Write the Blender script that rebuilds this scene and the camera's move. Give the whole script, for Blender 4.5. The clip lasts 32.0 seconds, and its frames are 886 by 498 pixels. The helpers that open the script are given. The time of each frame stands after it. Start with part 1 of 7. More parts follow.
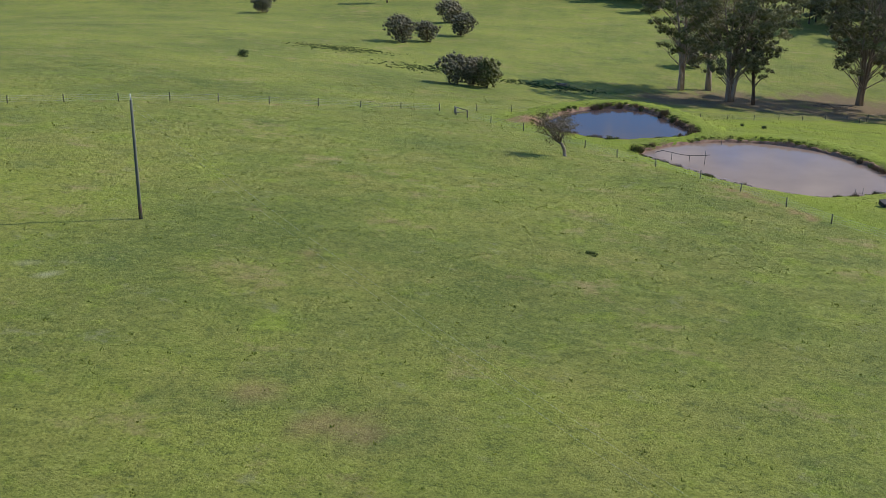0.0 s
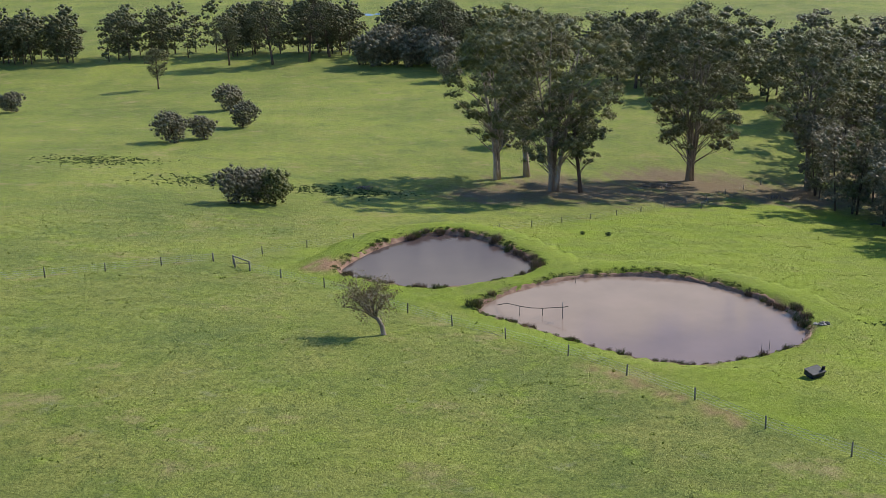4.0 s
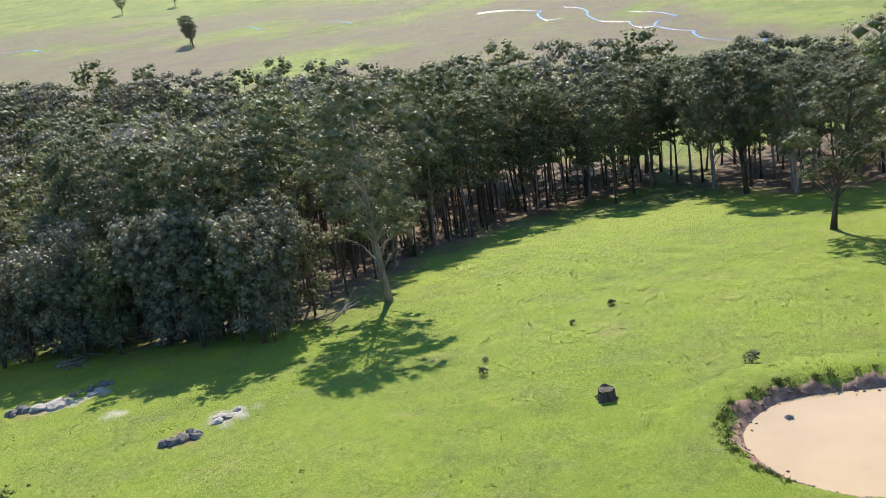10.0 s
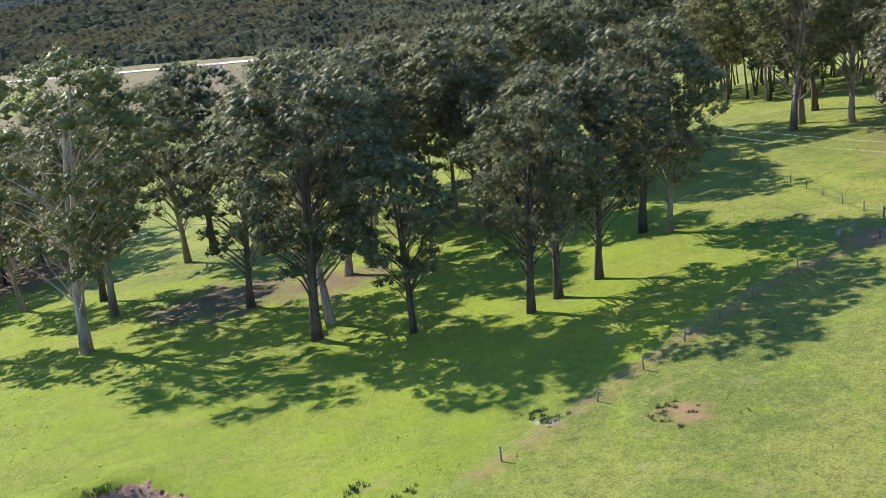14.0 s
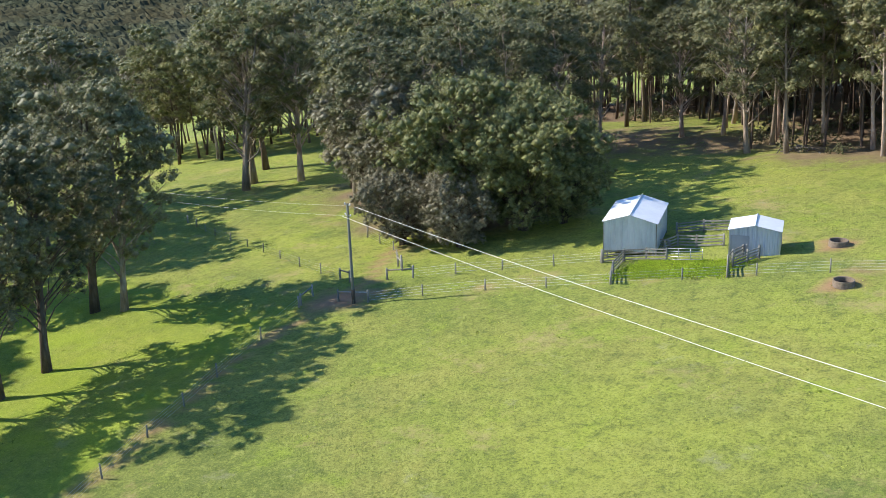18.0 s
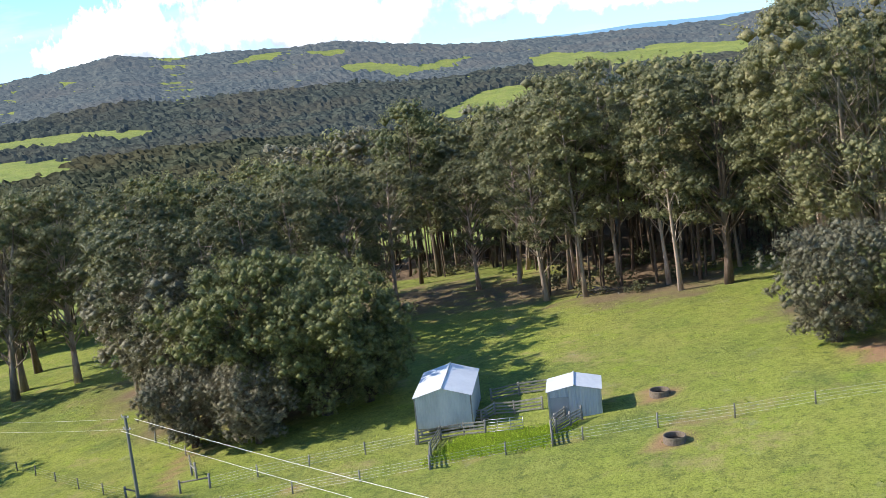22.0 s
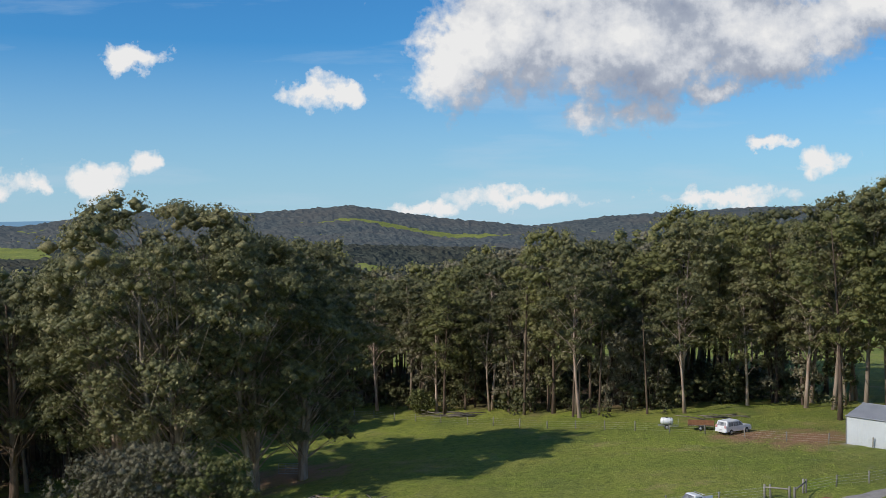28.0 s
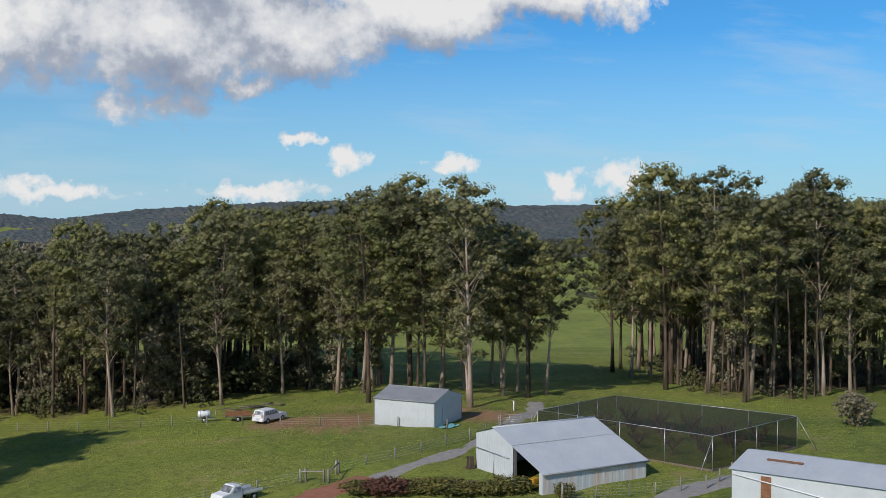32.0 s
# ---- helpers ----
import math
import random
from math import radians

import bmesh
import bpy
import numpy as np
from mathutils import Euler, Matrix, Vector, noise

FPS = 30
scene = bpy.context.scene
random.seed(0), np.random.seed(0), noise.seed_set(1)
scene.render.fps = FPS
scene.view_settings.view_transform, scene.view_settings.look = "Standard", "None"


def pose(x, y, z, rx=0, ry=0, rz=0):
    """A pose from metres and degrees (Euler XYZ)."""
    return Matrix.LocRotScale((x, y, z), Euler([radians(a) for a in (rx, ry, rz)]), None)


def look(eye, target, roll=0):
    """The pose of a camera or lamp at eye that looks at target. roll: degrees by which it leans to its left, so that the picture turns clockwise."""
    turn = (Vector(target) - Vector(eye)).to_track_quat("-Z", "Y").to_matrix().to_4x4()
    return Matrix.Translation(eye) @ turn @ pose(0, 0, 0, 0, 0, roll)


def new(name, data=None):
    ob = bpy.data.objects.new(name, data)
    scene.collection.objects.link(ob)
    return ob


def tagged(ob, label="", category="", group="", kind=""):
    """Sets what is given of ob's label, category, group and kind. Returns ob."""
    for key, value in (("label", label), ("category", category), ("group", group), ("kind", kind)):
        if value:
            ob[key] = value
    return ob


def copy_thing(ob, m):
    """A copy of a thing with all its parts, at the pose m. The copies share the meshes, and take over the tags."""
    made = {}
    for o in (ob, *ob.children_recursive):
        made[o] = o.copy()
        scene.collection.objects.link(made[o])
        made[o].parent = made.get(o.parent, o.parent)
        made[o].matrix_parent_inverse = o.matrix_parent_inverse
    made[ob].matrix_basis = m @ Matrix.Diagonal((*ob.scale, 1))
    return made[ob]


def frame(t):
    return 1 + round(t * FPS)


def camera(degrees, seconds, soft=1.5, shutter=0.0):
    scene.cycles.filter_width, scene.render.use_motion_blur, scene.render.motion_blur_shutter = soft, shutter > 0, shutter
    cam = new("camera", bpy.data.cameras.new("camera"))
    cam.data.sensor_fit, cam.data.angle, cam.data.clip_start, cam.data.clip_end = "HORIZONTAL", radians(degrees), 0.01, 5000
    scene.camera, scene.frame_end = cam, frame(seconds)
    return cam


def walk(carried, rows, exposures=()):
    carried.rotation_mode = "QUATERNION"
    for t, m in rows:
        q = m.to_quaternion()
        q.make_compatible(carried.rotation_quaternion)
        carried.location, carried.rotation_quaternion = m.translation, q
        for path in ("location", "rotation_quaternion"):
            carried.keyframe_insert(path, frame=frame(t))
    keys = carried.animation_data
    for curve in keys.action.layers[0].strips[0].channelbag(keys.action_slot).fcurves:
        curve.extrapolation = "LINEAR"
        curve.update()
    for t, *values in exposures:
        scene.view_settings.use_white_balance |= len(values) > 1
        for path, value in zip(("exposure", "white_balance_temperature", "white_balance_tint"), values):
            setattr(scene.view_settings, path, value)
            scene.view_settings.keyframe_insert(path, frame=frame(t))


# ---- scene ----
cam = camera(43.2, 32.0, soft=0.8)
METRES, EYE, TILT, LEAN, TURN = 110.0, 50.0, 0.8, 0.0, 0.0
ROWS = [
    (0.0, 0.0, 0.0, 0.0, 0.32, -21.38, -0.83),
    (0.5, 0.0007, 0.0533, 0.0012, 0.32, -21.43, -0.86),
    (1.0, 0.0015, 0.1069, 0.0026, 0.32, -21.27, -0.87),
    (1.5, 0.0027, 0.1603, 0.0039, 0.26, -20.83, -0.82),
    (2.0, 0.0047, 0.2142, 0.0042, -1.42, -20.32, 1.23),
    (2.5, 0.0088, 0.2682, 0.0046, -4.61, -19.8, 3.57),
    (3.0, 0.0154, 0.3218, 0.0051, -7.57, -19.28, 3.39),
    (3.5, 0.0252, 0.3758, 0.0052, -9.27, -18.78, 1.52),
    (5.5, 0.0723, 0.5588, 0.0054, -18.71, -18.55, 5.0),
    (6.0, 0.0844, 0.586, 0.0039, -23.34, -18.47, 5.81),
    (6.5, 0.0939, 0.6024, 0.0025, -28.0, -18.4, 5.8),
    (7.0, 0.1017, 0.6116, 0.0014, -32.72, -18.32, 5.75),
    (7.5, 0.1077, 0.6186, 0.0006, -37.32, -18.27, 5.41),
    (8.0, 0.1133, 0.6253, -0.0003, -42.22, -18.17, 5.75),
    (8.5, 0.1199, 0.6314, -0.0015, -47.54, -18.08, 6.32),
    (9.0, 0.1265, 0.6371, -0.0019, -52.36, -18.04, 5.39),
    (9.5, 0.135, 0.643, -0.0038, -57.51, -17.96, 5.96),
    (10.0, 0.1438, 0.6476, -0.0047, -62.87, -17.89, 6.36),
    (10.5, 0.154, 0.6514, -0.0059, -68.47, -17.8, 6.81),
    (11.0, 0.1642, 0.6542, -0.0063, -74.16, -17.71, 7.0),
    (11.5, 0.1748, 0.6559, -0.0067, -80.01, -17.63, 7.33),
    (12.0, 0.1848, 0.6562, -0.0066, -85.83, -17.58, 7.33),
    (12.5, 0.1956, 0.6554, -0.0068, -91.55, -17.53, 7.3),
    (13.0, 0.2064, 0.6543, -0.0069, -97.32, -17.48, 7.43),
    (13.5, 0.2167, 0.6528, -0.0068, -102.82, -17.47, 7.08),
    (14.0, 0.2262, 0.6497, -0.0074, -107.19, -17.46, 5.39),
    (14.5, 0.2353, 0.6459, -0.008, -111.76, -17.46, 5.67),
    (15.0, 0.2443, 0.6415, -0.0084, -116.13, -17.45, 5.48),
    (15.5, 0.2523, 0.637, -0.0086, -120.33, -17.47, 5.31),
    (17.5, 0.2846, 0.61, -0.0104, -132.71, -17.01, 2.37),
    (18.0, 0.2924, 0.6017, -0.0099, -134.25, -16.45, 1.68),
    (18.5, 0.3002, 0.5939, -0.0089, -135.32, -15.88, 1.05),
    (19.0, 0.3076, 0.5853, -0.0082, -136.34, -15.3, 1.09),
    (19.5, 0.3152, 0.577, -0.0074, -137.39, -14.7, 1.16),
    (20.0, 0.3223, 0.5677, -0.0063, -138.33, -13.97, 1.13),
    (20.5, 0.3298, 0.5601, -0.0062, -139.12, -13.07, 0.89),
    (21.0, 0.3364, 0.5508, -0.006, -139.92, -11.89, 1.0),
    (21.5, 0.3437, 0.5417, -0.0062, -141.99, -10.61, 3.01),
    (22.0, 0.3504, 0.5312, -0.0057, -145.73, -9.36, 5.8),
    (22.5, 0.3563, 0.5219, -0.0051, -148.65, -8.07, 4.53),
    (23.0, 0.3616, 0.5122, -0.0037, -150.44, -6.84, 2.67),
    (23.5, 0.3662, 0.5024, -0.0028, -152.45, -5.55, 2.91),
    (24.0, 0.3699, 0.4947, -0.0027, -155.91, -4.25, 5.34),
    (24.5, 0.3709, 0.4907, -0.0025, -159.26, -2.96, 5.02),
    (25.0, 0.3704, 0.4895, -0.0022, -162.28, -1.72, 1.22),
    (25.5, 0.3696, 0.4896, -0.0023, -165.19, -0.47, 0.03),
    (27.5, 0.3681, 0.4889, -0.0028, -176.74, -0.37, 0.2),
    (28.0, 0.3683, 0.4877, -0.0035, -180.31, -0.4, 0.22),
    (28.5, 0.3683, 0.4869, -0.004, -183.73, -0.46, 0.24),
    (29.0, 0.3683, 0.4861, -0.0044, -187.02, -0.51, 0.24),
    (29.5, 0.3683, 0.4854, -0.0049, -190.31, -0.55, 0.25),
    (30.0, 0.3686, 0.485, -0.0051, -193.57, -0.6, 0.25),
    (30.5, 0.369, 0.4845, -0.0054, -196.75, -0.66, 0.24),
    (31.0, 0.3693, 0.4842, -0.0054, -199.84, -0.71, 0.25),
    (31.5, 0.3696, 0.4838, -0.0056, -202.02, -0.76, 0.27),
    (32.0, 0.37, 0.4837, -0.0055, -203.82, -0.82, 0.29),
]
walk(cam, [(t, pose(0, 0, EYE, TILT, LEAN, TURN) @ pose(METRES * x, METRES * y, METRES * z, 90 + pitch, roll, yaw)) for t, x, y, z, yaw, pitch, roll in ROWS],
     [(0.0, 0.05), (3.0, 0.15), (6.0, 0.52), (9.0, 0.84), (14.0, 1.05), (15.0, 1.1), (18.0, 1.1), (21.0, 1.05), (22.0, 0.85), (23.0, 0.45), (24.0, 0.25), (25.0, 0.05), (28.0, -0.25), (32.0, -0.3)])

# ---- light ----
SUN_AZ = math.atan2(0.88, 0.48)      # clockwise from +y, towards +x
SUN_EL = radians(34)
world = bpy.data.worlds.new("sky")
scene.world = world
world.use_nodes = True
wt = world.node_tree
wt.nodes.clear()


def node(tree, kind, operation=None, use_clamp=None, data_type=None, blend_type=None, noise_dimensions=None, node_tree=None, attribute_name=None):
    n = tree.nodes.new(kind)
    if operation:
        n.operation = operation
    if use_clamp:
        n.use_clamp = use_clamp
    if data_type:
        n.data_type = data_type
    if blend_type:
        n.blend_type = blend_type
    if noise_dimensions:
        n.noise_dimensions = noise_dimensions
    if node_tree:
        n.node_tree = node_tree
    if attribute_name:
        n.attribute_name = attribute_name
    return n


def wire(tree, a, b):
    tree.links.new(a, b)


def maths(tree, op, a, b=None, clamp=False):
    n = node(tree, "ShaderNodeMath", operation=op, use_clamp=clamp)
    for i, v in enumerate((a, b)):
        if v is None:
            continue
        if isinstance(v, (int, float)):
            n.inputs[i].default_value = v
        else:
            wire(tree, v, n.inputs[i])
    return n.outputs[0]


def ramp(tree, fac, stops):
    n = node(tree, "ShaderNodeValToRGB")
    el = n.color_ramp.elements
    while len(el) < len(stops):
        el.new(0.5)
    for e, (p, c) in zip(el, stops):
        e.position = p
        e.color = (c, c, c, 1) if isinstance(c, (int, float)) else (*c, 1)
    wire(tree, fac, n.inputs[0])
    return n.outputs[0]


def mix(tree, fac, a, b, blend="MIX"):
    n = node(tree, "ShaderNodeMix", data_type="RGBA", blend_type=blend)
    for sock, v in ((n.inputs[0], fac), (n.inputs[6], a), (n.inputs[7], b)):
        if isinstance(v, (int, float)):
            sock.default_value = v
        elif isinstance(v, tuple):
            sock.default_value = (*v, 1)
        else:
            wire(tree, v, sock)
    return n.outputs[2]


# cumulus banks: place and reach in (x / -y, z / -y), as seen towards the south
# the last two are unseen, high above the view, added for lighting and dam reflections
CLOUDS = [(-0.02, 0.135, 0.07, 0.04), (-0.07, 0.165, 0.1, 0.055), (-0.17, 0.168, 0.14, 0.065), (-0.165, 0.1, 0.055, 0.024), (-0.28, 0.178, 0.14, 0.055), (-0.41, 0.203, 0.13, 0.048), (-0.55, 0.235, 0.15, 0.042),
          (-0.2, 0.225, 0.26, 0.07), (-0.245, 0.117, 0.04, 0.016), (0.113, 0.121, 0.03, 0.018), (0.082, 0.117, 0.024, 0.01), (0.272, 0.15, 0.03, 0.013), (-0.343, 0.06, 0.024, 0.016), (-0.3, 0.073, 0.026, 0.008),
          (-0.452, 0.054, 0.036, 0.008), (-0.075, 0.023, 0.065, 0.01), (-0.25, 0.023, 0.07, 0.01), (-0.578, 0.033, 0.026, 0.016), (-0.65, 0.042, 0.06, 0.02), (0.017, 0.015, 0.034, 0.008), (0.3, 0.042, 0.034, 0.016),
          (0.268, 0.06, 0.02, 0.015), (0.356, 0.037, 0.014, 0.015), (0.42, 0.054, 0.039, 0.016), (0.475, 0.057, 0.042, 0.013), (0.856, 0.056, 0.117, 0.041), (0.695, 0.09, 0.044, 0.03), (0.62, 0.08, 0.072, 0.028),
          (0.54, 0.08, 0.044, 0.03), (0.705, 0.125, 0.042, 0.011), (0.649, 0.13, 0.019, 0.015), (0.708, 0.05, 0.078, 0.024), (0.6, 0.055, 0.104, 0.017), (0.95, 0.062, 0.117, 0.041), (1.06, 0.108, 0.072, 0.03),
          (1.145, 0.088, 0.072, 0.034), (1.2, 0.06, 0.182, 0.046), (0.8, 0.034, 0.182, 0.022), (0.5, 0.034, 0.182, 0.012), (0.22, 0.36, 0.6, 0.1), (-0.2, 0.62, 0.9, 0.16)]
grp = bpy.data.node_groups.new("cumulus", "ShaderNodeTree")
grp.interface.new_socket("At", in_out="INPUT", socket_type="NodeSocketVector")
grp.interface.new_socket("Depth", in_out="OUTPUT", socket_type="NodeSocketFloat")
gi, go = node(grp, "NodeGroupInput"), node(grp, "NodeGroupOutput")
nz = node(grp, "ShaderNodeTexNoise", noise_dimensions="2D")
nz.inputs["Scale"].default_value, nz.inputs["Detail"].default_value, nz.inputs["Roughness"].default_value = 17, 10, 0.58
wire(grp, gi.outputs[0], nz.inputs["Vector"])
# the outlines billow: the place is bent by noise before the banks are drawn
billow = node(grp, "ShaderNodeTexNoise", noise_dimensions="2D")
billow.inputs["Scale"].default_value, billow.inputs["Detail"].default_value, billow.inputs["Roughness"].default_value = 30, 5, 0.6
wire(grp, gi.outputs[0], billow.inputs["Vector"])
off = node(grp, "ShaderNodeVectorMath", operation="SUBTRACT")
off.inputs[1].default_value = (0.5, 0.5, 0.5)
wire(grp, billow.outputs["Color"], off.inputs[0])
push = node(grp, "ShaderNodeVectorMath", operation="MULTIPLY")
push.inputs[1].default_value = (0.06, 0.035, 0)
wire(grp, off.outputs[0], push.inputs[0])
bent = node(grp, "ShaderNodeVectorMath", operation="ADD")
wire(grp, gi.outputs[0], bent.inputs[0]), wire(grp, push.outputs[0], bent.inputs[1])
best = None
for cu, cv, ru, rv in CLOUDS:
    sub = node(grp, "ShaderNodeVectorMath", operation="SUBTRACT")
    sub.inputs[1].default_value = (cu, cv, 0)
    wire(grp, bent.outputs[0], sub.inputs[0])
    mul = node(grp, "ShaderNodeVectorMath", operation="MULTIPLY")
    mul.inputs[1].default_value = (1 / ru, 1 / rv, 0)
    wire(grp, sub.outputs[0], mul.inputs[0])
    ln = node(grp, "ShaderNodeVectorMath", operation="LENGTH")
    wire(grp, mul.outputs[0], ln.inputs[0])
    d = maths(grp, "MULTIPLY", maths(grp, "SUBTRACT", 1.0, ln.outputs["Value"]), 1.7 if ru > 0.08 and rv > 0.03 else 1.05)
    if best is None:
        best = d
    else:
        sm = node(grp, "ShaderNodeMath", operation="SMOOTH_MAX")
        wire(grp, best, sm.inputs[0]), wire(grp, d, sm.inputs[1])
        sm.inputs[2].default_value = 0.25
        best = sm.outputs[0]
total = maths(grp, "ADD", maths(grp, "MAXIMUM", best, -0.7), maths(grp, "MULTIPLY", maths(grp, "SUBTRACT", nz.outputs[0], 0.5), 2.0))
puff = node(grp, "ShaderNodeTexNoise", noise_dimensions="2D")
puff.inputs["Scale"].default_value, puff.inputs["Detail"].default_value, puff.inputs["Roughness"].default_value = 62, 6, 0.55
wire(grp, gi.outputs[0], puff.inputs["Vector"])
total = maths(grp, "ADD", total, maths(grp, "MULTIPLY", maths(grp, "SUBTRACT", puff.outputs[0], 0.52), 0.95))
wire(grp, total, go.inputs[0])

co = node(wt, "ShaderNodeTexCoord")
sep = node(wt, "ShaderNodeSeparateXYZ")
wire(wt, co.outputs["Generated"], sep.inputs[0])
ahead = maths(wt, "MAXIMUM", maths(wt, "ABSOLUTE", sep.outputs[1]), 0.02)
flat = node(wt, "ShaderNodeCombineXYZ")
wire(wt, maths(wt, "DIVIDE", sep.outputs[0], ahead), flat.inputs[0])
wire(wt, maths(wt, "DIVIDE", sep.outputs[2], ahead), flat.inputs[1])
here, lit = node(wt, "ShaderNodeGroup", node_tree=grp), node(wt, "ShaderNodeGroup", node_tree=grp)
wire(wt, flat.outputs[0], here.inputs[0])
shift = node(wt, "ShaderNodeVectorMath", operation="ADD")
shift.inputs[1].default_value = (0.014, 0.030, 0)
wire(wt, flat.outputs[0], shift.inputs[0])
wire(wt, shift.outputs[0], lit.inputs[0])
deepen = node(wt, "ShaderNodeGroup", node_tree=grp)
shift2 = node(wt, "ShaderNodeVectorMath", operation="ADD")
shift2.inputs[1].default_value = (0.020, 0.055, 0)
wire(wt, flat.outputs[0], shift2.inputs[0])
wire(wt, shift2.outputs[0], deepen.inputs[0])
cover = ramp(wt, here.outputs[0], [(0.0, 0.0), (0.22, 0.45), (0.6, 1.0)])
shade = maths(wt, "MULTIPLY_ADD", maths(wt, "SUBTRACT", here.outputs[0], maths(wt, "MULTIPLY", maths(wt, "ADD", lit.outputs[0], deepen.outputs[0]), 0.5)), 0.36, False)
shade.node.inputs[2].default_value = 0.56
cloud = ramp(wt, shade, [(0.10, (0.30, 0.35, 0.47)), (0.40, (0.46, 0.51, 0.61)), (0.58, (0.74, 0.77, 0.83)), (0.80, (0.98, 0.98, 0.98))])
sky = node(wt, "ShaderNodeTexSky")
sky.sky_type, sky.sun_disc, sky.sun_elevation, sky.sun_rotation = "NISHITA", False, SUN_EL, SUN_AZ
sky.air_density, sky.dust_density, sky.ozone_density = 1.0, 0.0, 3.0
skyc = mix(wt, 1.0, sky.outputs[0], (0.033, 0.087, 0.131), "MULTIPLY")
skyc = mix(wt, ramp(wt, sep.outputs[2], [(0.0, 0.75), (0.16, 0.0)]), skyc, (0.52, 0.71, 0.90))
veil = node(wt, "ShaderNodeTexNoise", noise_dimensions="2D")
veil.inputs["Scale"].default_value, veil.inputs["Detail"].default_value, veil.inputs["Roughness"].default_value = 3.2, 7, 0.6
long_way = node(wt, "ShaderNodeVectorMath", operation="MULTIPLY")
long_way.inputs[1].default_value = (0.8, 6.0, 0)
wire(wt, flat.outputs[0], long_way.inputs[0])
wire(wt, long_way.outputs[0], veil.inputs["Vector"])
skyc = mix(wt, ramp(wt, veil.outputs[0], [(0.5, 0.0), (0.75, 0.4)]), skyc, (0.62, 0.76, 0.90))
above = ramp(wt, sep.outputs[2], [(0.0, 0.0), (0.01, 1.0)])
wire_bg = node(wt, "ShaderNodeBackground")
wire(wt, mix(wt, maths(wt, "MULTIPLY", cover, above), skyc, cloud), wire_bg.inputs[0])
wire_bg.inputs[1].default_value = 1.0
wire(wt, wire_bg.outputs[0], node(wt, "ShaderNodeOutputWorld").inputs[0])

sun = new("sun", bpy.data.lights.new("sun", "SUN"))
sun.data.energy, sun.data.angle, sun.data.color = 4.2, radians(0.6), (1.0, 0.93, 0.82)
sun.matrix_world = look((0, 0, 0), (-math.sin(SUN_AZ) * math.cos(SUN_EL), -math.cos(SUN_AZ) * math.cos(SUN_EL), -math.sin(SUN_EL)))


# ---- materials ----
def material(name, colours, scale=1.0, rough=0.8, metal=0.0, bump=0.0, bump_scale=20.0, per_object=0.0, per_island=0.0, leaf=0.0, stretch=(1, 1, 1), spec=0.3):
    """A surface that wanders between the given colours by noise, with fine relief."""
    m = bpy.data.materials.new(name)
    m.use_nodes = True
    t = m.node_tree
    bsdf = t.nodes["Principled BSDF"]
    tc = node(t, "ShaderNodeTexCoord")
    mp = node(t, "ShaderNodeMapping")
    mp.inputs["Scale"].default_value = stretch
    wire(t, tc.outputs["Object"], mp.inputs[0])
    n1 = node(t, "ShaderNodeTexNoise")
    n1.inputs["Scale"].default_value, n1.inputs["Detail"].default_value, n1.inputs["Roughness"].default_value = scale, 6, 0.65
    wire(t, mp.outputs[0], n1.inputs["Vector"])
    k = len(colours)
    c = ramp(t, n1.outputs[0], [(0.3 + 0.4 * i / max(1, k - 1), col) for i, col in enumerate(colours)])
    for amount, kind in ((per_object, "ShaderNodeObjectInfo"), (per_island, "ShaderNodeNewGeometry")):
        if amount:
            src = node(t, kind)
            rnd = src.outputs["Random"] if kind == "ShaderNodeObjectInfo" else src.outputs["Random Per Island"]
            hsv = node(t, "ShaderNodeHueSaturation")
            wire(t, maths(t, "MULTIPLY_ADD", rnd, 2 * amount), hsv.inputs["Value"])
            hsv.inputs["Value"].links[0].from_node.inputs[2].default_value = 1 - amount
            hue = maths(t, "MULTIPLY_ADD", rnd, -0.08 * amount)
            hue.node.inputs[2].default_value = 0.5 + 0.04 * amount
            wire(t, hue, hsv.inputs["Hue"])
            wire(t, c, hsv.inputs["Color"])
            c = hsv.outputs[0]
    if leaf:
        # single leaves and the gaps between them
        n3 = node(t, "ShaderNodeTexNoise")
        n3.inputs["Scale"].default_value, n3.inputs["Detail"].default_value, n3.inputs["Roughness"].default_value = 7.0, 4, 0.7
        wire(t, tc.outputs["Object"], n3.inputs["Vector"])
        c = mix(t, 1.0, c, ramp(t, n3.outputs[0], [(0.34, 0.5), (0.5, 1.0), (0.64, 1.5)]), "MULTIPLY")
    wire(t, c, bsdf.inputs["Base Color"])
    bsdf.inputs["Roughness"].default_value, bsdf.inputs["Metallic"].default_value = rough, metal
    bsdf.inputs["Specular IOR Level"].default_value = spec
    if leaf and not bump:
        bump, bump_scale = 0.12, 6.0
    if bump:
        n2 = node(t, "ShaderNodeTexNoise")
        n2.inputs["Scale"].default_value, n2.inputs["Detail"].default_value = bump_scale, 5
        wire(t, mp.outputs[0], n2.inputs["Vector"])
        b = node(t, "ShaderNodeBump")
        b.inputs["Strength"].default_value, b.inputs["Distance"].default_value = 1.0, bump
        wire(t, n2.outputs[0], b.inputs["Height"])
        wire(t, b.outputs[0], bsdf.inputs["Normal"])
    if leaf:
        tr = node(t, "ShaderNodeBsdfTranslucent")
        wire(t, c, tr.inputs[0])
        ms = node(t, "ShaderNodeMixShader")
        ms.inputs[0].default_value = leaf
        wire(t, bsdf.outputs[0], ms.inputs[1]), wire(t, tr.outputs[0], ms.inputs[2])
        wire(t, ms.outputs[0], t.nodes["Material Output"].inputs[0])
    return m


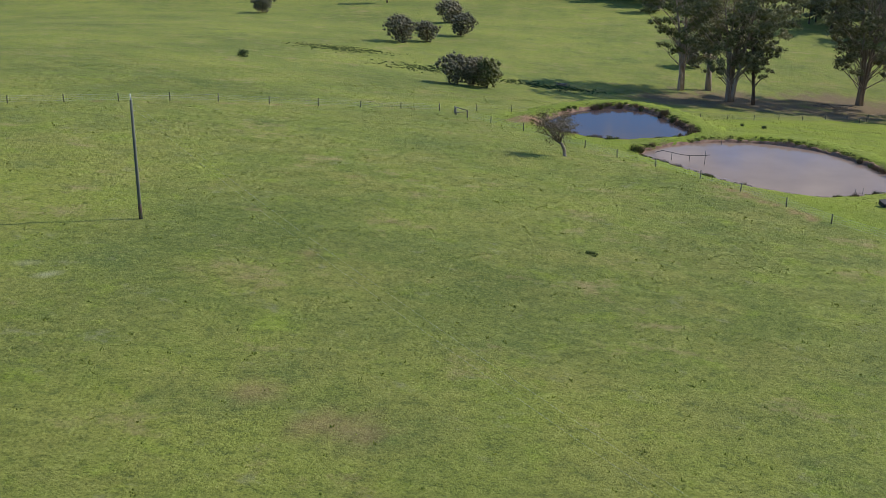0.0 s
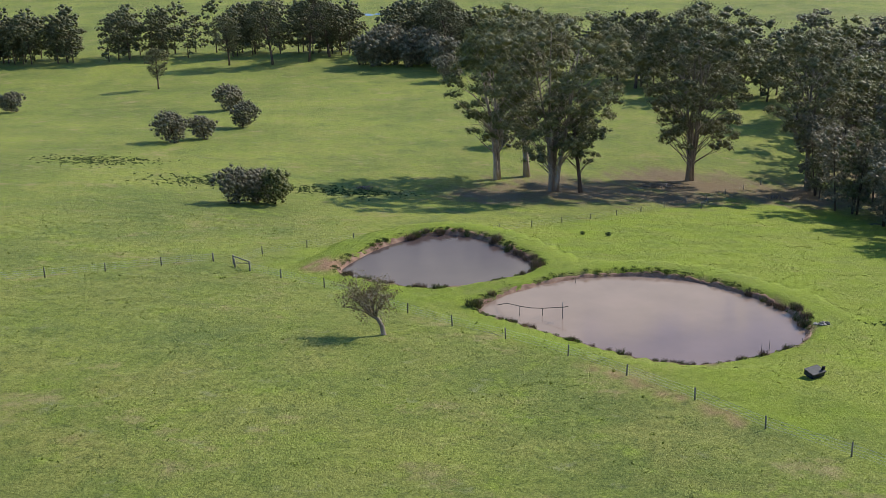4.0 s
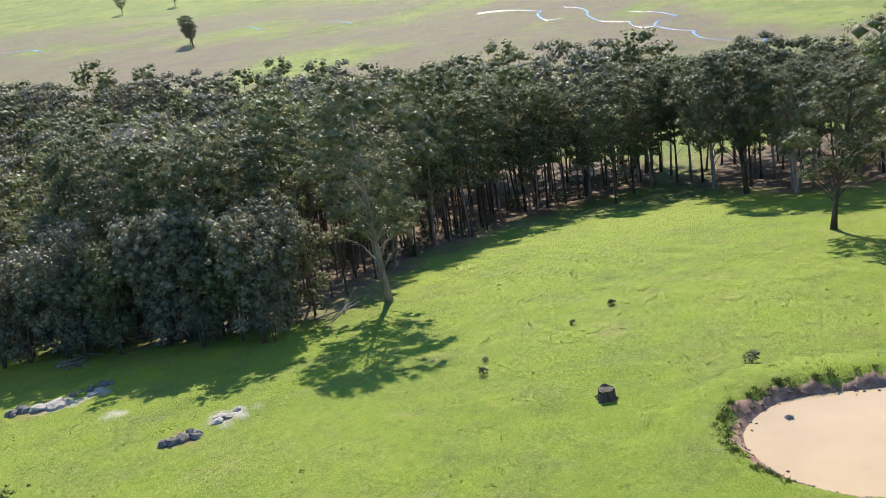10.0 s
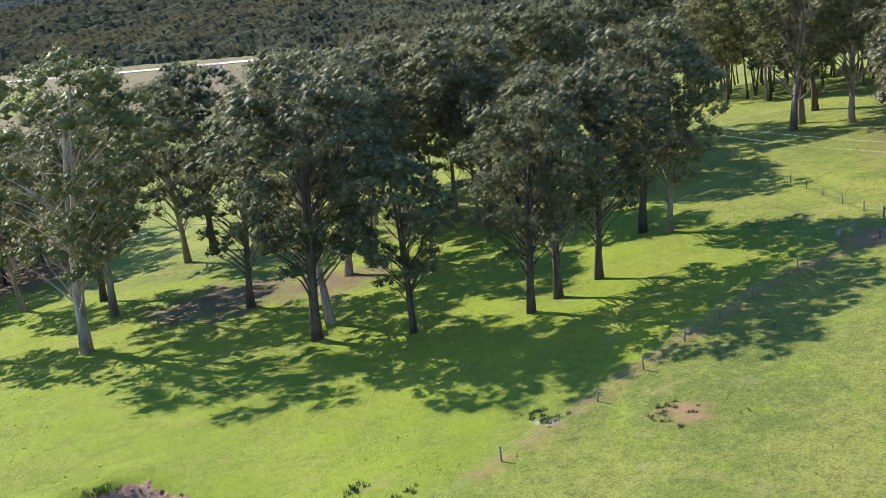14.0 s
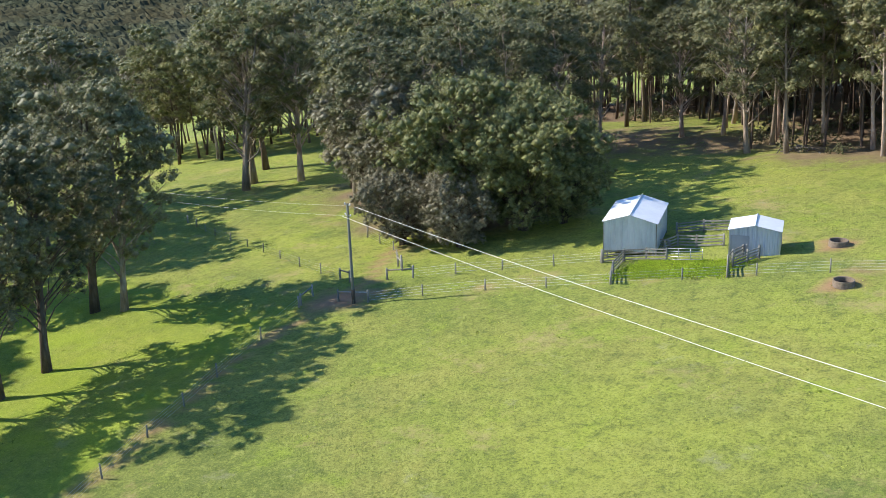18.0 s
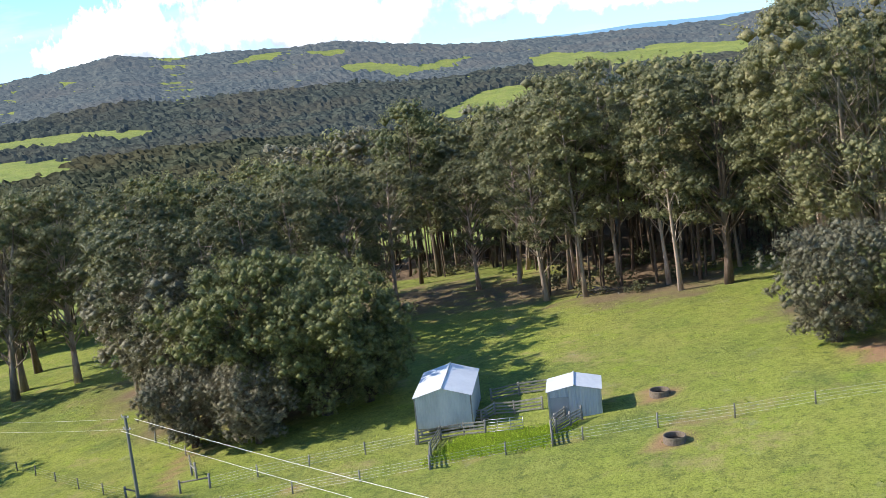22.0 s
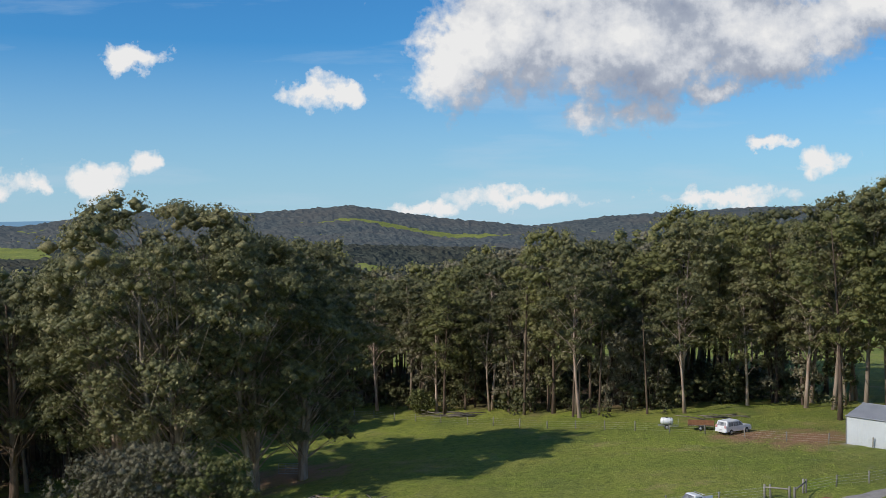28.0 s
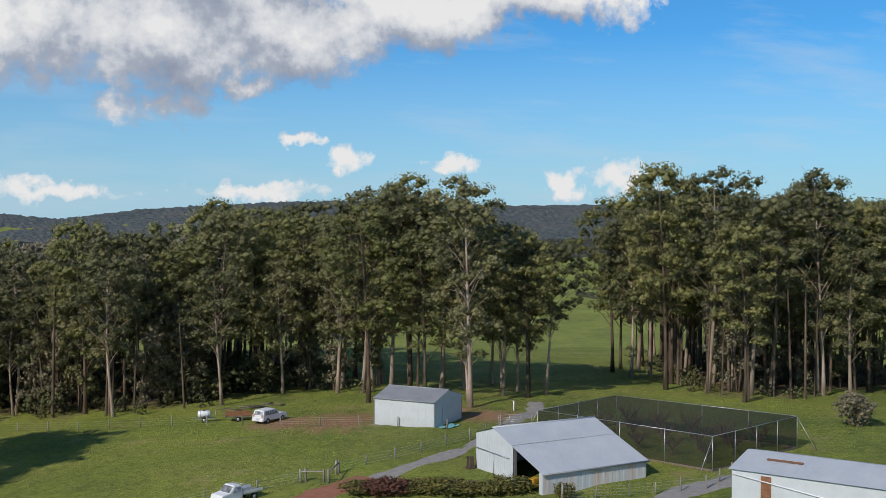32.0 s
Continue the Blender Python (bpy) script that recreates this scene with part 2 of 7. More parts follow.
M = {
    "gum_leaf": material("gum_leaf", [(0.125, 0.129, 0.055), (0.193, 0.189, 0.081), (0.263, 0.240, 0.114)], 0.35, 0.55, per_object=0.22, per_island=0.25, leaf=0.3, spec=0.45),
    "olive_leaf": material("olive_leaf", [(0.138, 0.146, 0.050), (0.205, 0.206, 0.070), (0.272, 0.258, 0.094)], 0.35, 0.55, per_object=0.26, per_island=0.25, leaf=0.3, spec=0.45),
    "grey_leaf": material("grey_leaf", [(0.150, 0.141, 0.086), (0.226, 0.205, 0.127), (0.300, 0.267, 0.175)], 0.35, 0.55, per_object=0.22, per_island=0.25, leaf=0.3, spec=0.45),
    "dark_leaf": material("dark_leaf", [(0.097, 0.104, 0.045), (0.147, 0.150, 0.065), (0.206, 0.191, 0.086)], 0.35, 0.55, per_object=0.22, per_island=0.25, leaf=0.3, spec=0.45),
    "bush_leaf": material("bush_leaf", [(0.124, 0.140, 0.044), (0.192, 0.200, 0.065), (0.259, 0.245, 0.092)], 0.35, 0.55, per_object=0.22, per_island=0.25, leaf=0.3, spec=0.45),
    "pale_leaf": material("pale_leaf", [(0.15, 0.115, 0.05), (0.25, 0.19, 0.09)], 0.5, 0.6, per_island=0.35, leaf=0.25),
    "bark": material("bark", [(0.16, 0.11, 0.08), (0.35, 0.27, 0.21), (0.54, 0.46, 0.39)], 0.9, 0.85, bump=0.02, bump_scale=12, per_object=0.3, stretch=(1, 1, 0.25)),
    "red_bark": material("red_bark", [(0.17, 0.125, 0.095), (0.34, 0.26, 0.20), (0.52, 0.43, 0.36)], 0.9, 0.85, bump=0.02, bump_scale=12, per_object=0.3, stretch=(1, 1, 0.25)),
    "dark_bark": material("dark_bark", [(0.045, 0.032, 0.024), (0.11, 0.078, 0.056), (0.19, 0.145, 0.11)], 1.2, 0.9, bump=0.03, bump_scale=14, per_object=0.2, stretch=(1, 1, 0.25)),
    "post_wood": material("post_wood", [(0.14, 0.13, 0.11), (0.33, 0.31, 0.27)], 3, 0.85, bump=0.004, bump_scale=60, per_object=0.3, stretch=(1, 1, 0.2)),
    "pole_wood": material("pole_wood", [(0.10, 0.11, 0.085), (0.20, 0.20, 0.16)], 2, 0.85, bump=0.004, bump_scale=40, stretch=(1, 1, 0.1)),
    "wire": material("wire", [(0.45, 0.45, 0.44)], 5, 0.4, 0.8),
    "cable": material("cable", [(0.75, 0.75, 0.70), (0.9, 0.88, 0.82)], 2, 0.5),
}


# ---- building helpers ----
def link(name, mesh, mat, parent=None, label=""):
    ob = new(name, mesh)
    if mat and not mesh.materials:
        for mm in (mat if isinstance(mat, (list, tuple)) else [mat]):
            mesh.materials.append(M[mm])
    if parent is not None:
        ob.parent = parent
    if label:
        ob["label"] = label
    return ob


def part(name, bm, mat, parent=None, label="", smooth=False):
    me = bpy.data.meshes.new(name)
    bm.to_mesh(me)
    bm.free()
    if smooth:
        for p in me.polygons:
            p.use_smooth = True
    return link(name, me, mat, parent, label)


def empty(name, x=0.0, y=0.0, z=0.0, rz=0.0, label="", category="", group="", kind=""):
    ob = new(name)
    ob.empty_display_size = 0.3
    ob.matrix_basis = pose(x, y, z, 0, 0, rz)
    return tagged(ob, label, category, group, kind)


def box(bm, x0, y0, z0, x1, y1, z1, bevel=0.0, m=None):
    r = bmesh.ops.create_cube(bm, size=1.0)
    vs = r["verts"]
    bmesh.ops.scale(bm, verts=vs, vec=(x1 - x0, y1 - y0, z1 - z0))
    bmesh.ops.translate(bm, verts=vs, vec=((x0 + x1) / 2, (y0 + y1) / 2, (z0 + z1) / 2))
    if bevel:
        es = list({e for v in vs for e in v.link_edges})
        r = bmesh.ops.bevel(bm, geom=es, offset=bevel, segments=2, affect="EDGES")
        vs = r["verts"]
    if m is not None:
        bmesh.ops.transform(bm, matrix=m, verts=vs)
    return bm


def tube(vs, fs, pts, radii, sides=6, cap=True):
    """Adds a tapered tube along pts to lists of vertices and faces."""
    base = len(vs)
    pts = [Vector(p) for p in pts]
    for i, (p, r) in enumerate(zip(pts, radii)):
        d = (pts[min(i + 1, len(pts) - 1)] - pts[max(i - 1, 0)]).normalized()
        u = d.orthogonal().normalized() if i == 0 else (u - d * u.dot(d)).normalized()
        w = d.cross(u)
        for k in range(sides):
            a = 2 * math.pi * k / sides
            vs.append(tuple(p + u * (r * math.cos(a)) + w * (r * math.sin(a))))
    for i in range(len(pts) - 1):
        for k in range(sides):
            k2 = (k + 1) % sides
            fs.append((base + i * sides + k, base + i * sides + k2, base + (i + 1) * sides + k2, base + (i + 1) * sides + k))
    if cap:
        fs.append(tuple(base + k for k in range(sides))[::-1])
        fs.append(tuple(base + (len(pts) - 1) * sides + k for k in range(sides)))


def mesh_of(name, vs, fs, smooth=False):
    me = bpy.data.meshes.new(name)
    me.from_pydata(vs, [], fs)
    if smooth:
        me.polygons.foreach_set("use_smooth", [True] * len(me.polygons))
    return me


def tube_mesh(name, pts, radii, sides=8, smooth=True):
    vs, fs = [], []
    tube(vs, fs, pts, radii, sides)
    return mesh_of(name, vs, fs, smooth)


# ---- ground ----
STEP, REACH, VALLEY = 80.0, 85.0, -28.0
SWELLS = np.array([
    4.45, 7.01, 6.83, 6.01, 5.54, 4.78, 2.93, 1.94, 1.74,
    6.54, 8.11, 7.06, 7.61, 8.02, 10.22, 8.06, 5.23, 4.74,
    7.26, 5.83, 5.44, 10.05, 5.06, 5.8, 6.06, 2.78, 4.24,
    9.74, 8.51, 6.5, 13.87, 5.04, 3.2, 5.28, -1.43, 2.01,
    8.37, 6.23, 1.31, 8.57, 2.27, 5.89, 7.12, -2.26, 2.79,
    4.16, 3.86, 4.76, 8.12, 0.74, 5.73, 3.89, -1.97, 2.46,
    1.46, 3.18, 6.3, 5.49, 1.58, 2.65, -2.41, -3.37, 0.31])
SX, SY = np.meshgrid(np.arange(-220, 261, STEP), np.arange(-280, 361, STEP), indexing="ij")
SX, SY = SX.ravel(), SY.ravel()
# the far skyline: bearing from south (degrees, positive to the east) and its rise over the eye (degrees)
SKYLINE = np.array([(-90, 0.7), (-40, 0.7), (-33.7, 0.66), (-27, 0.55), (-20.8, 0.78), (-15.7, 0.75), (-8.7, 0.38), (-5, -0.10), (0, 0.34), (4.3, 0.94), (9, 0.6), (12, 0.58), (16.2, 0.68), (20, -0.02), (27, -0.02), (30, 0.05),
                    (33.7, 0.22), (36.5, 0.55), (39.4, 0.98), (42, 0.9), (45, 1.05), (47.7, 0.98), (50.3, 1.4), (53, 0.98), (56, 0.6), (62, 0.7), (90, 0.4)])
# ridges towards the east: bearing, half width, distance, height over the valley, half depth
RIDGES = [(75, 22, 2000, 90, 450), (100, 22, 2000, 80, 450), (66, 10, 2200, 100, 420)]
# ponds: level, and the outline as places round it
PONDS = [
    (1.5, [(31.4, 173.4), (37, 178.8), (44, 181.6), (51, 181.8), (57.2, 180), (62, 175.9), (65.7, 170.2), (67.6, 164.6), (67.4, 159.6), (64.6, 155), (59.5, 152.6), (52, 151.4), (46.4, 153.9), (41.5, 159.1), (36.5, 166)]),
    (0.9, [(16.5, 193.6), (19.8, 200), (25.8, 205.7), (33.1, 208.1), (38.1, 204.8), (41.2, 197.9), (42.9, 192), (42.4, 187.9), (37.6, 185.6), (31.6, 183.9), (27.7, 184), (21.8, 187.4)]),
    (4.3, [(102.2, 92), (107.4, 90), (110.4, 85), (112.8, 79.7), (112.4, 75.6), (108.9, 73.2), (103.5, 71.6), (98.6, 72.4), (95.4, 76.7), (93.8, 82.1), (94.8, 86.8), (98, 90.6)]),
]


def rounded(ring, n=6):
    """A closed smooth curve through the corners of ring."""
    out, k = [], len(ring)
    P = [np.array(p, float) for p in ring]
    for i in range(k):
        a, b, c, d = P[i - 1], P[i], P[(i + 1) % k], P[(i + 2) % k]
        for s in np.arange(n) / n:
            out.append(0.5 * (2 * b + (c - a) * s + (2 * a - 5 * b + 4 * c - d) * s ** 2 + (3 * b - a - 3 * c + d) * s ** 3))
    return np.array(out)


SHORES = [rounded(r) for _, r in PONDS]


def inside(x, y, ring):
    r = np.asarray(ring, float)
    c = np.zeros(np.shape(x), bool)
    x0, y0 = r[-1]
    for x1, y1 in r:
        with np.errstate(divide="ignore", invalid="ignore"):
            c ^= ((y1 > y) != (y0 > y)) & (x < (x0 - x1) * (y - y1) / (y0 - y1) + x1)
        x0, y0 = x1, y1
    return c


def from_shore(x, y, ring):
    """Distance from a closed outline, negative inside."""
    d = np.full(np.shape(x), 1e9)
    for i in range(len(ring)):
        a, b = ring[i - 1], ring[i]
        e = b - a
        s = np.clip(((x - a[0]) * e[0] + (y - a[1]) * e[1]) / (e @ e), 0, 1)
        d = np.minimum(d, np.hypot(x - a[0] - s * e[0], y - a[1] - s * e[1]))
    return np.where(inside(x, y, ring), -d, d)


def ease(v, a, b):
    s = np.clip((v - a) / (b - a), 0, 1)
    return s * s * (3 - 2 * s)


def waves(x, y, size, seed):
    """Smooth uneven field of about unit height, from crossing waves."""
    rs = np.random.RandomState(seed)
    v = np.zeros(np.shape(x))
    for k in range(9):
        a, ph, f = rs.rand() * 6.28, rs.rand() * 6.28, (0.6 + rs.rand() * 1.6) / size
        v += np.sin((x * math.cos(a) + y * math.sin(a)) * f * 6.28 + ph + 1.3 * np.sin((y * math.cos(a) - x * math.sin(a)) * f * 4 + ph))
    return v / 4.0


def slope_height(x, y):
    x, y = np.asarray(x, float), np.asarray(y, float)
    z = np.full(x.shape, VALLEY)
    for cx, cy, k in zip(SX, SY, SWELLS):
        z = z + k * np.exp(-((x - cx) ** 2 + (y - cy) ** 2) / (2 * REACH ** 2))
    r = np.hypot(x - 40, y - 54)
    az = np.degrees(np.arctan2(x - 40, -(y - 54)))
    far = np.zeros(x.shape)
    for a, w, d, hgt, dep in RIDGES:
        far = np.maximum(far, hgt * np.exp(-((az - a) / w) ** 2 / 2 - ((r - d) / dep) ** 2 / 2))
    far = far + ease(r, 500, 1500) * 5 * waves(x, y, 420, 5) * ease(np.abs(az), 130, 60)
    east = z + far * ease(r, 380, 800)
    top = np.interp(az, SKYLINE[:, 0], SKYLINE[:, 1])
    rise = np.where(r < 2100, np.interp(np.log(np.maximum(r, 1)), np.log([700, 1000, 1500, 2100]), [-6.4, -4.1, -2.25, -0.9]), -0.9 + (top + 0.9) * ease(r, 2100, 2800))
    rise = rise + np.maximum(0, top - 0.3) * 0.8 * np.exp(-((r - 2100) / 420) ** 2)
    south = 50 + r * np.tan(np.radians(rise)) + 8 * waves(x, y, 760, 5) * ease(r, 800, 1300) * ease(r, 2750, 2300)
    south = np.where(r > 2800, south - (r - 2800) * 0.10, south)
    share = ease(az, 66, 58) * ease(az, -130, -95)
    return np.where(r > 500, z + (east - z) * (1 - share) + share * (np.maximum(south, z) - z) * ease(r, 560, 800), z)


def height(x, y):
    """The ground, with the ponds' hollows and banks."""
    x, y = np.asarray(x, float), np.asarray(y, float)
    z = slope_height(x, y)
    z = z + 0.10 * waves(x, y, 9, 2) + 0.05 * waves(x, y, 3.1, 3)
    for (level, _), ring, bank, wide in zip(PONDS, SHORES, (0.75, 0.8, 1.25), (7, 7, 9)):
        near = (np.abs(x - ring[:, 0].mean()) < 60) & (np.abs(y - ring[:, 1].mean()) < 60)
        if not near.any():
            continue
        d = from_shore(x, y, ring)
        rim = level + bank + 0.15 * waves(x, y, 5, 8)
        blend = ease(d, 1.2 if bank < 1 else 3.2, wide)
        zz = np.where(d < (1.2 if bank < 1 else 3.2), level - 1.2 + (rim - level + 1.2) * ease(d, -1.6, 1.2 if bank < 1 else 3.2), rim * (1 - blend) + np.maximum(z, level + 0.2) * blend)
        z = np.where(near & (d < wide), zz, z)
    return z


def hgt(x, y):
    """Height of the ground sheet at one spot."""
    i, j = min(max(np.searchsorted(gx, x) - 1, 0), len(gx) - 2), min(max(np.searchsorted(gy, y) - 1, 0), len(gy) - 2)
    u, v = (x - gx[i]) / (gx[i + 1] - gx[i]), (y - gy[j]) / (gy[j + 1] - gy[j])
    return float((GZ[i, j] * (1 - u) + GZ[i + 1, j] * u) * (1 - v) + (GZ[i, j + 1] * (1 - u) + GZ[i + 1, j + 1] * u) * v)


def spread(lo, hi, fine, a, b, grow=1.16):
    mid = list(np.arange(a, b + fine, fine))
    s, v = fine, a
    while v > lo:
        s *= grow
        v -= s
        mid.insert(0, v)
    s, v = fine, mid[-1]
    while v < hi:
        s *= grow
        v += s
        mid.append(v)
    return np.array(mid)


gx, gy = spread(-4600, 4600, 1.35, -80, 190, 1.065), spread(-4600, 4600, 1.35, -130, 250, 1.065)
GX, GY = np.meshgrid(gx, gy, indexing="ij")
GZ = height(GX, GY)
nx, ny = GX.shape
idx = np.arange(nx * ny).reshape(nx, ny)
quads = np.stack([idx[:-1, :-1], idx[1:, :-1], idx[1:, 1:], idx[:-1, 1:]], -1).reshape(-1, 4)
gme = bpy.data.meshes.new("ground")
gme.vertices.add(nx * ny)
gme.vertices.foreach_set("co", np.stack([GX, GY, GZ], -1).ravel())
gme.loops.add(len(quads) * 4)
gme.loops.foreach_set("vertex_index", quads.ravel())
gme.polygons.add(len(quads))
gme.polygons.foreach_set("loop_start", np.arange(0, len(quads) * 4, 4))
gme.polygons.foreach_set("use_smooth", np.ones(len(quads), bool))
gme.update()

# woods in plan
NE_WOOD = [(126, 180), (130, 168), (137, 161), (152, 162), (172, 166), (200, 166), (224, 164), (262, 150), (300, 160), (340, 260), (330, 420), (230, 420), (190, 400), (172, 340), (153, 296), (137, 256), (130, 205)]
S_WOOD = [(122, -80), (112, -74), (98, -77), (92, -92), (80, -104), (66, -150), (54, -139), (42, -128), (28, -116), (17, -108), (6, -108), (-8, -114), (-13, -101), (-22, -107), (-26, -125), (-20, -210), (60, -240), (150, -230), (215, -150), (230, -90), (208, -64), (200, -95), (165, -96), (150, -112)]
W_WOOD = [(-54, -73), (-64, -68), (-70, -64), (-84, -72), (-110, -66), (-150, -90), (-150, -170), (-90, -150), (-62, -110), (-56, -90)]
E2_WOOD = [(225, 111), (236, 122), (258, 143), (300, 150), (330, 120), (300, 75), (250, 82)]
E3_WOOD = [(163, 22), (200, 46), (240, 44), (262, 0), (222, -32), (188, -12)]
E_WOOD = [(130, -24), (160, -34), (176, -46), (168, -70), (140, -60), (126, -44)]
rr = np.hypot(GX - 40, GY - 54)
az = np.degrees(np.arctan2(GX - 40, -(GY - 54)))
litter = np.zeros(GX.shape)
for ring in (NE_WOOD, S_WOOD, W_WOOD, E_WOOD, E2_WOOD):
    sel = (rr < 520)
    d = np.full(GX.shape, 99.0)
    d[sel] = from_shore(GX[sel], GY[sel], np.array(ring, float))
    litter = np.maximum(litter, ease(d + 4 * waves(GX, GY, 14, 11), *((-5, -17) if ring in (S_WOOD, W_WOOD) else (6, -7))))
for bx, by, br in ((80, 292, 24), (112, 300, 26), (100, 280, 15), (132, 284, 22), (60, 284, 15), (180, 62, 13), (172, 48, 9), (66, -80, 9), (74, -64, 8), (128, -32, 7), (142, -38, 7), (150, -86, 22), (126, -90, 16), (104, -84, 14)):
    litter = np.maximum(litter, 0.9 * ease(np.hypot(GX - bx, GY - by) / br + 0.3 * waves(GX, GY, 9, 12), 1.2, 0.4))
wet = ease(GZ, -23.0, -26.5)
marsh = wet * ease(waves(GX, GY, 330, 21) + 0.3 * waves(GX, GY, 60, 22), -0.7, -0.1) * ease(az, 158, 138) * ease(az, 62, 80) * ease(rr, 420, 520)
# cleared farms among the bush: bearing, half width, distance, half depth
FARMS = ((5.3, 2.6, 1500, 90), (1, 5.5, 2420, 45), (-31, 2.6, 1350, 280), (54, 3.4, 1500, 110), (57, 4, 1150, 120), (-6, 9, 430, 150))
# hill fields seen across the valley: corners as bearing and fall below the level of the eye, in degrees
FIELDS = [np.array(f) for f in (
    [(35.4, -3.4), (32.4, -2.2), (30.3, -2.0), (28.4, -2.2), (28.4, -3.0), (30.5, -3.6)],
    [(30, -0.8), (29, -0.65), (25.5, -1.0), (23.4, -0.8), (19.4, -1.05), (18.8, -1.6), (24.5, -1.65), (28.3, -1.5), (29.8, -1.3)],
    [(39.8, -0.13), (38.6, -0.1), (35.7, -0.58), (32.8, -0.37), (33.9, -0.85), (36.8, -1.08), (37.3, -0.75), (39.2, -0.5)],
    [(45, 0.55), (43.7, 0.8), (42.2, 0.84), (42.5, 0.55), (44.7, 0.42)],
    [(41.3, 0.7), (39, 0.66), (39.1, 0.43), (40, 0.34)],
    [(51.3, -2.1), (48.8, -2.25), (49.9, -2.67), (51.3, -2.5)])]


def bush_cover(x, y, z):
    """How thickly native bush covers the ground, 0 to 1."""
    r, a = np.hypot(x - 40, y - 54), np.degrees(np.arctan2(x - 40, -(y - 54)))
    v = ease(z + 5 * waves(x, y, 120, 31), -20, -10) * ease(r, 560, 640) * ease(np.abs(a), 150, 120)
    road_x = 660 + 0.53 * (y + 10)      # line of the road at the foot of the bush
    v = v * np.where(a > 62, ease(x - road_x, 8, 30), 1.0)
    v = np.maximum(v, ease(x - road_x, 8, 30) * ease(np.abs(a - 80), 62, 50))
    cut = np.zeros(np.shape(x))
    for fa, fw, fd, fp in FARMS:
        cut = np.maximum(cut, ease(np.hypot((a - fa) / fw, (r - fd) / fp) + 0.22 * waves(x, y, 90, 44), 1.1, 0.9))
    fall = np.degrees(np.arctan2(z - 50.4, r))
    for f in FIELDS:
        cut = np.maximum(cut, inside(a + 0.10 * waves(x, y, 60, 45), fall + 0.05 * waves(x, y, 75, 46), f) * (r > 620))
    return v * (1 - cut)


scrub = bush_cover(GX, GY, GZ) * (rr < 560)
mud = np.zeros(GX.shape)
for ring, wide in zip(SHORES, (0.5, 0.5, 1.6)):
    sel = rr < 260
    d = np.full(GX.shape, 99.0)
    d[sel] = from_shore(GX[sel], GY[sel], ring)
    mud = np.maximum(mud, ease(d + 0.6 * waves(GX, GY, 4, 51), wide, wide * 0.45))
# worn earth: where stock stands, round troughs, at gates and along tracks (x, y, reach)
BARE = [(122, -4, 4.5), (75.5, -23.2, 2.2), (81.7, -34.7, 2.2), (64, -46, 4), (97, 33.5, 2.2), (101, 178, 3.0), (92.5, 148, 2.2), (-12.4, 98.1, 1.6), (-6.2, 60.6, 3.0), (-12.6, 65.2, 2.2), (-10.5, 132.7, 1.2), (58, -86, 7), (1, -87, 5), (-5, -84, 7), (-20, -84, 5), (15, 196, 3.5), (-23, -76, 5), (2, -86, 3)]
bare = np.zeros(GX.shape)
for bx, by, br in BARE:
    sel = (np.abs(GX - bx) < 30) & (np.abs(GY - by) < 30)
    bare[sel] = np.maximum(bare[sel], (0.4 if bx < 0 and by > 50 else 1.0) * ease(np.hypot(GX[sel] - bx, GY[sel] - by) / br + 0.35 * waves(GX[sel], GY[sel], 3.5, 61), 1.25, 0.35))
# paths worn along the fences
for ax, ay, bx, by in ((97, 51, 104.3, 37.2), (104.3, 37.2, 117, 14), (117, 14, 122, -2), (45, 131, 36, 148), (-60, 168, -6, 201), (131, -21, 123, -9), (108, -12.5, 72, -29.4)):
    sel = (GX > min(ax, bx) - 6) & (GX < max(ax, bx) + 6) & (GY > min(ay, by) - 6) & (GY < max(ay, by) + 6)
    e2 = (bx - ax) ** 2 + (by - ay) ** 2
    s2 = np.clip(((GX[sel] - ax) * (bx - ax) + (GY[sel] - ay) * (by - ay)) / e2, 0, 1)
    d2 = np.hypot(GX[sel] - ax - s2 * (bx - ax) - 0.8, GY[sel] - ay - s2 * (by - ay) - 0.3)
    bare[sel] = np.maximum(bare[sel], 0.7 * ease(d2 + 0.5 * waves(GX[sel], GY[sel], 5, 63), 1.1, 0.1))
pale = np.zeros(GX.shape)
for bx, by, br in [(99, 147, 2.4), (102, 176.5, 2.8), (106, 173.5, 1.8), (99, 164, 1.2), (-35, 89.2, 0.6), (-32.7, 86.5, 0.6), (103.5, 43, 0.9), (-9, -78, 1.2)]:
    sel = (np.abs(GX - bx) < 20) & (np.abs(GY - by) < 20)
    pale[sel] = np.maximum(pale[sel], ease(np.hypot(GX[sel] - bx, GY[sel] - by) / br + 0.4 * waves(GX[sel], GY[sel], 3, 66), 1.1, 0.5))
# the dams' paddock holds richer grass than the home paddock
LUSH = [(4, 195), (13.3, 184.3), (26.2, 164), (36, 151), (47.3, 129), (99, 48.5), (125, -0.5), (170, 0), (200, 60), (240, 120), (200, 168), (136, 160), (124, 200), (134, 300), (92, 265), (48, 232), (13, 214.5)]
lush = np.zeros(GX.shape)
sel = rr < 330
lush[sel] = ease(from_shore(GX[sel], GY[sel], np.array(LUSH, float)) + 1.5 * waves(GX[sel], GY[sel], 12, 91), 2.0, -4.0)
for key, val in (("lush", lush), ("pale", pale), ("litter", litter), ("marsh", marsh), ("scrub", scrub), ("mud", mud), ("bare", bare)):
    gme.attributes.new(key, "FLOAT", "POINT").data.foreach_set("value", val.ravel().astype(np.float32))

gm = bpy.data.materials.new("pasture")
gm.use_nodes = True
gt = gm.node_tree
gb = gt.nodes["Principled BSDF"]
gc = node(gt, "ShaderNodeTexCoord").outputs["Object"]


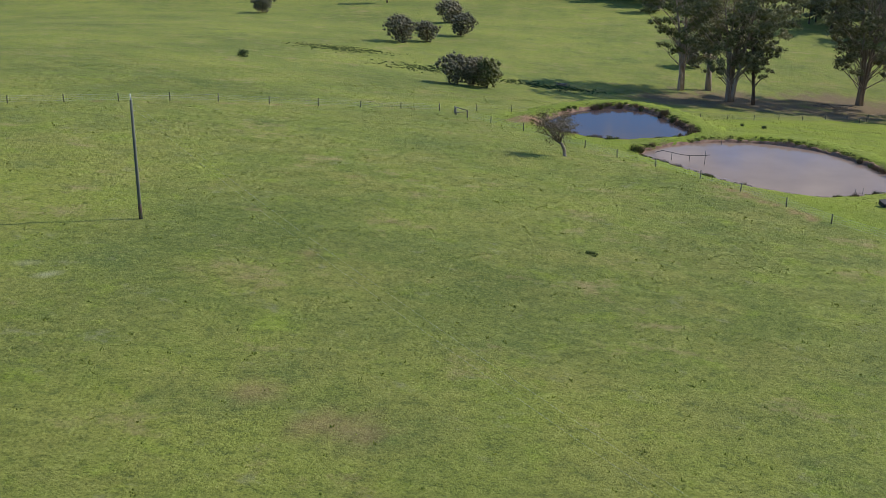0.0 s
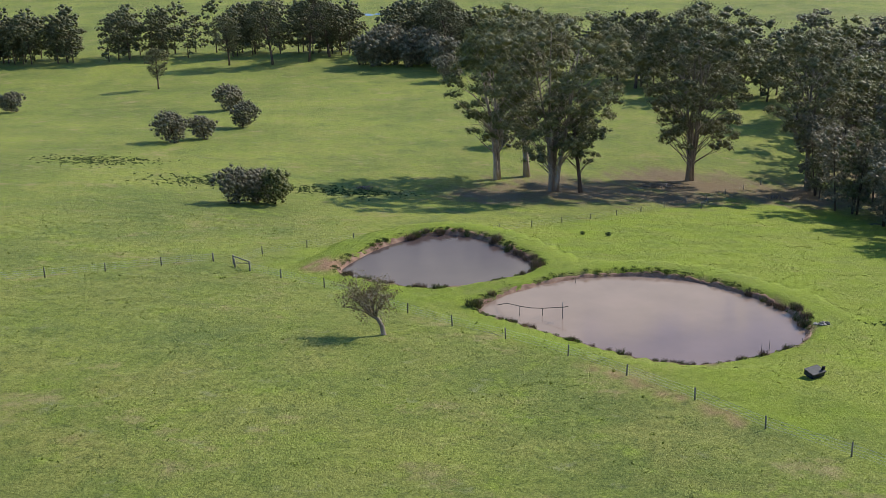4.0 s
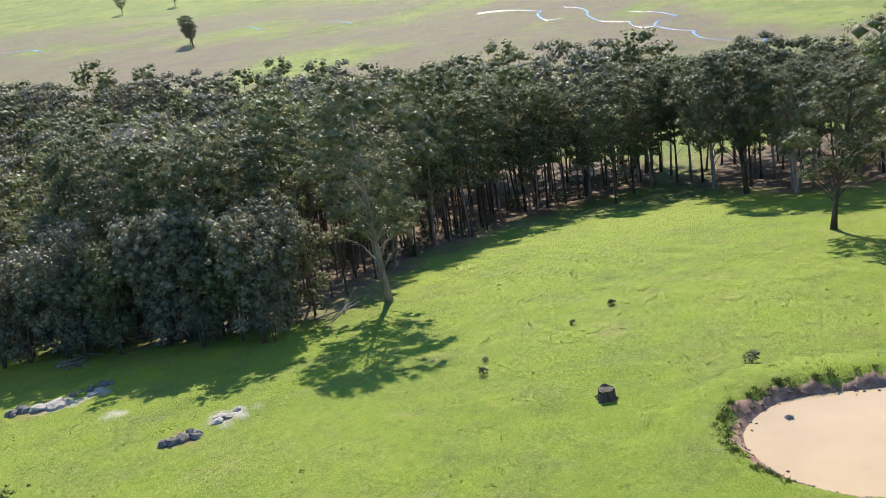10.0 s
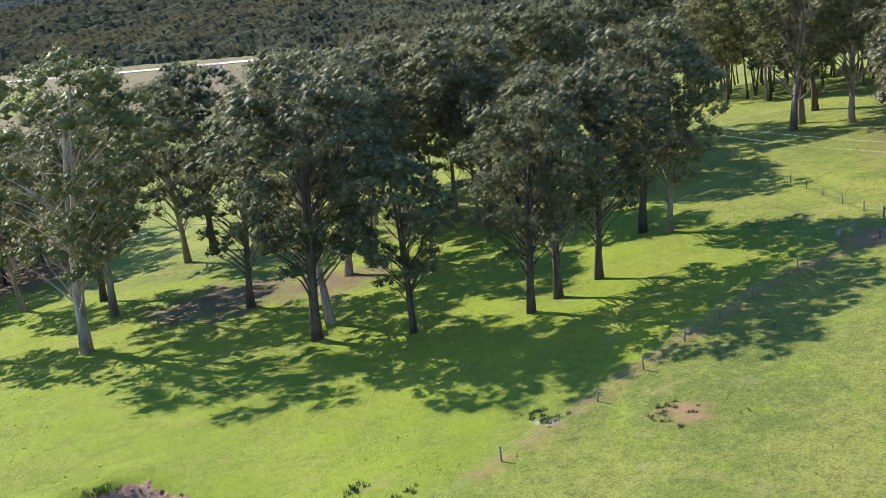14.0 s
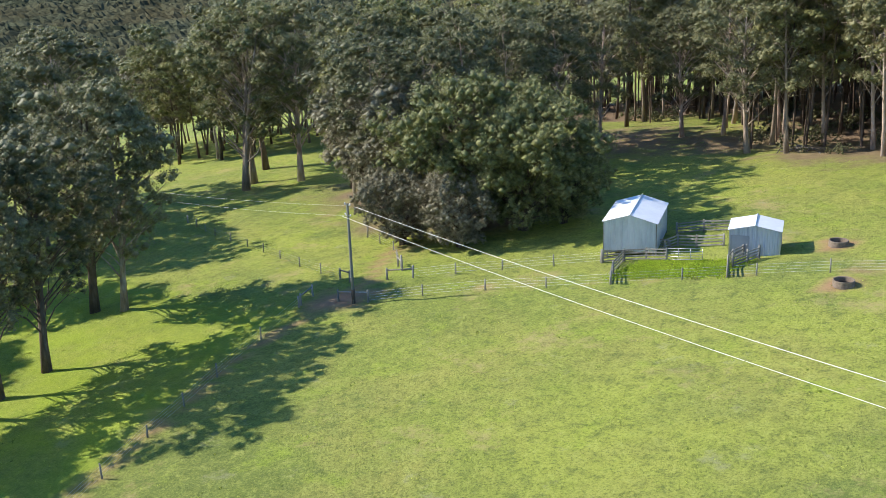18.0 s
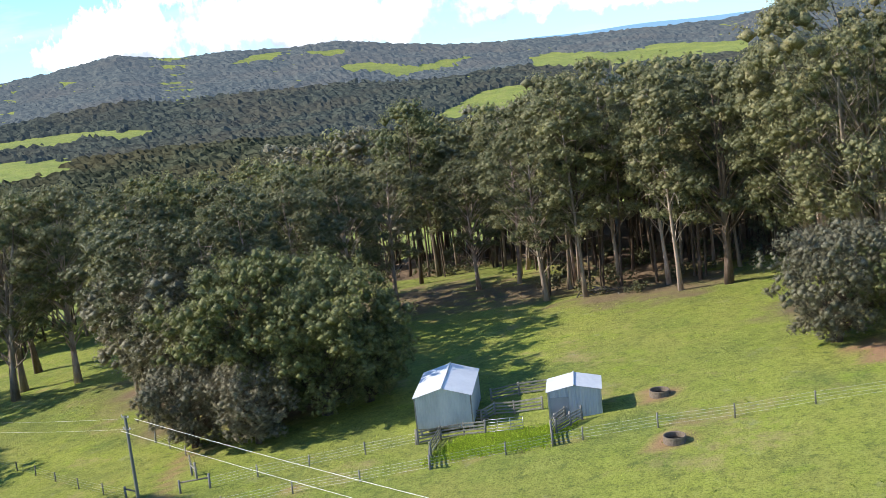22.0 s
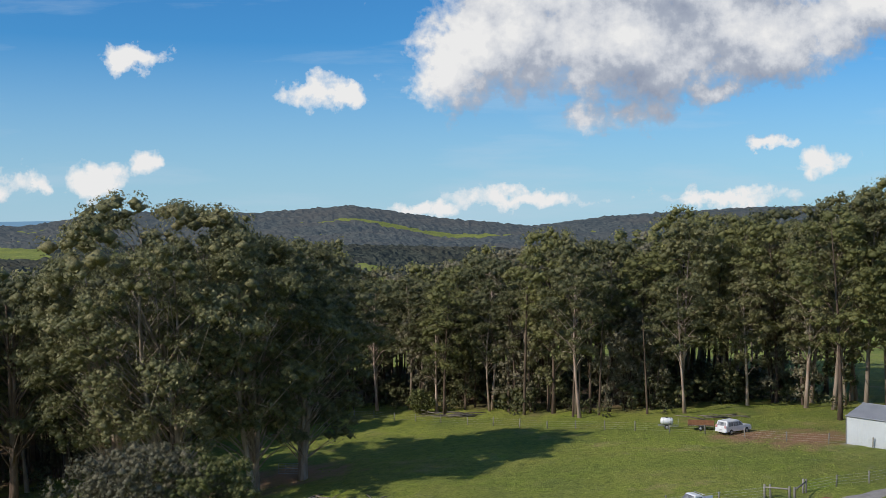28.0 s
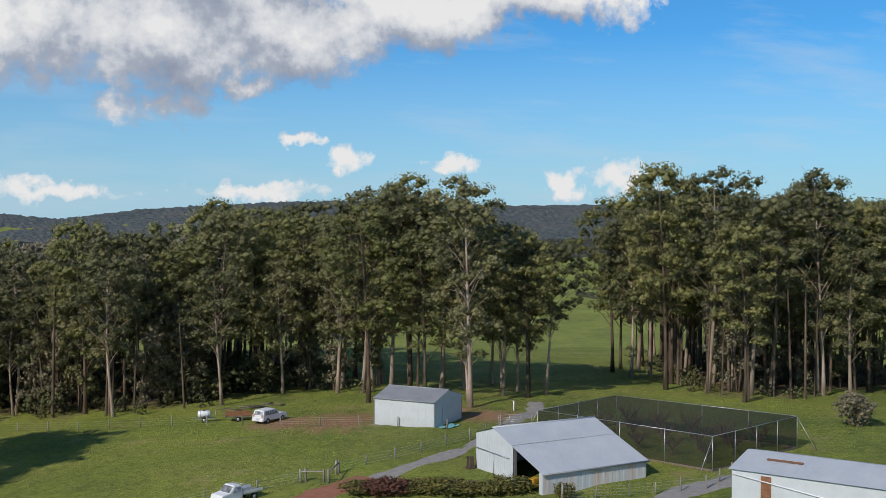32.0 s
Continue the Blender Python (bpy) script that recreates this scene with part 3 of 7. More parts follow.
def gnoise(scale, detail=5, rough=0.6):
    n = node(gt, "ShaderNodeTexNoise")
    n.inputs["Scale"].default_value, n.inputs["Detail"].default_value, n.inputs["Roughness"].default_value = scale, detail, rough
    wire(gt, gc, n.inputs["Vector"])
    return n.outputs[0]


def held(key):
    return node(gt, "ShaderNodeAttribute", attribute_name=key).outputs["Fac"]


broad, mid, fine, blade = gnoise(0.022, 4), gnoise(0.12, 6), gnoise(0.9, 8, 0.78), gnoise(4.2, 5, 0.8)
col = ramp(gt, broad, [(0.36, (0.142, 0.182, 0.040)), (0.5, (0.217, 0.260, 0.050)), (0.64, (0.296, 0.334, 0.058))])
col = mix(gt, ramp(gt, mid, [(0.42, 0.0), (0.66, 0.85)]), col, (0.310, 0.300, 0.075))
col = mix(gt, ramp(gt, gnoise(0.06, 6, 0.7), [(0.52, 0.0), (0.66, 0.75)]), col, (0.115, 0.175, 0.040))
col = mix(gt, ramp(gt, gnoise(0.2, 6, 0.7), [(0.55, 0.0), (0.68, 0.7)]), col, (0.255, 0.340, 0.035))
col = mix(gt, ramp(gt, fine, [(0.36, 0.7), (0.5, 0.0)]), col, (0.105, 0.135, 0.036))
col = mix(gt, ramp(gt, fine, [(0.52, 0.0), (0.66, 0.6)]), col, (0.34, 0.37, 0.095))
col = mix(gt, ramp(gt, blade, [(0.38, 0.65), (0.51, 0.0)]), col, (0.075, 0.100, 0.022))
col = mix(gt, ramp(gt, blade, [(0.54, 0.0), (0.68, 0.55)]), col, (0.37, 0.40, 0.10))
col = mix(gt, ramp(gt, gnoise(0.09, 7, 0.75), [(0.57, 0.0), (0.70, 0.85)]), col, (0.36, 0.28, 0.13))
col = mix(gt, ramp(gt, gnoise(0.31, 6, 0.7), [(0.60, 0.0), (0.72, 0.5)]), col, (0.30, 0.29, 0.17))
col = mix(gt, maths(gt, "MULTIPLY", held("lush"), ramp(gt, gnoise(0.15, 6, 0.7), [(0.32, 0.15), (0.62, 0.7)])), col, mix(gt, blade, (0.150, 0.230, 0.014), (0.350, 0.435, 0.034)))
col = mix(gt, maths(gt, "MULTIPLY", held("marsh"), ramp(gt, gnoise(0.05, 6, 0.7), [(0.3, 0.5), (0.6, 1.0)])), col, mix(gt, mid, (0.165, 0.120, 0.078), (0.245, 0.185, 0.125)))
col = mix(gt, held("litter"), col, mix(gt, fine, (0.10, 0.065, 0.042), (0.30, 0.215, 0.14)))
col = mix(gt, held("scrub"), col, mix(gt, ramp(gt, gnoise(0.11, 9, 0.8), [(0.38, 0.0), (0.62, 1.0)]), (0.075, 0.088, 0.068), (0.185, 0.185, 0.140)))
col = mix(gt, held("bare"), col, mix(gt, fine, (0.25, 0.14, 0.08), (0.46, 0.28, 0.165)))
col = mix(gt, held("pale"), col, mix(gt, fine, (0.42, 0.37, 0.28), (0.66, 0.60, 0.50)))
col = mix(gt, held("mud"), col, mix(gt, fine, (0.12, 0.07, 0.05), (0.32, 0.20, 0.14)))
wire(gt, col, gb.inputs["Base Color"])
gb.inputs["Roughness"].default_value, gb.inputs["Specular IOR Level"].default_value = 0.9, 0.15
canopy = gnoise(0.12, 6, 0.7)
bmp = node(gt, "ShaderNodeBump")
bmp.inputs["Strength"].default_value, bmp.inputs["Distance"].default_value = 0.9, 0.3
rel = maths(gt, "ADD", maths(gt, "MULTIPLY", fine, 1.2), maths(gt, "MULTIPLY", blade, 0.7))
wire(gt, maths(gt, "ADD", rel, maths(gt, "MULTIPLY", maths(gt, "MULTIPLY", canopy, held("scrub")), 45.0)), bmp.inputs["Height"])
wire(gt, bmp.outputs[0], gb.inputs["Normal"])
M["pasture"] = gm
ground = tagged(link("ground", gme, "pasture"), "green grazed pasture falling to marshy flats and wooded hills", "ground", kind="structure")


# pond water
def pond_water(name, colour, label):
    m = bpy.data.materials.new(name)
    m.use_nodes = True
    t = m.node_tree
    b = t.nodes["Principled BSDF"]
    n = node(t, "ShaderNodeTexNoise")
    n.inputs["Scale"].default_value, n.inputs["Detail"].default_value = 0.16, 5
    wire(t, node(t, "ShaderNodeTexCoord").outputs["Object"], n.inputs["Vector"])
    wire(t, ramp(t, n.outputs[0], [(0.3, tuple(c * 0.85 for c in colour)), (0.7, colour)]), b.inputs["Base Color"])
    b.inputs["Roughness"].default_value, b.inputs["IOR"].default_value = 0.06, 1.33
    b.inputs["Specular IOR Level"].default_value = 0.5
    n2 = node(t, "ShaderNodeTexNoise")
    n2.inputs["Scale"].default_value, n2.inputs["Detail"].default_value = 2.2, 3
    wire(t, node(t, "ShaderNodeTexCoord").outputs["Object"], n2.inputs["Vector"])
    bp = node(t, "ShaderNodeBump")
    bp.inputs["Strength"].default_value, bp.inputs["Distance"].default_value = 0.25, 0.01
    wire(t, n2.outputs[0], bp.inputs["Height"])
    wire(t, bp.outputs[0], b.inputs["Normal"])
    M[name] = m
    return label


for k, ((level, _), ring, colour, label) in enumerate(zip(PONDS, SHORES, ((0.31, 0.22, 0.17), (0.10, 0.072, 0.068), (0.62, 0.44, 0.24)), (
        "muddy brown farm dam reflecting the pale sky", "small dark muddy dam beside the larger one", "small dam full of pale yellow clay water"))):
    pond_water("water_%d" % k, colour, label)
    c = ring.mean(0)
    wide_ring = c + (ring - c) * (1 + 0.9 / np.hypot(*(ring - c).T).mean())
    me = mesh_of("water", [(x, y, level) for x, y in wide_ring], [tuple(range(len(wide_ring)))])
    tagged(link("water", me, "water_%d" % k), label, "pond", kind="structure")


# ---- trees ----
def leaves(rs, centres, radii, flat, count, size, core=0.5):
    """Vertices and faces of heads of foliage: each a dome of rounded puffs, set with many small leaf sprays over a loose inner mass."""
    k, m = len(centres), 8
    heads, hr = np.array(centres, float), np.array(radii, float)
    # puffs over each head, mostly on its upper side
    i = np.arange(m)
    zz = 1 - (1.25 if flat < 0.78 else 1.75) * (i + 0.5) / m
    ang = i * 2.4 + rs.rand(k, 1) * 6.28
    ring = np.sqrt(np.maximum(0, 1 - zz ** 2))
    pd = np.stack([ring * np.cos(ang), ring * np.sin(ang), np.broadcast_to(zz, ang.shape)], -1) + rs.normal(size=(k, m, 3)) * 0.18
    squash = np.array([1, 1, flat])
    pc = heads[:, None] + pd * hr[:, None, None] * 0.66 * squash
    pr = hr[:, None] * 0.46 * (0.65 + 0.7 * rs.rand(k, m))
    # leaf sprays on the puffs
    h = np.repeat(np.arange(k), count)
    n = len(h)
    w = (pr ** 2 / (pr ** 2).sum(1, keepdims=True)).cumsum(1)
    pick = np.minimum((rs.rand(n, 1) > w[h]).sum(1), m - 1)
    d = rs.normal(size=(n, 3)) + pd[h, pick] * 0.75 + np.array([0, 0, 0.35])
    d /= np.linalg.norm(d, axis=1, keepdims=True)
    r = pr[h, pick][:, None]
    p = pc[h, pick] + d * r * (0.62 + 0.62 * rs.rand(n, 1)) * np.array([1, 1, 0.5 + 0.5 * flat])
    nrm = d + rs.normal(size=(n, 3)) * 0.45
    s = size * (0.5 + 0.9 * rs.rand(n, 1) ** 1.4)
    nrm /= np.linalg.norm(nrm, axis=1, keepdims=True)
    u = np.cross(nrm, rs.normal(size=nrm.shape))
    u /= np.linalg.norm(u, axis=1, keepdims=True)
    v = np.cross(nrm, u)
    q = np.stack([p - u * s * 0.75 - v * s * 0.3 - nrm * s * 0.12, p + v * s * 0.75, p + u * s * 0.75 - v * s * 0.3 - nrm * s * 0.2], 1).reshape(-1, 3)
    f = np.arange(len(q)).reshape(-1, 3)
    if core < 0.2:
        return q, f
    # the packed foliage deep inside each puff, uneven and hidden by the sprays
    eight = np.array([(1, 0, 0), (0, 1, 0), (-1, 0, 0), (0, -1, 0), (0, 0, 1), (0, 0, -1)], float)
    tri = np.array([(0, 1, 4), (1, 2, 4), (2, 3, 4), (3, 0, 4), (1, 0, 5), (2, 1, 5), (3, 2, 5), (0, 3, 5)])
    bv = pc.reshape(-1, 1, 3) + eight[None] * pr.reshape(-1, 1, 1) * core * (0.9 + 0.6 * rs.rand(k * m, 6, 1)) * np.array([1, 1, 0.45 + 0.5 * flat])
    bf = (tri[None] + (np.arange(k * m) * 6)[:, None, None]).reshape(-1, 3) + len(q)
    return np.vstack([q, bv.reshape(-1, 3)]), np.vstack([f, bf])


def leaf_mesh(name, q, f, smooth=False):
    me = bpy.data.meshes.new(name)
    me.vertices.add(len(q))
    me.vertices.foreach_set("co", q.ravel())
    me.loops.add(f.size)
    me.loops.foreach_set("vertex_index", f.ravel().astype(np.int32))
    me.polygons.add(len(f))
    me.polygons.foreach_set("loop_start", np.arange(0, f.size, 3, dtype=np.int32))
    me.polygons.foreach_set("use_smooth", np.full(len(f), smooth))
    me.update()
    return me


def gum(seed, tall, wide, low, clumps, count, size, clump=1.7, girth=0.35, stems=1, leaf="gum_leaf", bark="bark", name="gum_tree", label="", flat=0.62, lean=0.05, sides=6, category="tree", twigs=0.55, core=0.5):
    """A tree: tapered stems, limbs to each clump of foliage, and a crown of leaf clumps."""
    rs = np.random.RandomState(seed)
    thing = empty(name, label=label, category=category)
    vs, fs, centres, radii = [], [], [], []
    spines = []
    for s in range(stems):
        a = rs.rand() * 6.28
        off = 0.0 if stems == 1 else 0.45 * girth * 2
        top = np.array([math.cos(a), math.sin(a)]) * (lean * tall + (wide * 0.28 if stems > 1 else 0))
        bend = rs.normal(size=2) * 0.02 * tall
        hh = np.linspace(0, 1, 8)
        pts = [(math.cos(a) * off + top[0] * h ** 1.3 + bend[0] * math.sin(3.1 * h), math.sin(a) * off + top[1] * h ** 1.3 + bend[1] * math.sin(3.1 * h), tall * (0.93 - 0.05 * s) * h - (0.6 if h == 0 else 0)) for h in hh]
        rad = [girth * (1.35 if h == 0 else 1.0) * (1 - 0.86 * h ** 0.9) for h in hh]
        tube(vs, fs, pts, rad, sides + 1)
        spines.append(np.array(pts))
    for k in range(clumps):
        sp = spines[rs.randint(stems)]
        u = ((k + rs.rand()) / clumps) ** 0.8
        h = low + (1 - low) * u
        prof = min(1.0, 0.5 + 1.0 * u) * math.sqrt(max(0.05, 1 - max(0.0, (u - 0.5) / 0.5) ** 3.5))
        a = k * 2.4 + rs.rand() * 1.2
        rad = wide * max(0.12, prof) * (0.35 + 0.65 * rs.rand() ** 0.6)
        at = max(0.12, h - 0.05 - 0.62 * rad / tall)
        i = min(6, int(at * 7))
        root = sp[i] + (sp[i + 1] - sp[i]) * (at * 7 - i) if at < 1 else sp[-1]
        axis = sp[min(7, int(h * 7))]
        end = np.array([axis[0] + rad * math.cos(a), axis[1] + rad * math.sin(a), tall * h * (0.97 - 0.10 * max(0.0, u - 0.5) * (rad / wide) ** 2)])
        midp = (root + end) / 2 + np.array([0, 0, 0.08 * rad]) + rs.normal(size=3) * 0.06 * rad
        br = girth * (0.08 + 0.19 * (1 - u)) * (0.6 + 0.5 * rad / wide)
        tube(vs, fs, [root, midp, end], [br * 1.2, br * 0.8, br * 0.3], 4, cap=False)
        if twigs and rs.rand() < twigs:
            # a bare crooked twig breaking out of the foliage
            tw = 0.012 + 0.11 * min(0.4, girth)
            d = rs.normal(size=3) * np.array([1, 1, 0.5])
            d /= np.linalg.norm(d)
            n1 = midp + d * clump * 0.9 + np.array([0, 0, 0.2 * clump])
            n2 = n1 + (d * 0.7 + rs.normal(size=3) * 0.45) * clump
            tube(vs, fs, [midp, n1, n2], [tw, tw * 0.75, tw * 0.35], 3, cap=False)
        cr = clump * (0.62 + 0.6 * rs.rand() + 0.25 * u)
        centres.append(end + np.array([0, 0, 0.1 * cr]))
        radii.append(cr)
    link("trunk", mesh_of("trunk", vs, fs, True), bark, thing)
    q, f = leaves(rs, centres, radii, flat, count, size, core)
    link("crown", leaf_mesh("crown", q, f, True), leaf, thing)
    return thing


def plant(proto, x, y, turn=0.0, size=1.0, tall=1.0, group="", label="", sink=0.15):
    ob = copy_thing(proto, pose(x, y, hgt(x, y) - sink, 0, 0, turn) @ Matrix.Diagonal((size, size, size * tall, 1)))
    return tagged(ob, label, group=group)


KARRI = [gum(10 + i, 30, 5.4 + 0.7 * (i % 3), 0.28 + 0.07 * (i % 3), 27, 240, 0.235, 1.95, 0.34, leaf=("gum_leaf", "olive_leaf", "dark_leaf")[i % 3], bark=("bark", "dark_bark", "red_bark")[i % 3], name="karri_tree",
             label="tall straight eucalyptus with a high olive-green crown", flat=0.5) for i in range(6)]
FILL = [gum(30 + i, 28, 6.0, 0.30, 15, 80, 0.44, 2.6, 0.3, leaf=("gum_leaf", "grey_leaf", "olive_leaf")[i], bark="dark_bark", sides=4, flat=0.55) for i in range(3)]
YOUNG = [gum(40 + i, 15, 3.2, 0.12, 20, 150, 0.20, 1.35, 0.14, stems=2, leaf=("grey_leaf", "gum_leaf", "grey_leaf")[i], bark="dark_bark", name="young_tree",
             label="young grey-green eucalyptus at the wood's edge", sides=4, flat=0.8) for i in range(3)]
SPREAD = [gum(50 + i, 34, 9.8 + 0.8 * i, 0.30, 58, 290, 0.23, 2.15, 0.62, stems=(1, 2, 2)[i], leaf=("gum_leaf", "dark_leaf", "olive_leaf")[i], bark=("bark", "dark_bark", "bark")[i],
              label="large spreading eucalyptus with pale limbs standing in grass", flat=0.55) for i in range(3)]
SPREAD.append(gum(57, 34, 12.5, 0.20, 96, 320, 0.23, 2.3, 0.46, stems=5, lean=0.03, leaf="gum_leaf", bark="bark", label="huge dense eucalyptus with pale twisted limbs", twigs=0.9, flat=0.5))
DENSE = [gum(60 + i, 17, 9.5, 0.1, 120, 280, 0.18, 1.75, 0.4, stems=4, leaf=("bush_leaf", "grey_leaf")[i], bark="dark_bark", name="peppermint_tree",
             label="broad dense round peppermint tree with foliage to the ground", flat=0.8) for i in range(2)]
SHRUB = [gum(70 + i, 4.2, 2.4, 0.1, 34, 190, 0.095, 0.9, 0.1, stems=3, leaf=("grey_leaf", "bush_leaf")[i], bark="dark_bark", name="shrub", label="rounded dark green shrub in the paddock", flat=0.9, sides=4, category="shrub") for i in range(2)]
UNDER = gum(79, 3.0, 2.0, 0.1, 4, 20, 0.28, 1.2, 0.06, stems=1, leaf="dark_leaf", bark="dark_bark", flat=0.8, sides=4)
BELT = [gum(34 + i, 20, 6.5, 0.08, 13, 24, 0.6, 2.9, 0.3, leaf="dark_leaf", bark="dark_bark", sides=4) for i in range(2)]
PROTOS = BELT + [UNDER] + KARRI + FILL + YOUNG + SPREAD + DENSE + SHRUB


def arrays(me):
    v = np.empty(len(me.vertices) * 3)
    me.vertices.foreach_get("co", v)
    me.calc_loop_triangles()
    t = np.empty(len(me.loop_triangles) * 3, np.int32)
    me.loop_triangles.foreach_get("vertices", t)
    return v.reshape(-1, 3), t.reshape(-1, 3)


def joined(name, protos, spots, label, category="woodland"):
    """One mass of trees too deep in a wood to be told apart: all their crowns, and all their stems under it."""
    thing = empty(name, label=label, category=category, kind="stuff")
    for piece, mats in (("crown", None), ("trunk", None)):
        V, F, MI, base, names = [], [], [], 0, []
        for k, (x, y, turn, size) in enumerate(spots):
            src = [o for o in protos[k % len(protos)].children if o.name.startswith(piece)][0].data
            v, f = SRC.setdefault(src.name, arrays(src))
            c, s = math.cos(radians(turn)), math.sin(radians(turn))
            V.append(np.c_[v[:, 0] * c - v[:, 1] * s, v[:, 0] * s + v[:, 1] * c, v[:, 2]] * size + np.array([x, y, hgt(x, y) - 0.2]))
            F.append(f + base)
            base += len(v)
            mat = src.materials[0]
            if mat not in names:
                names.append(mat)
            MI.append(np.full(len(f), names.index(mat), np.int32))
        me = leaf_mesh(piece, np.vstack(V), np.vstack(F), True)
        for mat in names:
            me.materials.append(mat)
        me.polygons.foreach_set("material_index", np.concatenate(MI))
        ob = link(piece, me, None, thing)
        tagged(ob, kind="stuff")
    return thing


SRC = {}


def wood(ring, gap, near_gap, depth, rng, group, near, scale=(0.8, 1.1), skip=(), back_scale=None, edge=1.0, low_west=0.0):
    """Fills an outline with trees: single ones along the edge that is seen, one joined mass behind."""
    r = np.array(ring, float)
    lo, hi = r.min(0), r.max(0)
    deep = []
    for step, front in ((near_gap, True), (gap, False)):
        for x in np.arange(lo[0], hi[0], step):
            for y in np.arange(lo[1], hi[1], step):
                px, py = x + rng.uniform(-0.48, 0.48) * step, y + rng.uniform(-0.48, 0.48) * step
                d = float(from_shore(np.array([px]), np.array([py]), r)[0])
                near_edge = d > -depth and math.hypot(px - 40, py - 54) < 250
                if d > -0.5 or near_edge != front or any(math.hypot(px - sx, py - sy) < sr for sx, sy, sr in skip):
                    continue
                if low_west and px < 60:
                    shrink = float(np.interp(px, [-15, 15, 60], [0.98, 0.9, low_west]))
                elif not low_west and px > 190 and py > 140:
                    shrink = 1.12
                else:
                    shrink = 1.0
                if front:
                    plant(near[rng.randrange(len(near))], px, py, rng.uniform(0, 360), shrink * rng.uniform(*scale) * (edge + (1 - edge) * min(1.0, -d / 13)), rng.uniform(0.92, 1.08), group)
                else:
                    deep.append((px, py, rng.uniform(0, 360), shrink * rng.uniform(*(back_scale or scale))))
    return deep


rng = random.Random(7)
deep = wood(NE_WOOD, 11.5, 7.2, 16, rng, "trees of the lower wood", [KARRI[0], KARRI[1], KARRI[2], KARRI[4]], (0.72, 1.14), back_scale=(0.7, 1.15), edge=0.55, skip=((144, 163, 4.5), (152, 168, 5), (161, 174, 5), (171, 180, 5), (182, 186, 5)))
joined("lower_wood", FILL, deep, "deep lower wood of grey-green eucalypts")
deep = wood(S_WOOD, 8.6, 7.2, 17, rng, "trees of the upper wood", KARRI, (0.76, 1.06), skip=((190, -95, 26),), back_scale=(0.9, 1.14), low_west=0.80)
joined("upper_wood", FILL, deep, "deep upper wood of tall eucalypts")
deep = wood(W_WOOD, 10.0, 6.8, 17, rng, "trees of the house wood", KARRI, (0.84, 1.06), back_scale=(0.88, 1.15))
joined("house_wood", FILL, deep, "deep wood of tall eucalypts beyond the sheds")
deep = wood(E2_WOOD, 10.0, 8.0, 17, rng, "trees of the lower wood", KARRI, (0.75, 1.0))
joined("east_wood", FILL, deep, "open wood of eucalypts beyond the clay dam")
wood(E3_WOOD, 12.0, 11.5, 60, rng, "trees along the lane", KARRI, (0.85, 1.05))
E4_WOOD = [(224, -66), (250, -52), (300, -58), (335, -95), (325, -150), (260, -150), (228, -112)]
deep = wood(E4_WOOD, 9.5, 9.5, 8, rng, "trees along the lane", KARRI, (0.8, 1.0))
joined("lane_wood", FILL, deep, "wood of eucalypts behind the lane")
wood(E_WOOD, 8, 7.5, 12, rng, "trees behind the peppermint", KARRI[:3], (0.75, 0.95))
# undergrowth inside the wood edges
low = []
for ring, n in ((S_WOOD, 330), (W_WOOD, 110), (NE_WOOD, 170)):
    r = np.array(ring, float)
    while n:
        px, py = rng.uniform(r[:, 0].min(), r[:, 0].max()), rng.uniform(r[:, 1].min(), r[:, 1].max())
        d = float(from_shore(np.array([px]), np.array([py]), r)[0])
        if -34 < d < -2.5 and math.hypot(px - 40, py - 54) < 260:
            low.append((px, py, rng.uniform(0, 360), rng.uniform(0.35, 0.9)))
            n -= 1
for i in range(150):
    px, py = rng.uniform(-24, 60), rng.uniform(-165, -112)
    if float(from_shore(np.array([px]), np.array([py]), np.array(S_WOOD, float))[0]) < -6:
        low.append((px, py, rng.uniform(0, 360), rng.uniform(0.9, 1.6)))
stems = []
for ring, n in ((S_WOOD, 480), (W_WOOD, 150), (NE_WOOD, 260)):
    r = np.array(ring, float)
    while n:
        px, py = rng.uniform(r[:, 0].min(), r[:, 0].max()), rng.uniform(r[:, 1].min(), r[:, 1].max())
        d = float(from_shore(np.array([px]), np.array([py]), r)[0])
        if -50 < d < -3 and math.hypot(px - 40, py - 54) < 280:
            stems.append((px, py, rng.uniform(0, 360), rng.uniform(0.6, 1.1)))
            n -= 1
svs, sfs = [], []
for k, (px, py, ta, size) in enumerate(stems):
    z, lx, ly = hgt(px, py), rng.uniform(-0.9, 0.9), rng.uniform(-0.9, 0.9)
    tube(svs, sfs, [(px, py, z - 0.3), (px + lx * 0.4, py + ly * 0.4, z + 8 * size), (px + lx, py + ly, z + 19 * size)], [0.24 * size, 0.19 * size, 0.09 * size], 5, False)
tagged(link("wood_stems", mesh_of("wood_stems", svs, sfs, True), "dark_bark"), "crowded slender stems inside the woods", "stems", kind="stuff")
joined("undergrowth", [UNDER], low, "dark scrubby undergrowth beneath the trees", "undergrowth")
# a young grey thicket along the lower wood's front
for i in range(70):
    u = rng.random()
    a, b = ((119, 206), (124, 157)) if u > 0.35 else ((136, 288), (119, 206))
    s = rng.random()
    plant(YOUNG[i % 3], a[0] + (b[0] - a[0]) * s + rng.uniform(0, 15), a[1] + (b[1] - a[1]) * s + rng.uniform(-2, 4), rng.uniform(0, 360), rng.uniform(0.8, 1.35), 1.0, "young trees of the lower wood")
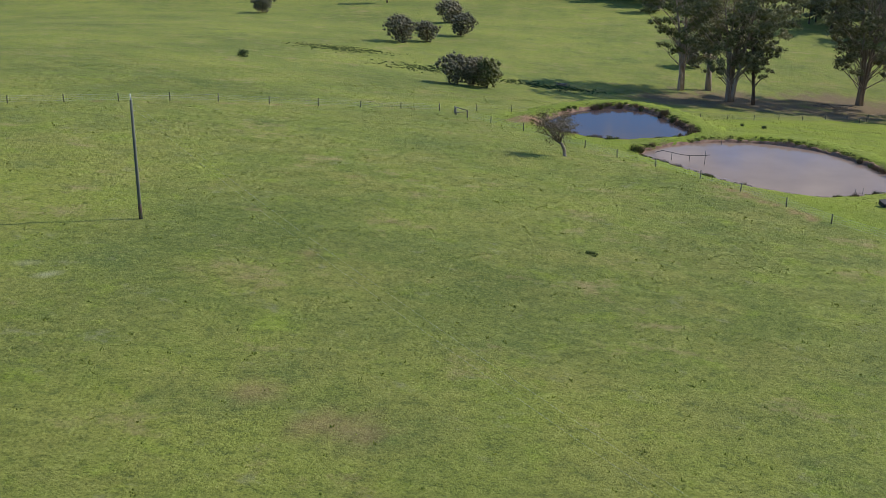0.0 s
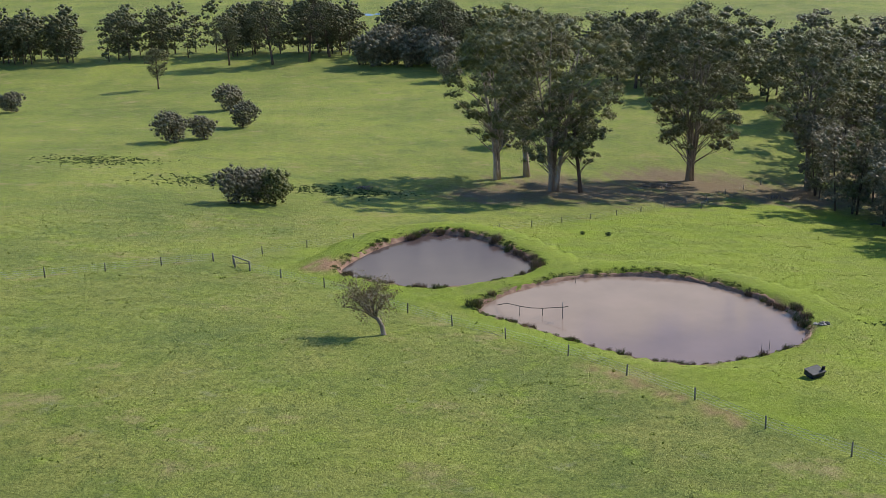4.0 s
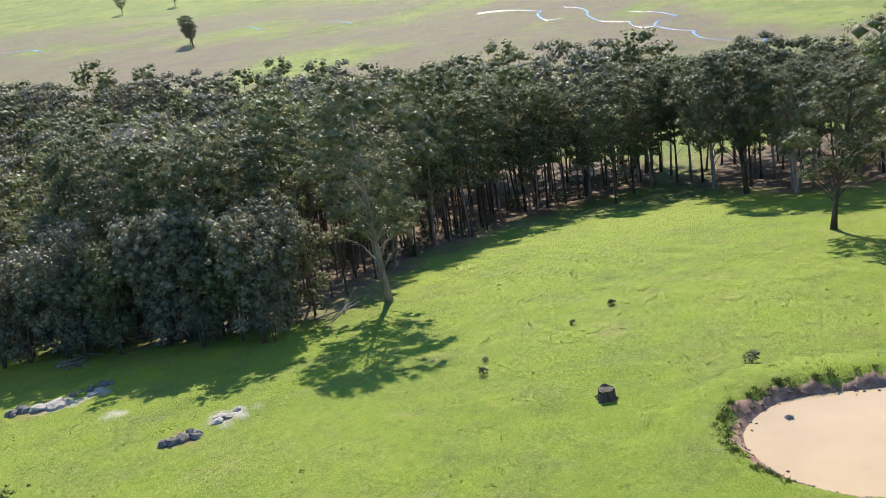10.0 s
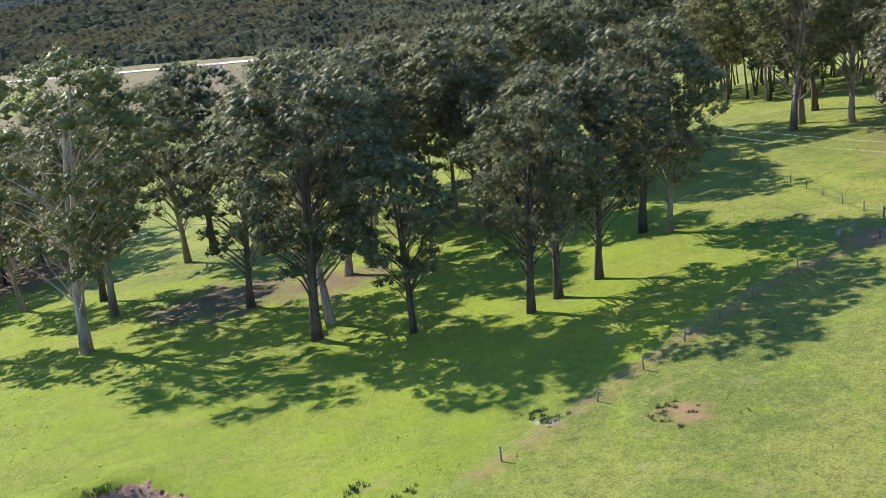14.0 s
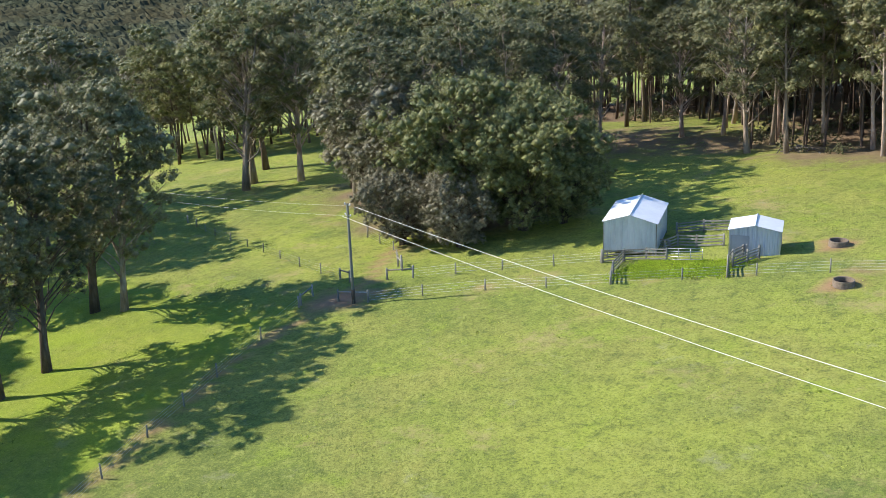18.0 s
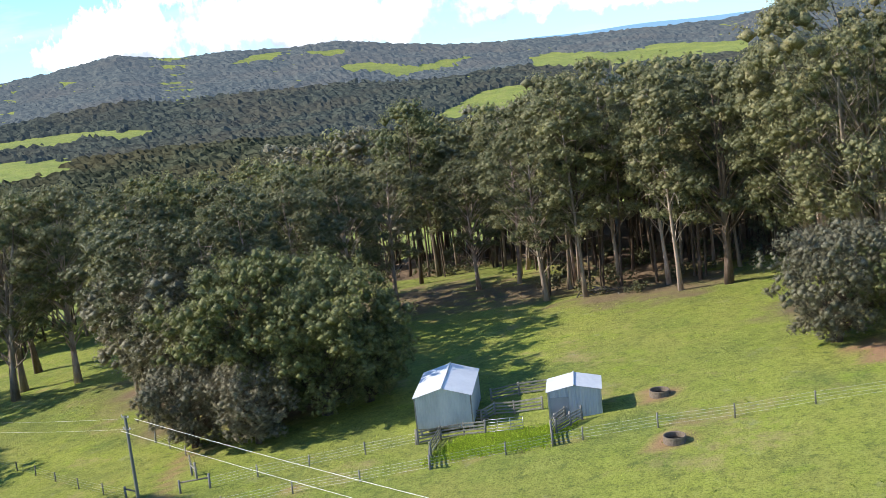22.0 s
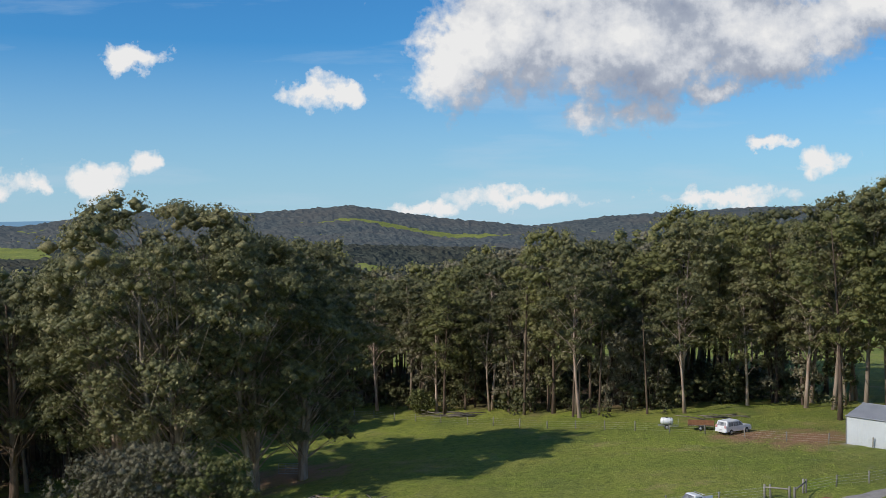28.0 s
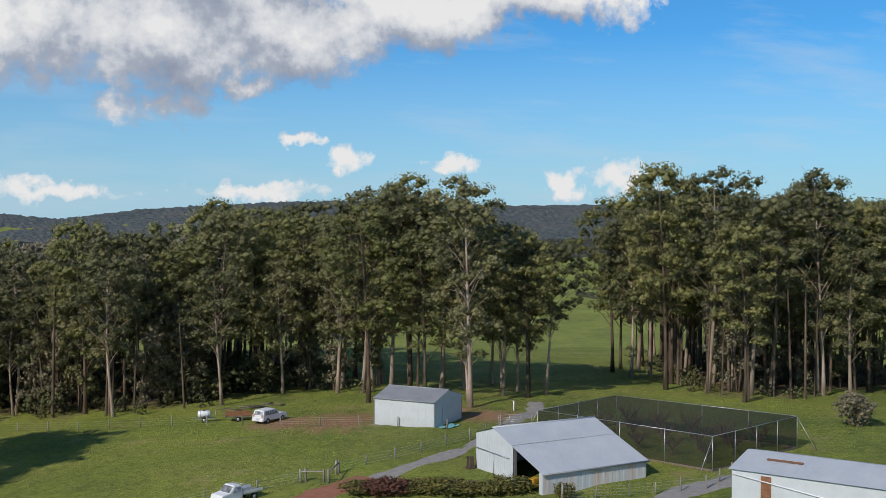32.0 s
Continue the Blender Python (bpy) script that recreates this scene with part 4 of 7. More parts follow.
# lower trees inside the front of the upper wood and the house wood
for i, (a, b, n) in enumerate((((98, -84), (66, -152), 14), ((64, -150), (17, -114), 16), ((17, -114), (-24, -112), 10), ((-58, -80), (-100, -76), 10))):
    for k in range(n):
        u = rng.random()
        plant(YOUNG[(i + k) % 3], a[0] + (b[0] - a[0]) * u + rng.uniform(-4, 6), a[1] + (b[1] - a[1]) * u - rng.uniform(0, 16), rng.uniform(0, 360), rng.uniform(0.75, 1.3), 1.0, "lower trees of the upper wood")
# trees that join the lower wood to the open one
for i, (x, y, s) in enumerate([(238, 158, 0.9), (244, 150, 0.8), (248, 156, 0.95), (254, 149, 0.85), (260, 145, 0.9), (264, 152, 0.95), (272, 150, 0.9), (280, 155, 0.95), (290, 158, 0.9), (268, 160, 1.0), (232, 150, 0.7)]):
    plant(KARRI[i % 6], x, y, i * 61, s, 1.0, "trees of the lower wood")
# tall trees round the storage shed
for i, (x, y, s) in enumerate([(-24, -84, 1.05), (-24.5, -107, 1.1), (-28, -103, 1.0), (-33, -92, 0.85), (-35, -88, 0.8), (-39, -90, 0.75), (-19, -101, 1.05), (-30, -97, 0.95), (-17, -108, 1.05), (-36, -98, 0.8), (-21, -93, 0.8), (-27, -113, 1.0), (-38, -106, 0.8), (-14, -97, 0.95), (-31, -109, 0.95), (-26, -89, 0.7), (-22, -98, 0.75), (-32, -103, 0.9), (-37, -95, 0.7), (-41, -99, 0.75), (-24, -118, 1.0)]):
    plant(KARRI[i % 6], x, y, i * 47, s, 1.0, "trees behind the storage shed")
# single trees of the paddocks: x, y, which, size
for x, y, k, s in [(75, 313, 2, 1.2), (75, 291, 3, 1.2), (81, 288, 1, 0.72), (66, 308, 2, 1.0), (115, 306, 3, 1.25), (140, 292, 0, 1.1), (145, 154, 0, 0.92), (170, 82, 2, 1.1), (185, 99, 1, 0.75), (189, 78, 0, 1.0), (146, 55, 1, 0.92), (151, 52, 0, 0.95), (138, 45, 1, 0.6),
                   (133, 33, 1, 0.7), (134.5, 29, 1, 0.74), (137, 23, 1, 0.72), (152, 10, 1, 0.8), (148, 8, 0, 0.7), (174, 45, 0, 0.9), (180, 40, 1, 0.9), (220, 65, 0, 0.95), (225, 60, 1, 0.95), (203, 80, 1, 0.85), (214, 93, 0, 0.8)]:
    plant(SPREAD[k], x, y, rng.uniform(0, 360), s, rng.uniform(0.97, 1.05), "paddock eucalypts")
for x, y, k, s in [(192, -39, 2, 0.95), (196, -44, 0, 0.95), (186, -47, 0, 0.9), (207, -55, 1, 0.95), (70, -72, 3, 1.02), (62, -77, 3, 0.88), (79, -80, 3, 0.84), (57, -82, 3, 0.74), (92, -82, 1, 0.85), (119, -80, 0, 0.75), (232, 122, 1, 0.8), (244, 132, 0, 0.8),
                   (228, 112, 0, 0.75), (180, 20, 1, 0.9), (195, 30, 0, 0.9), (150, -84, 0, 0.72), (160, -76, 1, 0.75), (140, -94, 0, 0.66), (170, -88, 1, 0.75), (147, -70, 0, 0.7), (205, 5, 1, 0.95), (215, -20, 0, 0.95), (170, 60, 1, 0.8)]:
    plant(SPREAD[k], x, y, rng.uniform(0, 360), s, rng.uniform(0.97, 1.05), "paddock eucalypts")
for x, y, k, s in [(128, -30, 0, 1.08), (120, -31, 0, 0.9), (138, -33, 1, 1.15), (148, -37, 1, 1.1), (69, -49, 1, 0.66), (63.5, -51, 0, 0.56), (158, -43, 1, 1.0), (123, -23, 1, 0.5), (132, -22, 1, 0.55), (117, -35, 0, 0.5)]:
    plant(DENSE[k], x, y, rng.uniform(0, 360), s, rng.uniform(0.95, 1.05), "peppermint trees")
for x, y, k, s in [(3, 266, 0, 1.5), (10, 267, 1, 1.55), (6.5, 268, 0, 1.4), (-14, 370, 0, 1.85), (-6, 378, 0, 1.45), (5, 405, 0, 1.7), (2, 456, 0, 1.9), (-78, 478, 0, 1.6), (86, 565, 0, 2.5), (94, 515, 0, 2.2), (72, 572, 0, 3.4), (80, 578, 0, 3.8), (90, 572, 0, 3.6), (98, 560, 0, 3.0), (100, 545, 0, 3.2), (66, 580, 0, 2.6), (80, 360, 0, 1.8), (-61.2, -51.1, 0, 0.85), (43, -131, 1, 0.9)]:
    plant(SHRUB[k], x, y, rng.uniform(0, 360), s, 1.0, "paddock shrubs")
# the tree belt across the far side of the lower paddock
belt = []
way = [(-330, 660), (20, 640), (110, 610), (150, 540), (190, 440), (235, 405)]
for (ax, ay), (bx, by) in zip(way, way[1:]):
    n = int(math.hypot(bx - ax, by - ay) / 2.9)
    for i in range(n):
        u = rng.random()
        belt.append((ax + (bx - ax) * u + rng.uniform(-14, 14), ay + (by - ay) * u + rng.uniform(-14, 14), rng.uniform(0, 360), rng.uniform(0.85, 1.25)))
joined("tree_belt", BELT, belt, "dark belt of trees along the edge of the flats")
for x, y, s in ((637, 600, 0.62), (628, 592, 0.5), (646, 610, 0.5), (746, 1165, 0.9), (889, 898, 0.6), (921, 856, 0.6), (-28, 532, 0.5), (2, 600, 0.7), (23, 595, 0.9), (40, 600, 0.95), (52, 612, 0.8), (105, 570, 0.9), (-141, 630, 0.8), (160, 470, 0.9)):
    plant(SPREAD[1], x, y, rng.uniform(0, 360), s, 1.0, "paddock eucalypts")


# far bush: one uneven mass of crowns over the hills
def far_bush():
    rs = np.random.RandomState(4)
    ang = np.radians(np.arange(-48, 145, 0.17))
    rad = 470 * 1.0095 ** np.arange(192)
    A, R = np.meshgrid(ang, rad, indexing="ij")
    A = A + radians(0.17) * rs.uniform(-0.35, 0.35, A.shape)
    R = R * (1 + 0.0095 * rs.uniform(-0.4, 0.4, R.shape))
    X, Y = 40 + R * np.sin(A), 54 - R * np.cos(A)
    Z = slope_height(X, Y)
    C = bush_cover(X, Y, Z)
    crowns = rs.rand(*X.shape)
    Z = Z + np.where(C > 0.35, 1.5 + (2.2 + 2.4 * np.clip((R - 600) / 900, 0, 1)) * crowns ** 1.5 + 1.8 * waves(X, Y, 46, 9), -2.5)
    n, m = X.shape
    idx = np.arange(n * m).reshape(n, m)
    inn = C > 0.35
    meshes = []
    # bands by distance; the two farther ones carry haze in their material
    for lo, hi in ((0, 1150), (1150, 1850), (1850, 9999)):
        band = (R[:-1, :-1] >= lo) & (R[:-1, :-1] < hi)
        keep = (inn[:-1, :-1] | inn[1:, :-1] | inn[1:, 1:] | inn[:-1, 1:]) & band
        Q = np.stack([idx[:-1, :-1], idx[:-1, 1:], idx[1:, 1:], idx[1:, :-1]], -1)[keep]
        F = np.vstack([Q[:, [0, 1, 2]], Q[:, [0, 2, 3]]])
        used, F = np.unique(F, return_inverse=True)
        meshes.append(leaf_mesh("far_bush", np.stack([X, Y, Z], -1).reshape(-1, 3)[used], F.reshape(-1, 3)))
    return meshes


# a hazy range across the water, beyond the last ridge
def distant_range():
    az = np.arange(8, 42, 0.5)
    el = 0.20 + 0.09 * np.sin(az * 0.31 + 1.2) + 0.03 * np.sin(az * 1.1) + 0.06 * np.clip((az - 24) / 10, 0, 1)
    vs = [(40 + 4450 * math.sin(radians(a)), 54 - 4450 * math.cos(radians(a)), 50 + 4450 * math.tan(radians(e))) for a, e in zip(az, el)]
    vs += [(x, y, -60) for x, y, _ in vs] + [(x * 1.02, y * 1.02, z - 20) for x, y, z in vs]
    n = len(az)
    fs = [(n + i, n + i + 1, i + 1, i) for i in range(n - 1)] + [(i, i + 1, 2 * n + i + 1, 2 * n + i) for i in range(n - 1)]
    return mesh_of("distant_range", vs, fs)


# the range's haze is painted: blue base colour plus a blue emission
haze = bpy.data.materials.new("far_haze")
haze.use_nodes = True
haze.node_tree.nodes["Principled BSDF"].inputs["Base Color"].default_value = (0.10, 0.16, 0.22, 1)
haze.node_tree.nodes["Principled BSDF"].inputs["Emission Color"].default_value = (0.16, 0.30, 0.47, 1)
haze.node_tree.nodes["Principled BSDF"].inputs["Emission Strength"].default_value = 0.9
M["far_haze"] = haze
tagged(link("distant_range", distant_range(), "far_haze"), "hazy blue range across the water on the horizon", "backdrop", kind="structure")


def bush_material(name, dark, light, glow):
    """Bush seen from far off: crown beside crown, each with its own tone; glow imitates haze of distance."""
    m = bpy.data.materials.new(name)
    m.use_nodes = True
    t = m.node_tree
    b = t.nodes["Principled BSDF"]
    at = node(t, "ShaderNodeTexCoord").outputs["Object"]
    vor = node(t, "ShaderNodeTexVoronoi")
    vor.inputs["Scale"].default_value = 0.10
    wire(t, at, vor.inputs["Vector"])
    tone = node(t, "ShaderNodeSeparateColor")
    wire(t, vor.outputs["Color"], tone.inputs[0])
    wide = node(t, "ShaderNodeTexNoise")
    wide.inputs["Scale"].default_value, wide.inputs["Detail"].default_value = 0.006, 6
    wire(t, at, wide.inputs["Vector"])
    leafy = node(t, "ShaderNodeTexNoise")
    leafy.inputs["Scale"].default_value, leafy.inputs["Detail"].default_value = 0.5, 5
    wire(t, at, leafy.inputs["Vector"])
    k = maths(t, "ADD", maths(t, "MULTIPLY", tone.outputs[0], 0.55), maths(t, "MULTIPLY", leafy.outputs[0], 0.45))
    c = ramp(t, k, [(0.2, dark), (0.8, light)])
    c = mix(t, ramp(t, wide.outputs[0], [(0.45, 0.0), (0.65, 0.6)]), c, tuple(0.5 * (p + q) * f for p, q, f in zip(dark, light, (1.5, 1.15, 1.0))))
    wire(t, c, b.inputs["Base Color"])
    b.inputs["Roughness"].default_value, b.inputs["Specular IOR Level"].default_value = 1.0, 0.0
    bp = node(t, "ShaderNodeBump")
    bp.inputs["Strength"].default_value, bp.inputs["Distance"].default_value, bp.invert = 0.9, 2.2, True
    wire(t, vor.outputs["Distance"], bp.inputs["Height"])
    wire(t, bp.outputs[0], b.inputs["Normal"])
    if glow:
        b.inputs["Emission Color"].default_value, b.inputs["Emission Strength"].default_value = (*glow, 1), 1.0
    M[name] = m


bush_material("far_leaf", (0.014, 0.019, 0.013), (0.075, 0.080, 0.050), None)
# bluish emission on these two stands in for haze over the distance
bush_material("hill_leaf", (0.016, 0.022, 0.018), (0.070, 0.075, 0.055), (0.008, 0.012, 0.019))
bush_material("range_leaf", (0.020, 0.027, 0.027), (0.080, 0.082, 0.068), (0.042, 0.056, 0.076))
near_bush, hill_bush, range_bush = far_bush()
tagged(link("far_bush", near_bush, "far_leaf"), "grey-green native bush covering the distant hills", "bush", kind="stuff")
tagged(link("hill_backdrop", hill_bush, "hill_leaf"), "wooded hills far across the valley with bluish haze put into their colour", "backdrop", kind="structure")
tagged(link("range_backdrop", range_bush, "range_leaf"), "wooded ranges along the skyline with blue haze put into their colour", "backdrop", kind="structure")
for p in PROTOS:
    for o in (*p.children_recursive, p):
        bpy.data.objects.remove(o)


# ---- farm materials ----
M.update({
    "zinc": material("zinc", [(0.40, 0.42, 0.43), (0.52, 0.54, 0.55), (0.60, 0.61, 0.61)], 0.8, 0.5, 0.25, bump=0.002, bump_scale=30, stretch=(1, 1, 0.3)),
    "zinc_roof": material("zinc_roof", [(0.62, 0.64, 0.66), (0.74, 0.76, 0.78)], 0.7, 0.45, 0.2),
    "old_zinc": material("old_zinc", [(0.30, 0.33, 0.38), (0.42, 0.45, 0.50), (0.50, 0.50, 0.50)], 0.9, 0.55, 0.2, stretch=(3, 3, 0.15)),
    "cream_wall": material("cream_wall", [(0.50, 0.53, 0.55), (0.58, 0.61, 0.63)], 0.6, 0.6, 0.0),
    "grey_roof": material("grey_roof", [(0.24, 0.25, 0.27), (0.31, 0.32, 0.34)], 0.5, 0.55, 0.1),
    "pale_roof": material("pale_roof", [(0.44, 0.47, 0.50), (0.54, 0.56, 0.58)], 0.4, 0.55, 0.1),
    "stained_wall": material("stained_wall", [(0.50, 0.38, 0.33), (0.55, 0.55, 0.55), (0.36, 0.50, 0.58)], 0.55, 0.65, 0.0, stretch=(1, 1, 0.25)),
    "rust": material("rust", [(0.16, 0.07, 0.035), (0.30, 0.15, 0.08)], 4, 0.9),
    "concrete": material("concrete", [(0.12, 0.09, 0.065), (0.24, 0.19, 0.145)], 4, 0.9, bump=0.004),
    "rock": material("rock", [(0.07, 0.062, 0.055), (0.17, 0.15, 0.13), (0.26, 0.24, 0.21)], 1.6, 0.9, bump=0.02, bump_scale=8, per_object=0.3),
    "pale_rock": material("pale_rock", [(0.28, 0.24, 0.19), (0.47, 0.42, 0.35)], 1.5, 0.9, bump=0.02, bump_scale=8, per_object=0.15),
    "dead_wood": material("dead_wood", [(0.07, 0.056, 0.046), (0.17, 0.145, 0.12), (0.31, 0.28, 0.245)], 2, 0.9, bump=0.01, bump_scale=20, per_object=0.4, stretch=(1, 1, 0.3)),
    "white_paint": material("white_paint", [(0.74, 0.75, 0.76), (0.80, 0.81, 0.82)], 2, 0.35, spec=0.5),
    "trough_water": material("trough_water", [(0.012, 0.012, 0.010), (0.03, 0.026, 0.02)], 2, 0.5, spec=0.15),
    "glass_dark": material("glass_dark", [(0.012, 0.014, 0.016)], 1, 0.08, spec=0.6),
    "rubber": material("rubber", [(0.018, 0.018, 0.018), (0.03, 0.03, 0.03)], 4, 0.8),
    "steel": material("steel", [(0.35, 0.36, 0.37), (0.5, 0.5, 0.5)], 3, 0.4, 0.7),
    "black_tub": material("black_tub", [(0.02, 0.022, 0.025), (0.05, 0.052, 0.055)], 3, 0.6),
    "yellow_paint": material("yellow_paint", [(0.50, 0.30, 0.04), (0.62, 0.38, 0.05)], 3, 0.5),
    "blue_tarp": material("blue_tarp", [(0.12, 0.42, 0.50), (0.30, 0.62, 0.70)], 2, 0.5, bump=0.02),
    "red_lamp": material("red_lamp", [(0.4, 0.02, 0.02)], 1, 0.3),
    "asphalt": material("asphalt", [(0.23, 0.215, 0.20), (0.35, 0.325, 0.30)], 1.5, 0.95, bump=0.006),
    "red_gravel": material("red_gravel", [(0.26, 0.10, 0.06), (0.36, 0.17, 0.11)], 1.2, 0.95, bump=0.006),
    "pale_gravel": material("pale_gravel", [(0.50, 0.44, 0.37), (0.62, 0.56, 0.48)], 0.4, 0.95),
    "stream_water": material("stream_water", [(0.14, 0.135, 0.13), (0.20, 0.19, 0.18)], 0.1, 0.2, spec=0.4),
    "reed": material("reed", [(0.13, 0.085, 0.05), (0.24, 0.17, 0.10)], 2, 0.8, per_object=0.2, per_island=0.4),
    "green_reed": material("green_reed", [(0.08, 0.10, 0.03), (0.16, 0.16, 0.05)], 2, 0.8, per_object=0.2, per_island=0.4),
    "tuft": material("tuft", [(0.18, 0.235, 0.035), (0.30, 0.345, 0.06)], 0.15, 0.8, per_island=0.45, leaf=0.3),
    "lush": material("lush", [(0.26, 0.37, 0.03), (0.40, 0.50, 0.05)], 0.3, 0.8, per_island=0.25, leaf=0.4),
    "weed": material("weed", [(0.05, 0.085, 0.03), (0.09, 0.13, 0.045)], 0.5, 0.8, per_island=0.4, leaf=0.2),
    "bank_grass": material("bank_grass", [(0.075, 0.105, 0.025), (0.15, 0.19, 0.04)], 0.4, 0.8, per_island=0.4, leaf=0.25),
    "twig": material("twig", [(0.12, 0.07, 0.055), (0.20, 0.12, 0.095)], 2, 0.9, per_object=0.2),
    "flower_leaf": material("flower_leaf", [(0.10, 0.12, 0.03), (0.18, 0.17, 0.05), (0.28, 0.22, 0.06)], 1.2, 0.6, per_island=0.5, leaf=0.25),
    "red_leaf": material("red_leaf", [(0.10, 0.05, 0.035), (0.20, 0.09, 0.06)], 1.2, 0.6, per_island=0.4, leaf=0.25),
    "net": material("net", [(0.02, 0.025, 0.022), (0.035, 0.04, 0.036)], 3, 0.9),
    "dark_inside": material("dark_inside", [(0.05, 0.048, 0.045), (0.08, 0.075, 0.07)], 1, 0.9),
})
nt = M["net"].node_tree
tp, ms = node(nt, "ShaderNodeBsdfTransparent"), node(nt, "ShaderNodeMixShader")
ms.inputs[0].default_value = 0.5
wire(nt, tp.outputs[0], ms.inputs[1]), wire(nt, nt.nodes["Principled BSDF"].outputs[0], ms.inputs[2])
wire(nt, ms.outputs[0], nt.nodes["Material Output"].inputs[0])


# ---- sheds ----
def ribbed(vs, fs, x0, x1, low, top, place, pitch=0.24, deep=0.035):
    """A ribbed steel sheet: from x0 to x1, between the heights low(x) and top(x); place() turns (along, out, up) into a spot."""
    n = max(2, int((x1 - x0) / pitch))
    xs, out = [], []
    for i in range(n):
        a = x0 + (x1 - x0) * i / n
        w = (x1 - x0) / n
        for f, o in ((0.0, 0.0), (0.5, 0.0), (0.62, deep), (0.88, deep)):
            xs.append(a + f * w)
            out.append(o)
    xs.append(x1), out.append(0.0)
    base = len(vs)
    for x, o in zip(xs, out):
        vs.append(tuple(place(x, o, low(x))))
        vs.append(tuple(place(x, o, top(x))))
    for i in range(len(xs) - 1):
        b = base + 2 * i
        fs.append((b, b + 2, b + 3, b + 1))


def sheet(name, x0, x1, low, top, place, mat, parent, label="", pitch=0.24, deep=0.035):
    vs, fs = [], []
    ribbed(vs, fs, x0, x1, low, top, place, pitch, deep)
    return link(name, mesh_of(name, vs, fs), mat, parent, label)


def slab(name, a, b, c, d, thick, mat, parent, label=""):
    """A thin board with the four corners a, b, c, d."""
    a, b, c, d = (Vector(p) for p in (a, b, c, d))
    n = (b - a).cross(d - a).normalized() * thick
    vs = [tuple(p) for p in (a, b, c, d, a + n, b + n, c + n, d + n)]
    fs = [(3, 2, 1, 0), (4, 5, 6, 7), (0, 1, 5, 4), (1, 2, 6, 5), (2, 3, 7, 6), (3, 0, 4, 7)]
    return link(name, mesh_of(name, vs, fs), mat, parent, label)


def bar(name, a, b, r, mat, parent, label="", sides=6):
    return link(name, tube_mesh(name, [a, b], [r, r], sides, True), mat, parent, label)


def board(name, a, b, wide, thick, mat, parent, label=""):
    """A sawn board from a to b, wide upright."""
    a, b = Vector(a), Vector(b)
    side = (b - a).cross(Vector((0, 0, 1))).normalized() * thick / 2
    up = Vector((0, 0, wide / 2))
    vs = [tuple(p) for p in (a - side - up, a + side - up, a + side + up, a - side + up, b - side - up, b + side - up, b + side + up, b - side + up)]
    fs = [(0, 1, 2, 3), (7, 6, 5, 4), (0, 4, 5, 1), (1, 5, 6, 2), (2, 6, 7, 3), (3, 7, 4, 0)]
    return link(name, mesh_of(name, vs, fs), mat, parent, label)


def gable_shed(name, x, y, z, rz, w, d, e, a, label, wall="zinc", roof="zinc_roof", over=0.18, lift=0.0, ridge_x=False, ribs=0.035):
    """A shed w wide and d deep with eaves at e and a ridge a above them; its front looks to its own -y."""
    th = empty(name, x, y, z, rz, label, "shed")
    if ridge_x:
        top_f = lambda u: e
        top_s = lambda u: e + a * (1 - abs(u) / (d / 2))
    else:
        top_f = lambda u: e + a * (1 - abs(u) / (w / 2))
        top_s = lambda u: e
    base = lambda u: lift
    sheet("wall", -w / 2, w / 2, base, top_f, lambda u, o, h: (u, -d / 2 - o, h), wall, th, deep=ribs)
    sheet("wall", -w / 2, w / 2, base, top_f, lambda u, o, h: (-u, d / 2 + o, h), wall, th, deep=ribs)
    sheet("wall", -d / 2, d / 2, base, top_s, lambda u, o, h: (w / 2 + o, u, h), wall, th, deep=ribs)
    sheet("wall", -d / 2, d / 2, base, top_s, lambda u, o, h: (-w / 2 - o, -u, h), wall, th, deep=ribs)
    if ridge_x:
        k = 1 + over / (d / 2)
        for s in (-1, 1):
            sheet("roof", -w / 2 - over, w / 2 + over, lambda u: 0.0, lambda u: 1.0,
                  lambda u, o, h, s=s: (u, s * (d / 2) * k * (1 - h), e + a - a * k * (1 - h) + o + 0.03), roof, th, pitch=0.28, deep=0.016)
        bar("ridge_cap", (-w / 2 - over, 0, e + a + 0.05), (w / 2 + over, 0, e + a + 0.05), 0.09, roof, th)
        for s in (-1, 1):
            bar("gutter", (-w / 2 - over, s * (d / 2 + over + 0.03), e - 0.02), (w / 2 + over, s * (d / 2 + over + 0.03), e - 0.02), 0.07, roof, th)
    else:
        k = 1 + over / (w / 2)
        for s in (-1, 1):
            sheet("roof", -d / 2 - over, d / 2 + over, lambda u: 0.0, lambda u: 1.0,
                  lambda u, o, h, s=s: (s * (w / 2) * k * (1 - h), u, e + a - a * k * (1 - h) + o + 0.03), roof, th, pitch=0.28, deep=0.016)
        bar("ridge_cap", (0, -d / 2 - over, e + a + 0.05), (0, d / 2 + over, e + a + 0.05), 0.09, roof, th)
    for sx in (-1, 1):
        for sy in (-1, 1):
            bm = bmesh.new()
            box(bm, sx * w / 2 - 0.06, sy * d / 2 - 0.06, -0.5, sx * w / 2 + 0.06, sy * d / 2 + 0.06, e - 0.05)
            part("corner_post", bm, "steel" if not lift else "post_wood", th)
    return th


tall = gable_shed("tall_shed", 101.9, -29.1, 14.1, 207.6, 5.5, 8.4, 3.5, 0.8, "tall pale corrugated steel shed raised on stumps beside stock yards", lift=0.35)
for k in range(6):
    for s in (-1, 1):
        bar("stump", (s * 2.4, -4.0 + 1.6 * k, -0.6), (s * 2.4, -4.0 + 1.6 * k, 0.4), 0.12, "post_wood", tall)
bm = bmesh.new()
box(bm, -2.68, -4.12, 0.22, 2.68, 4.12, 0.36)
part("floor", bm, "post_wood", tall)
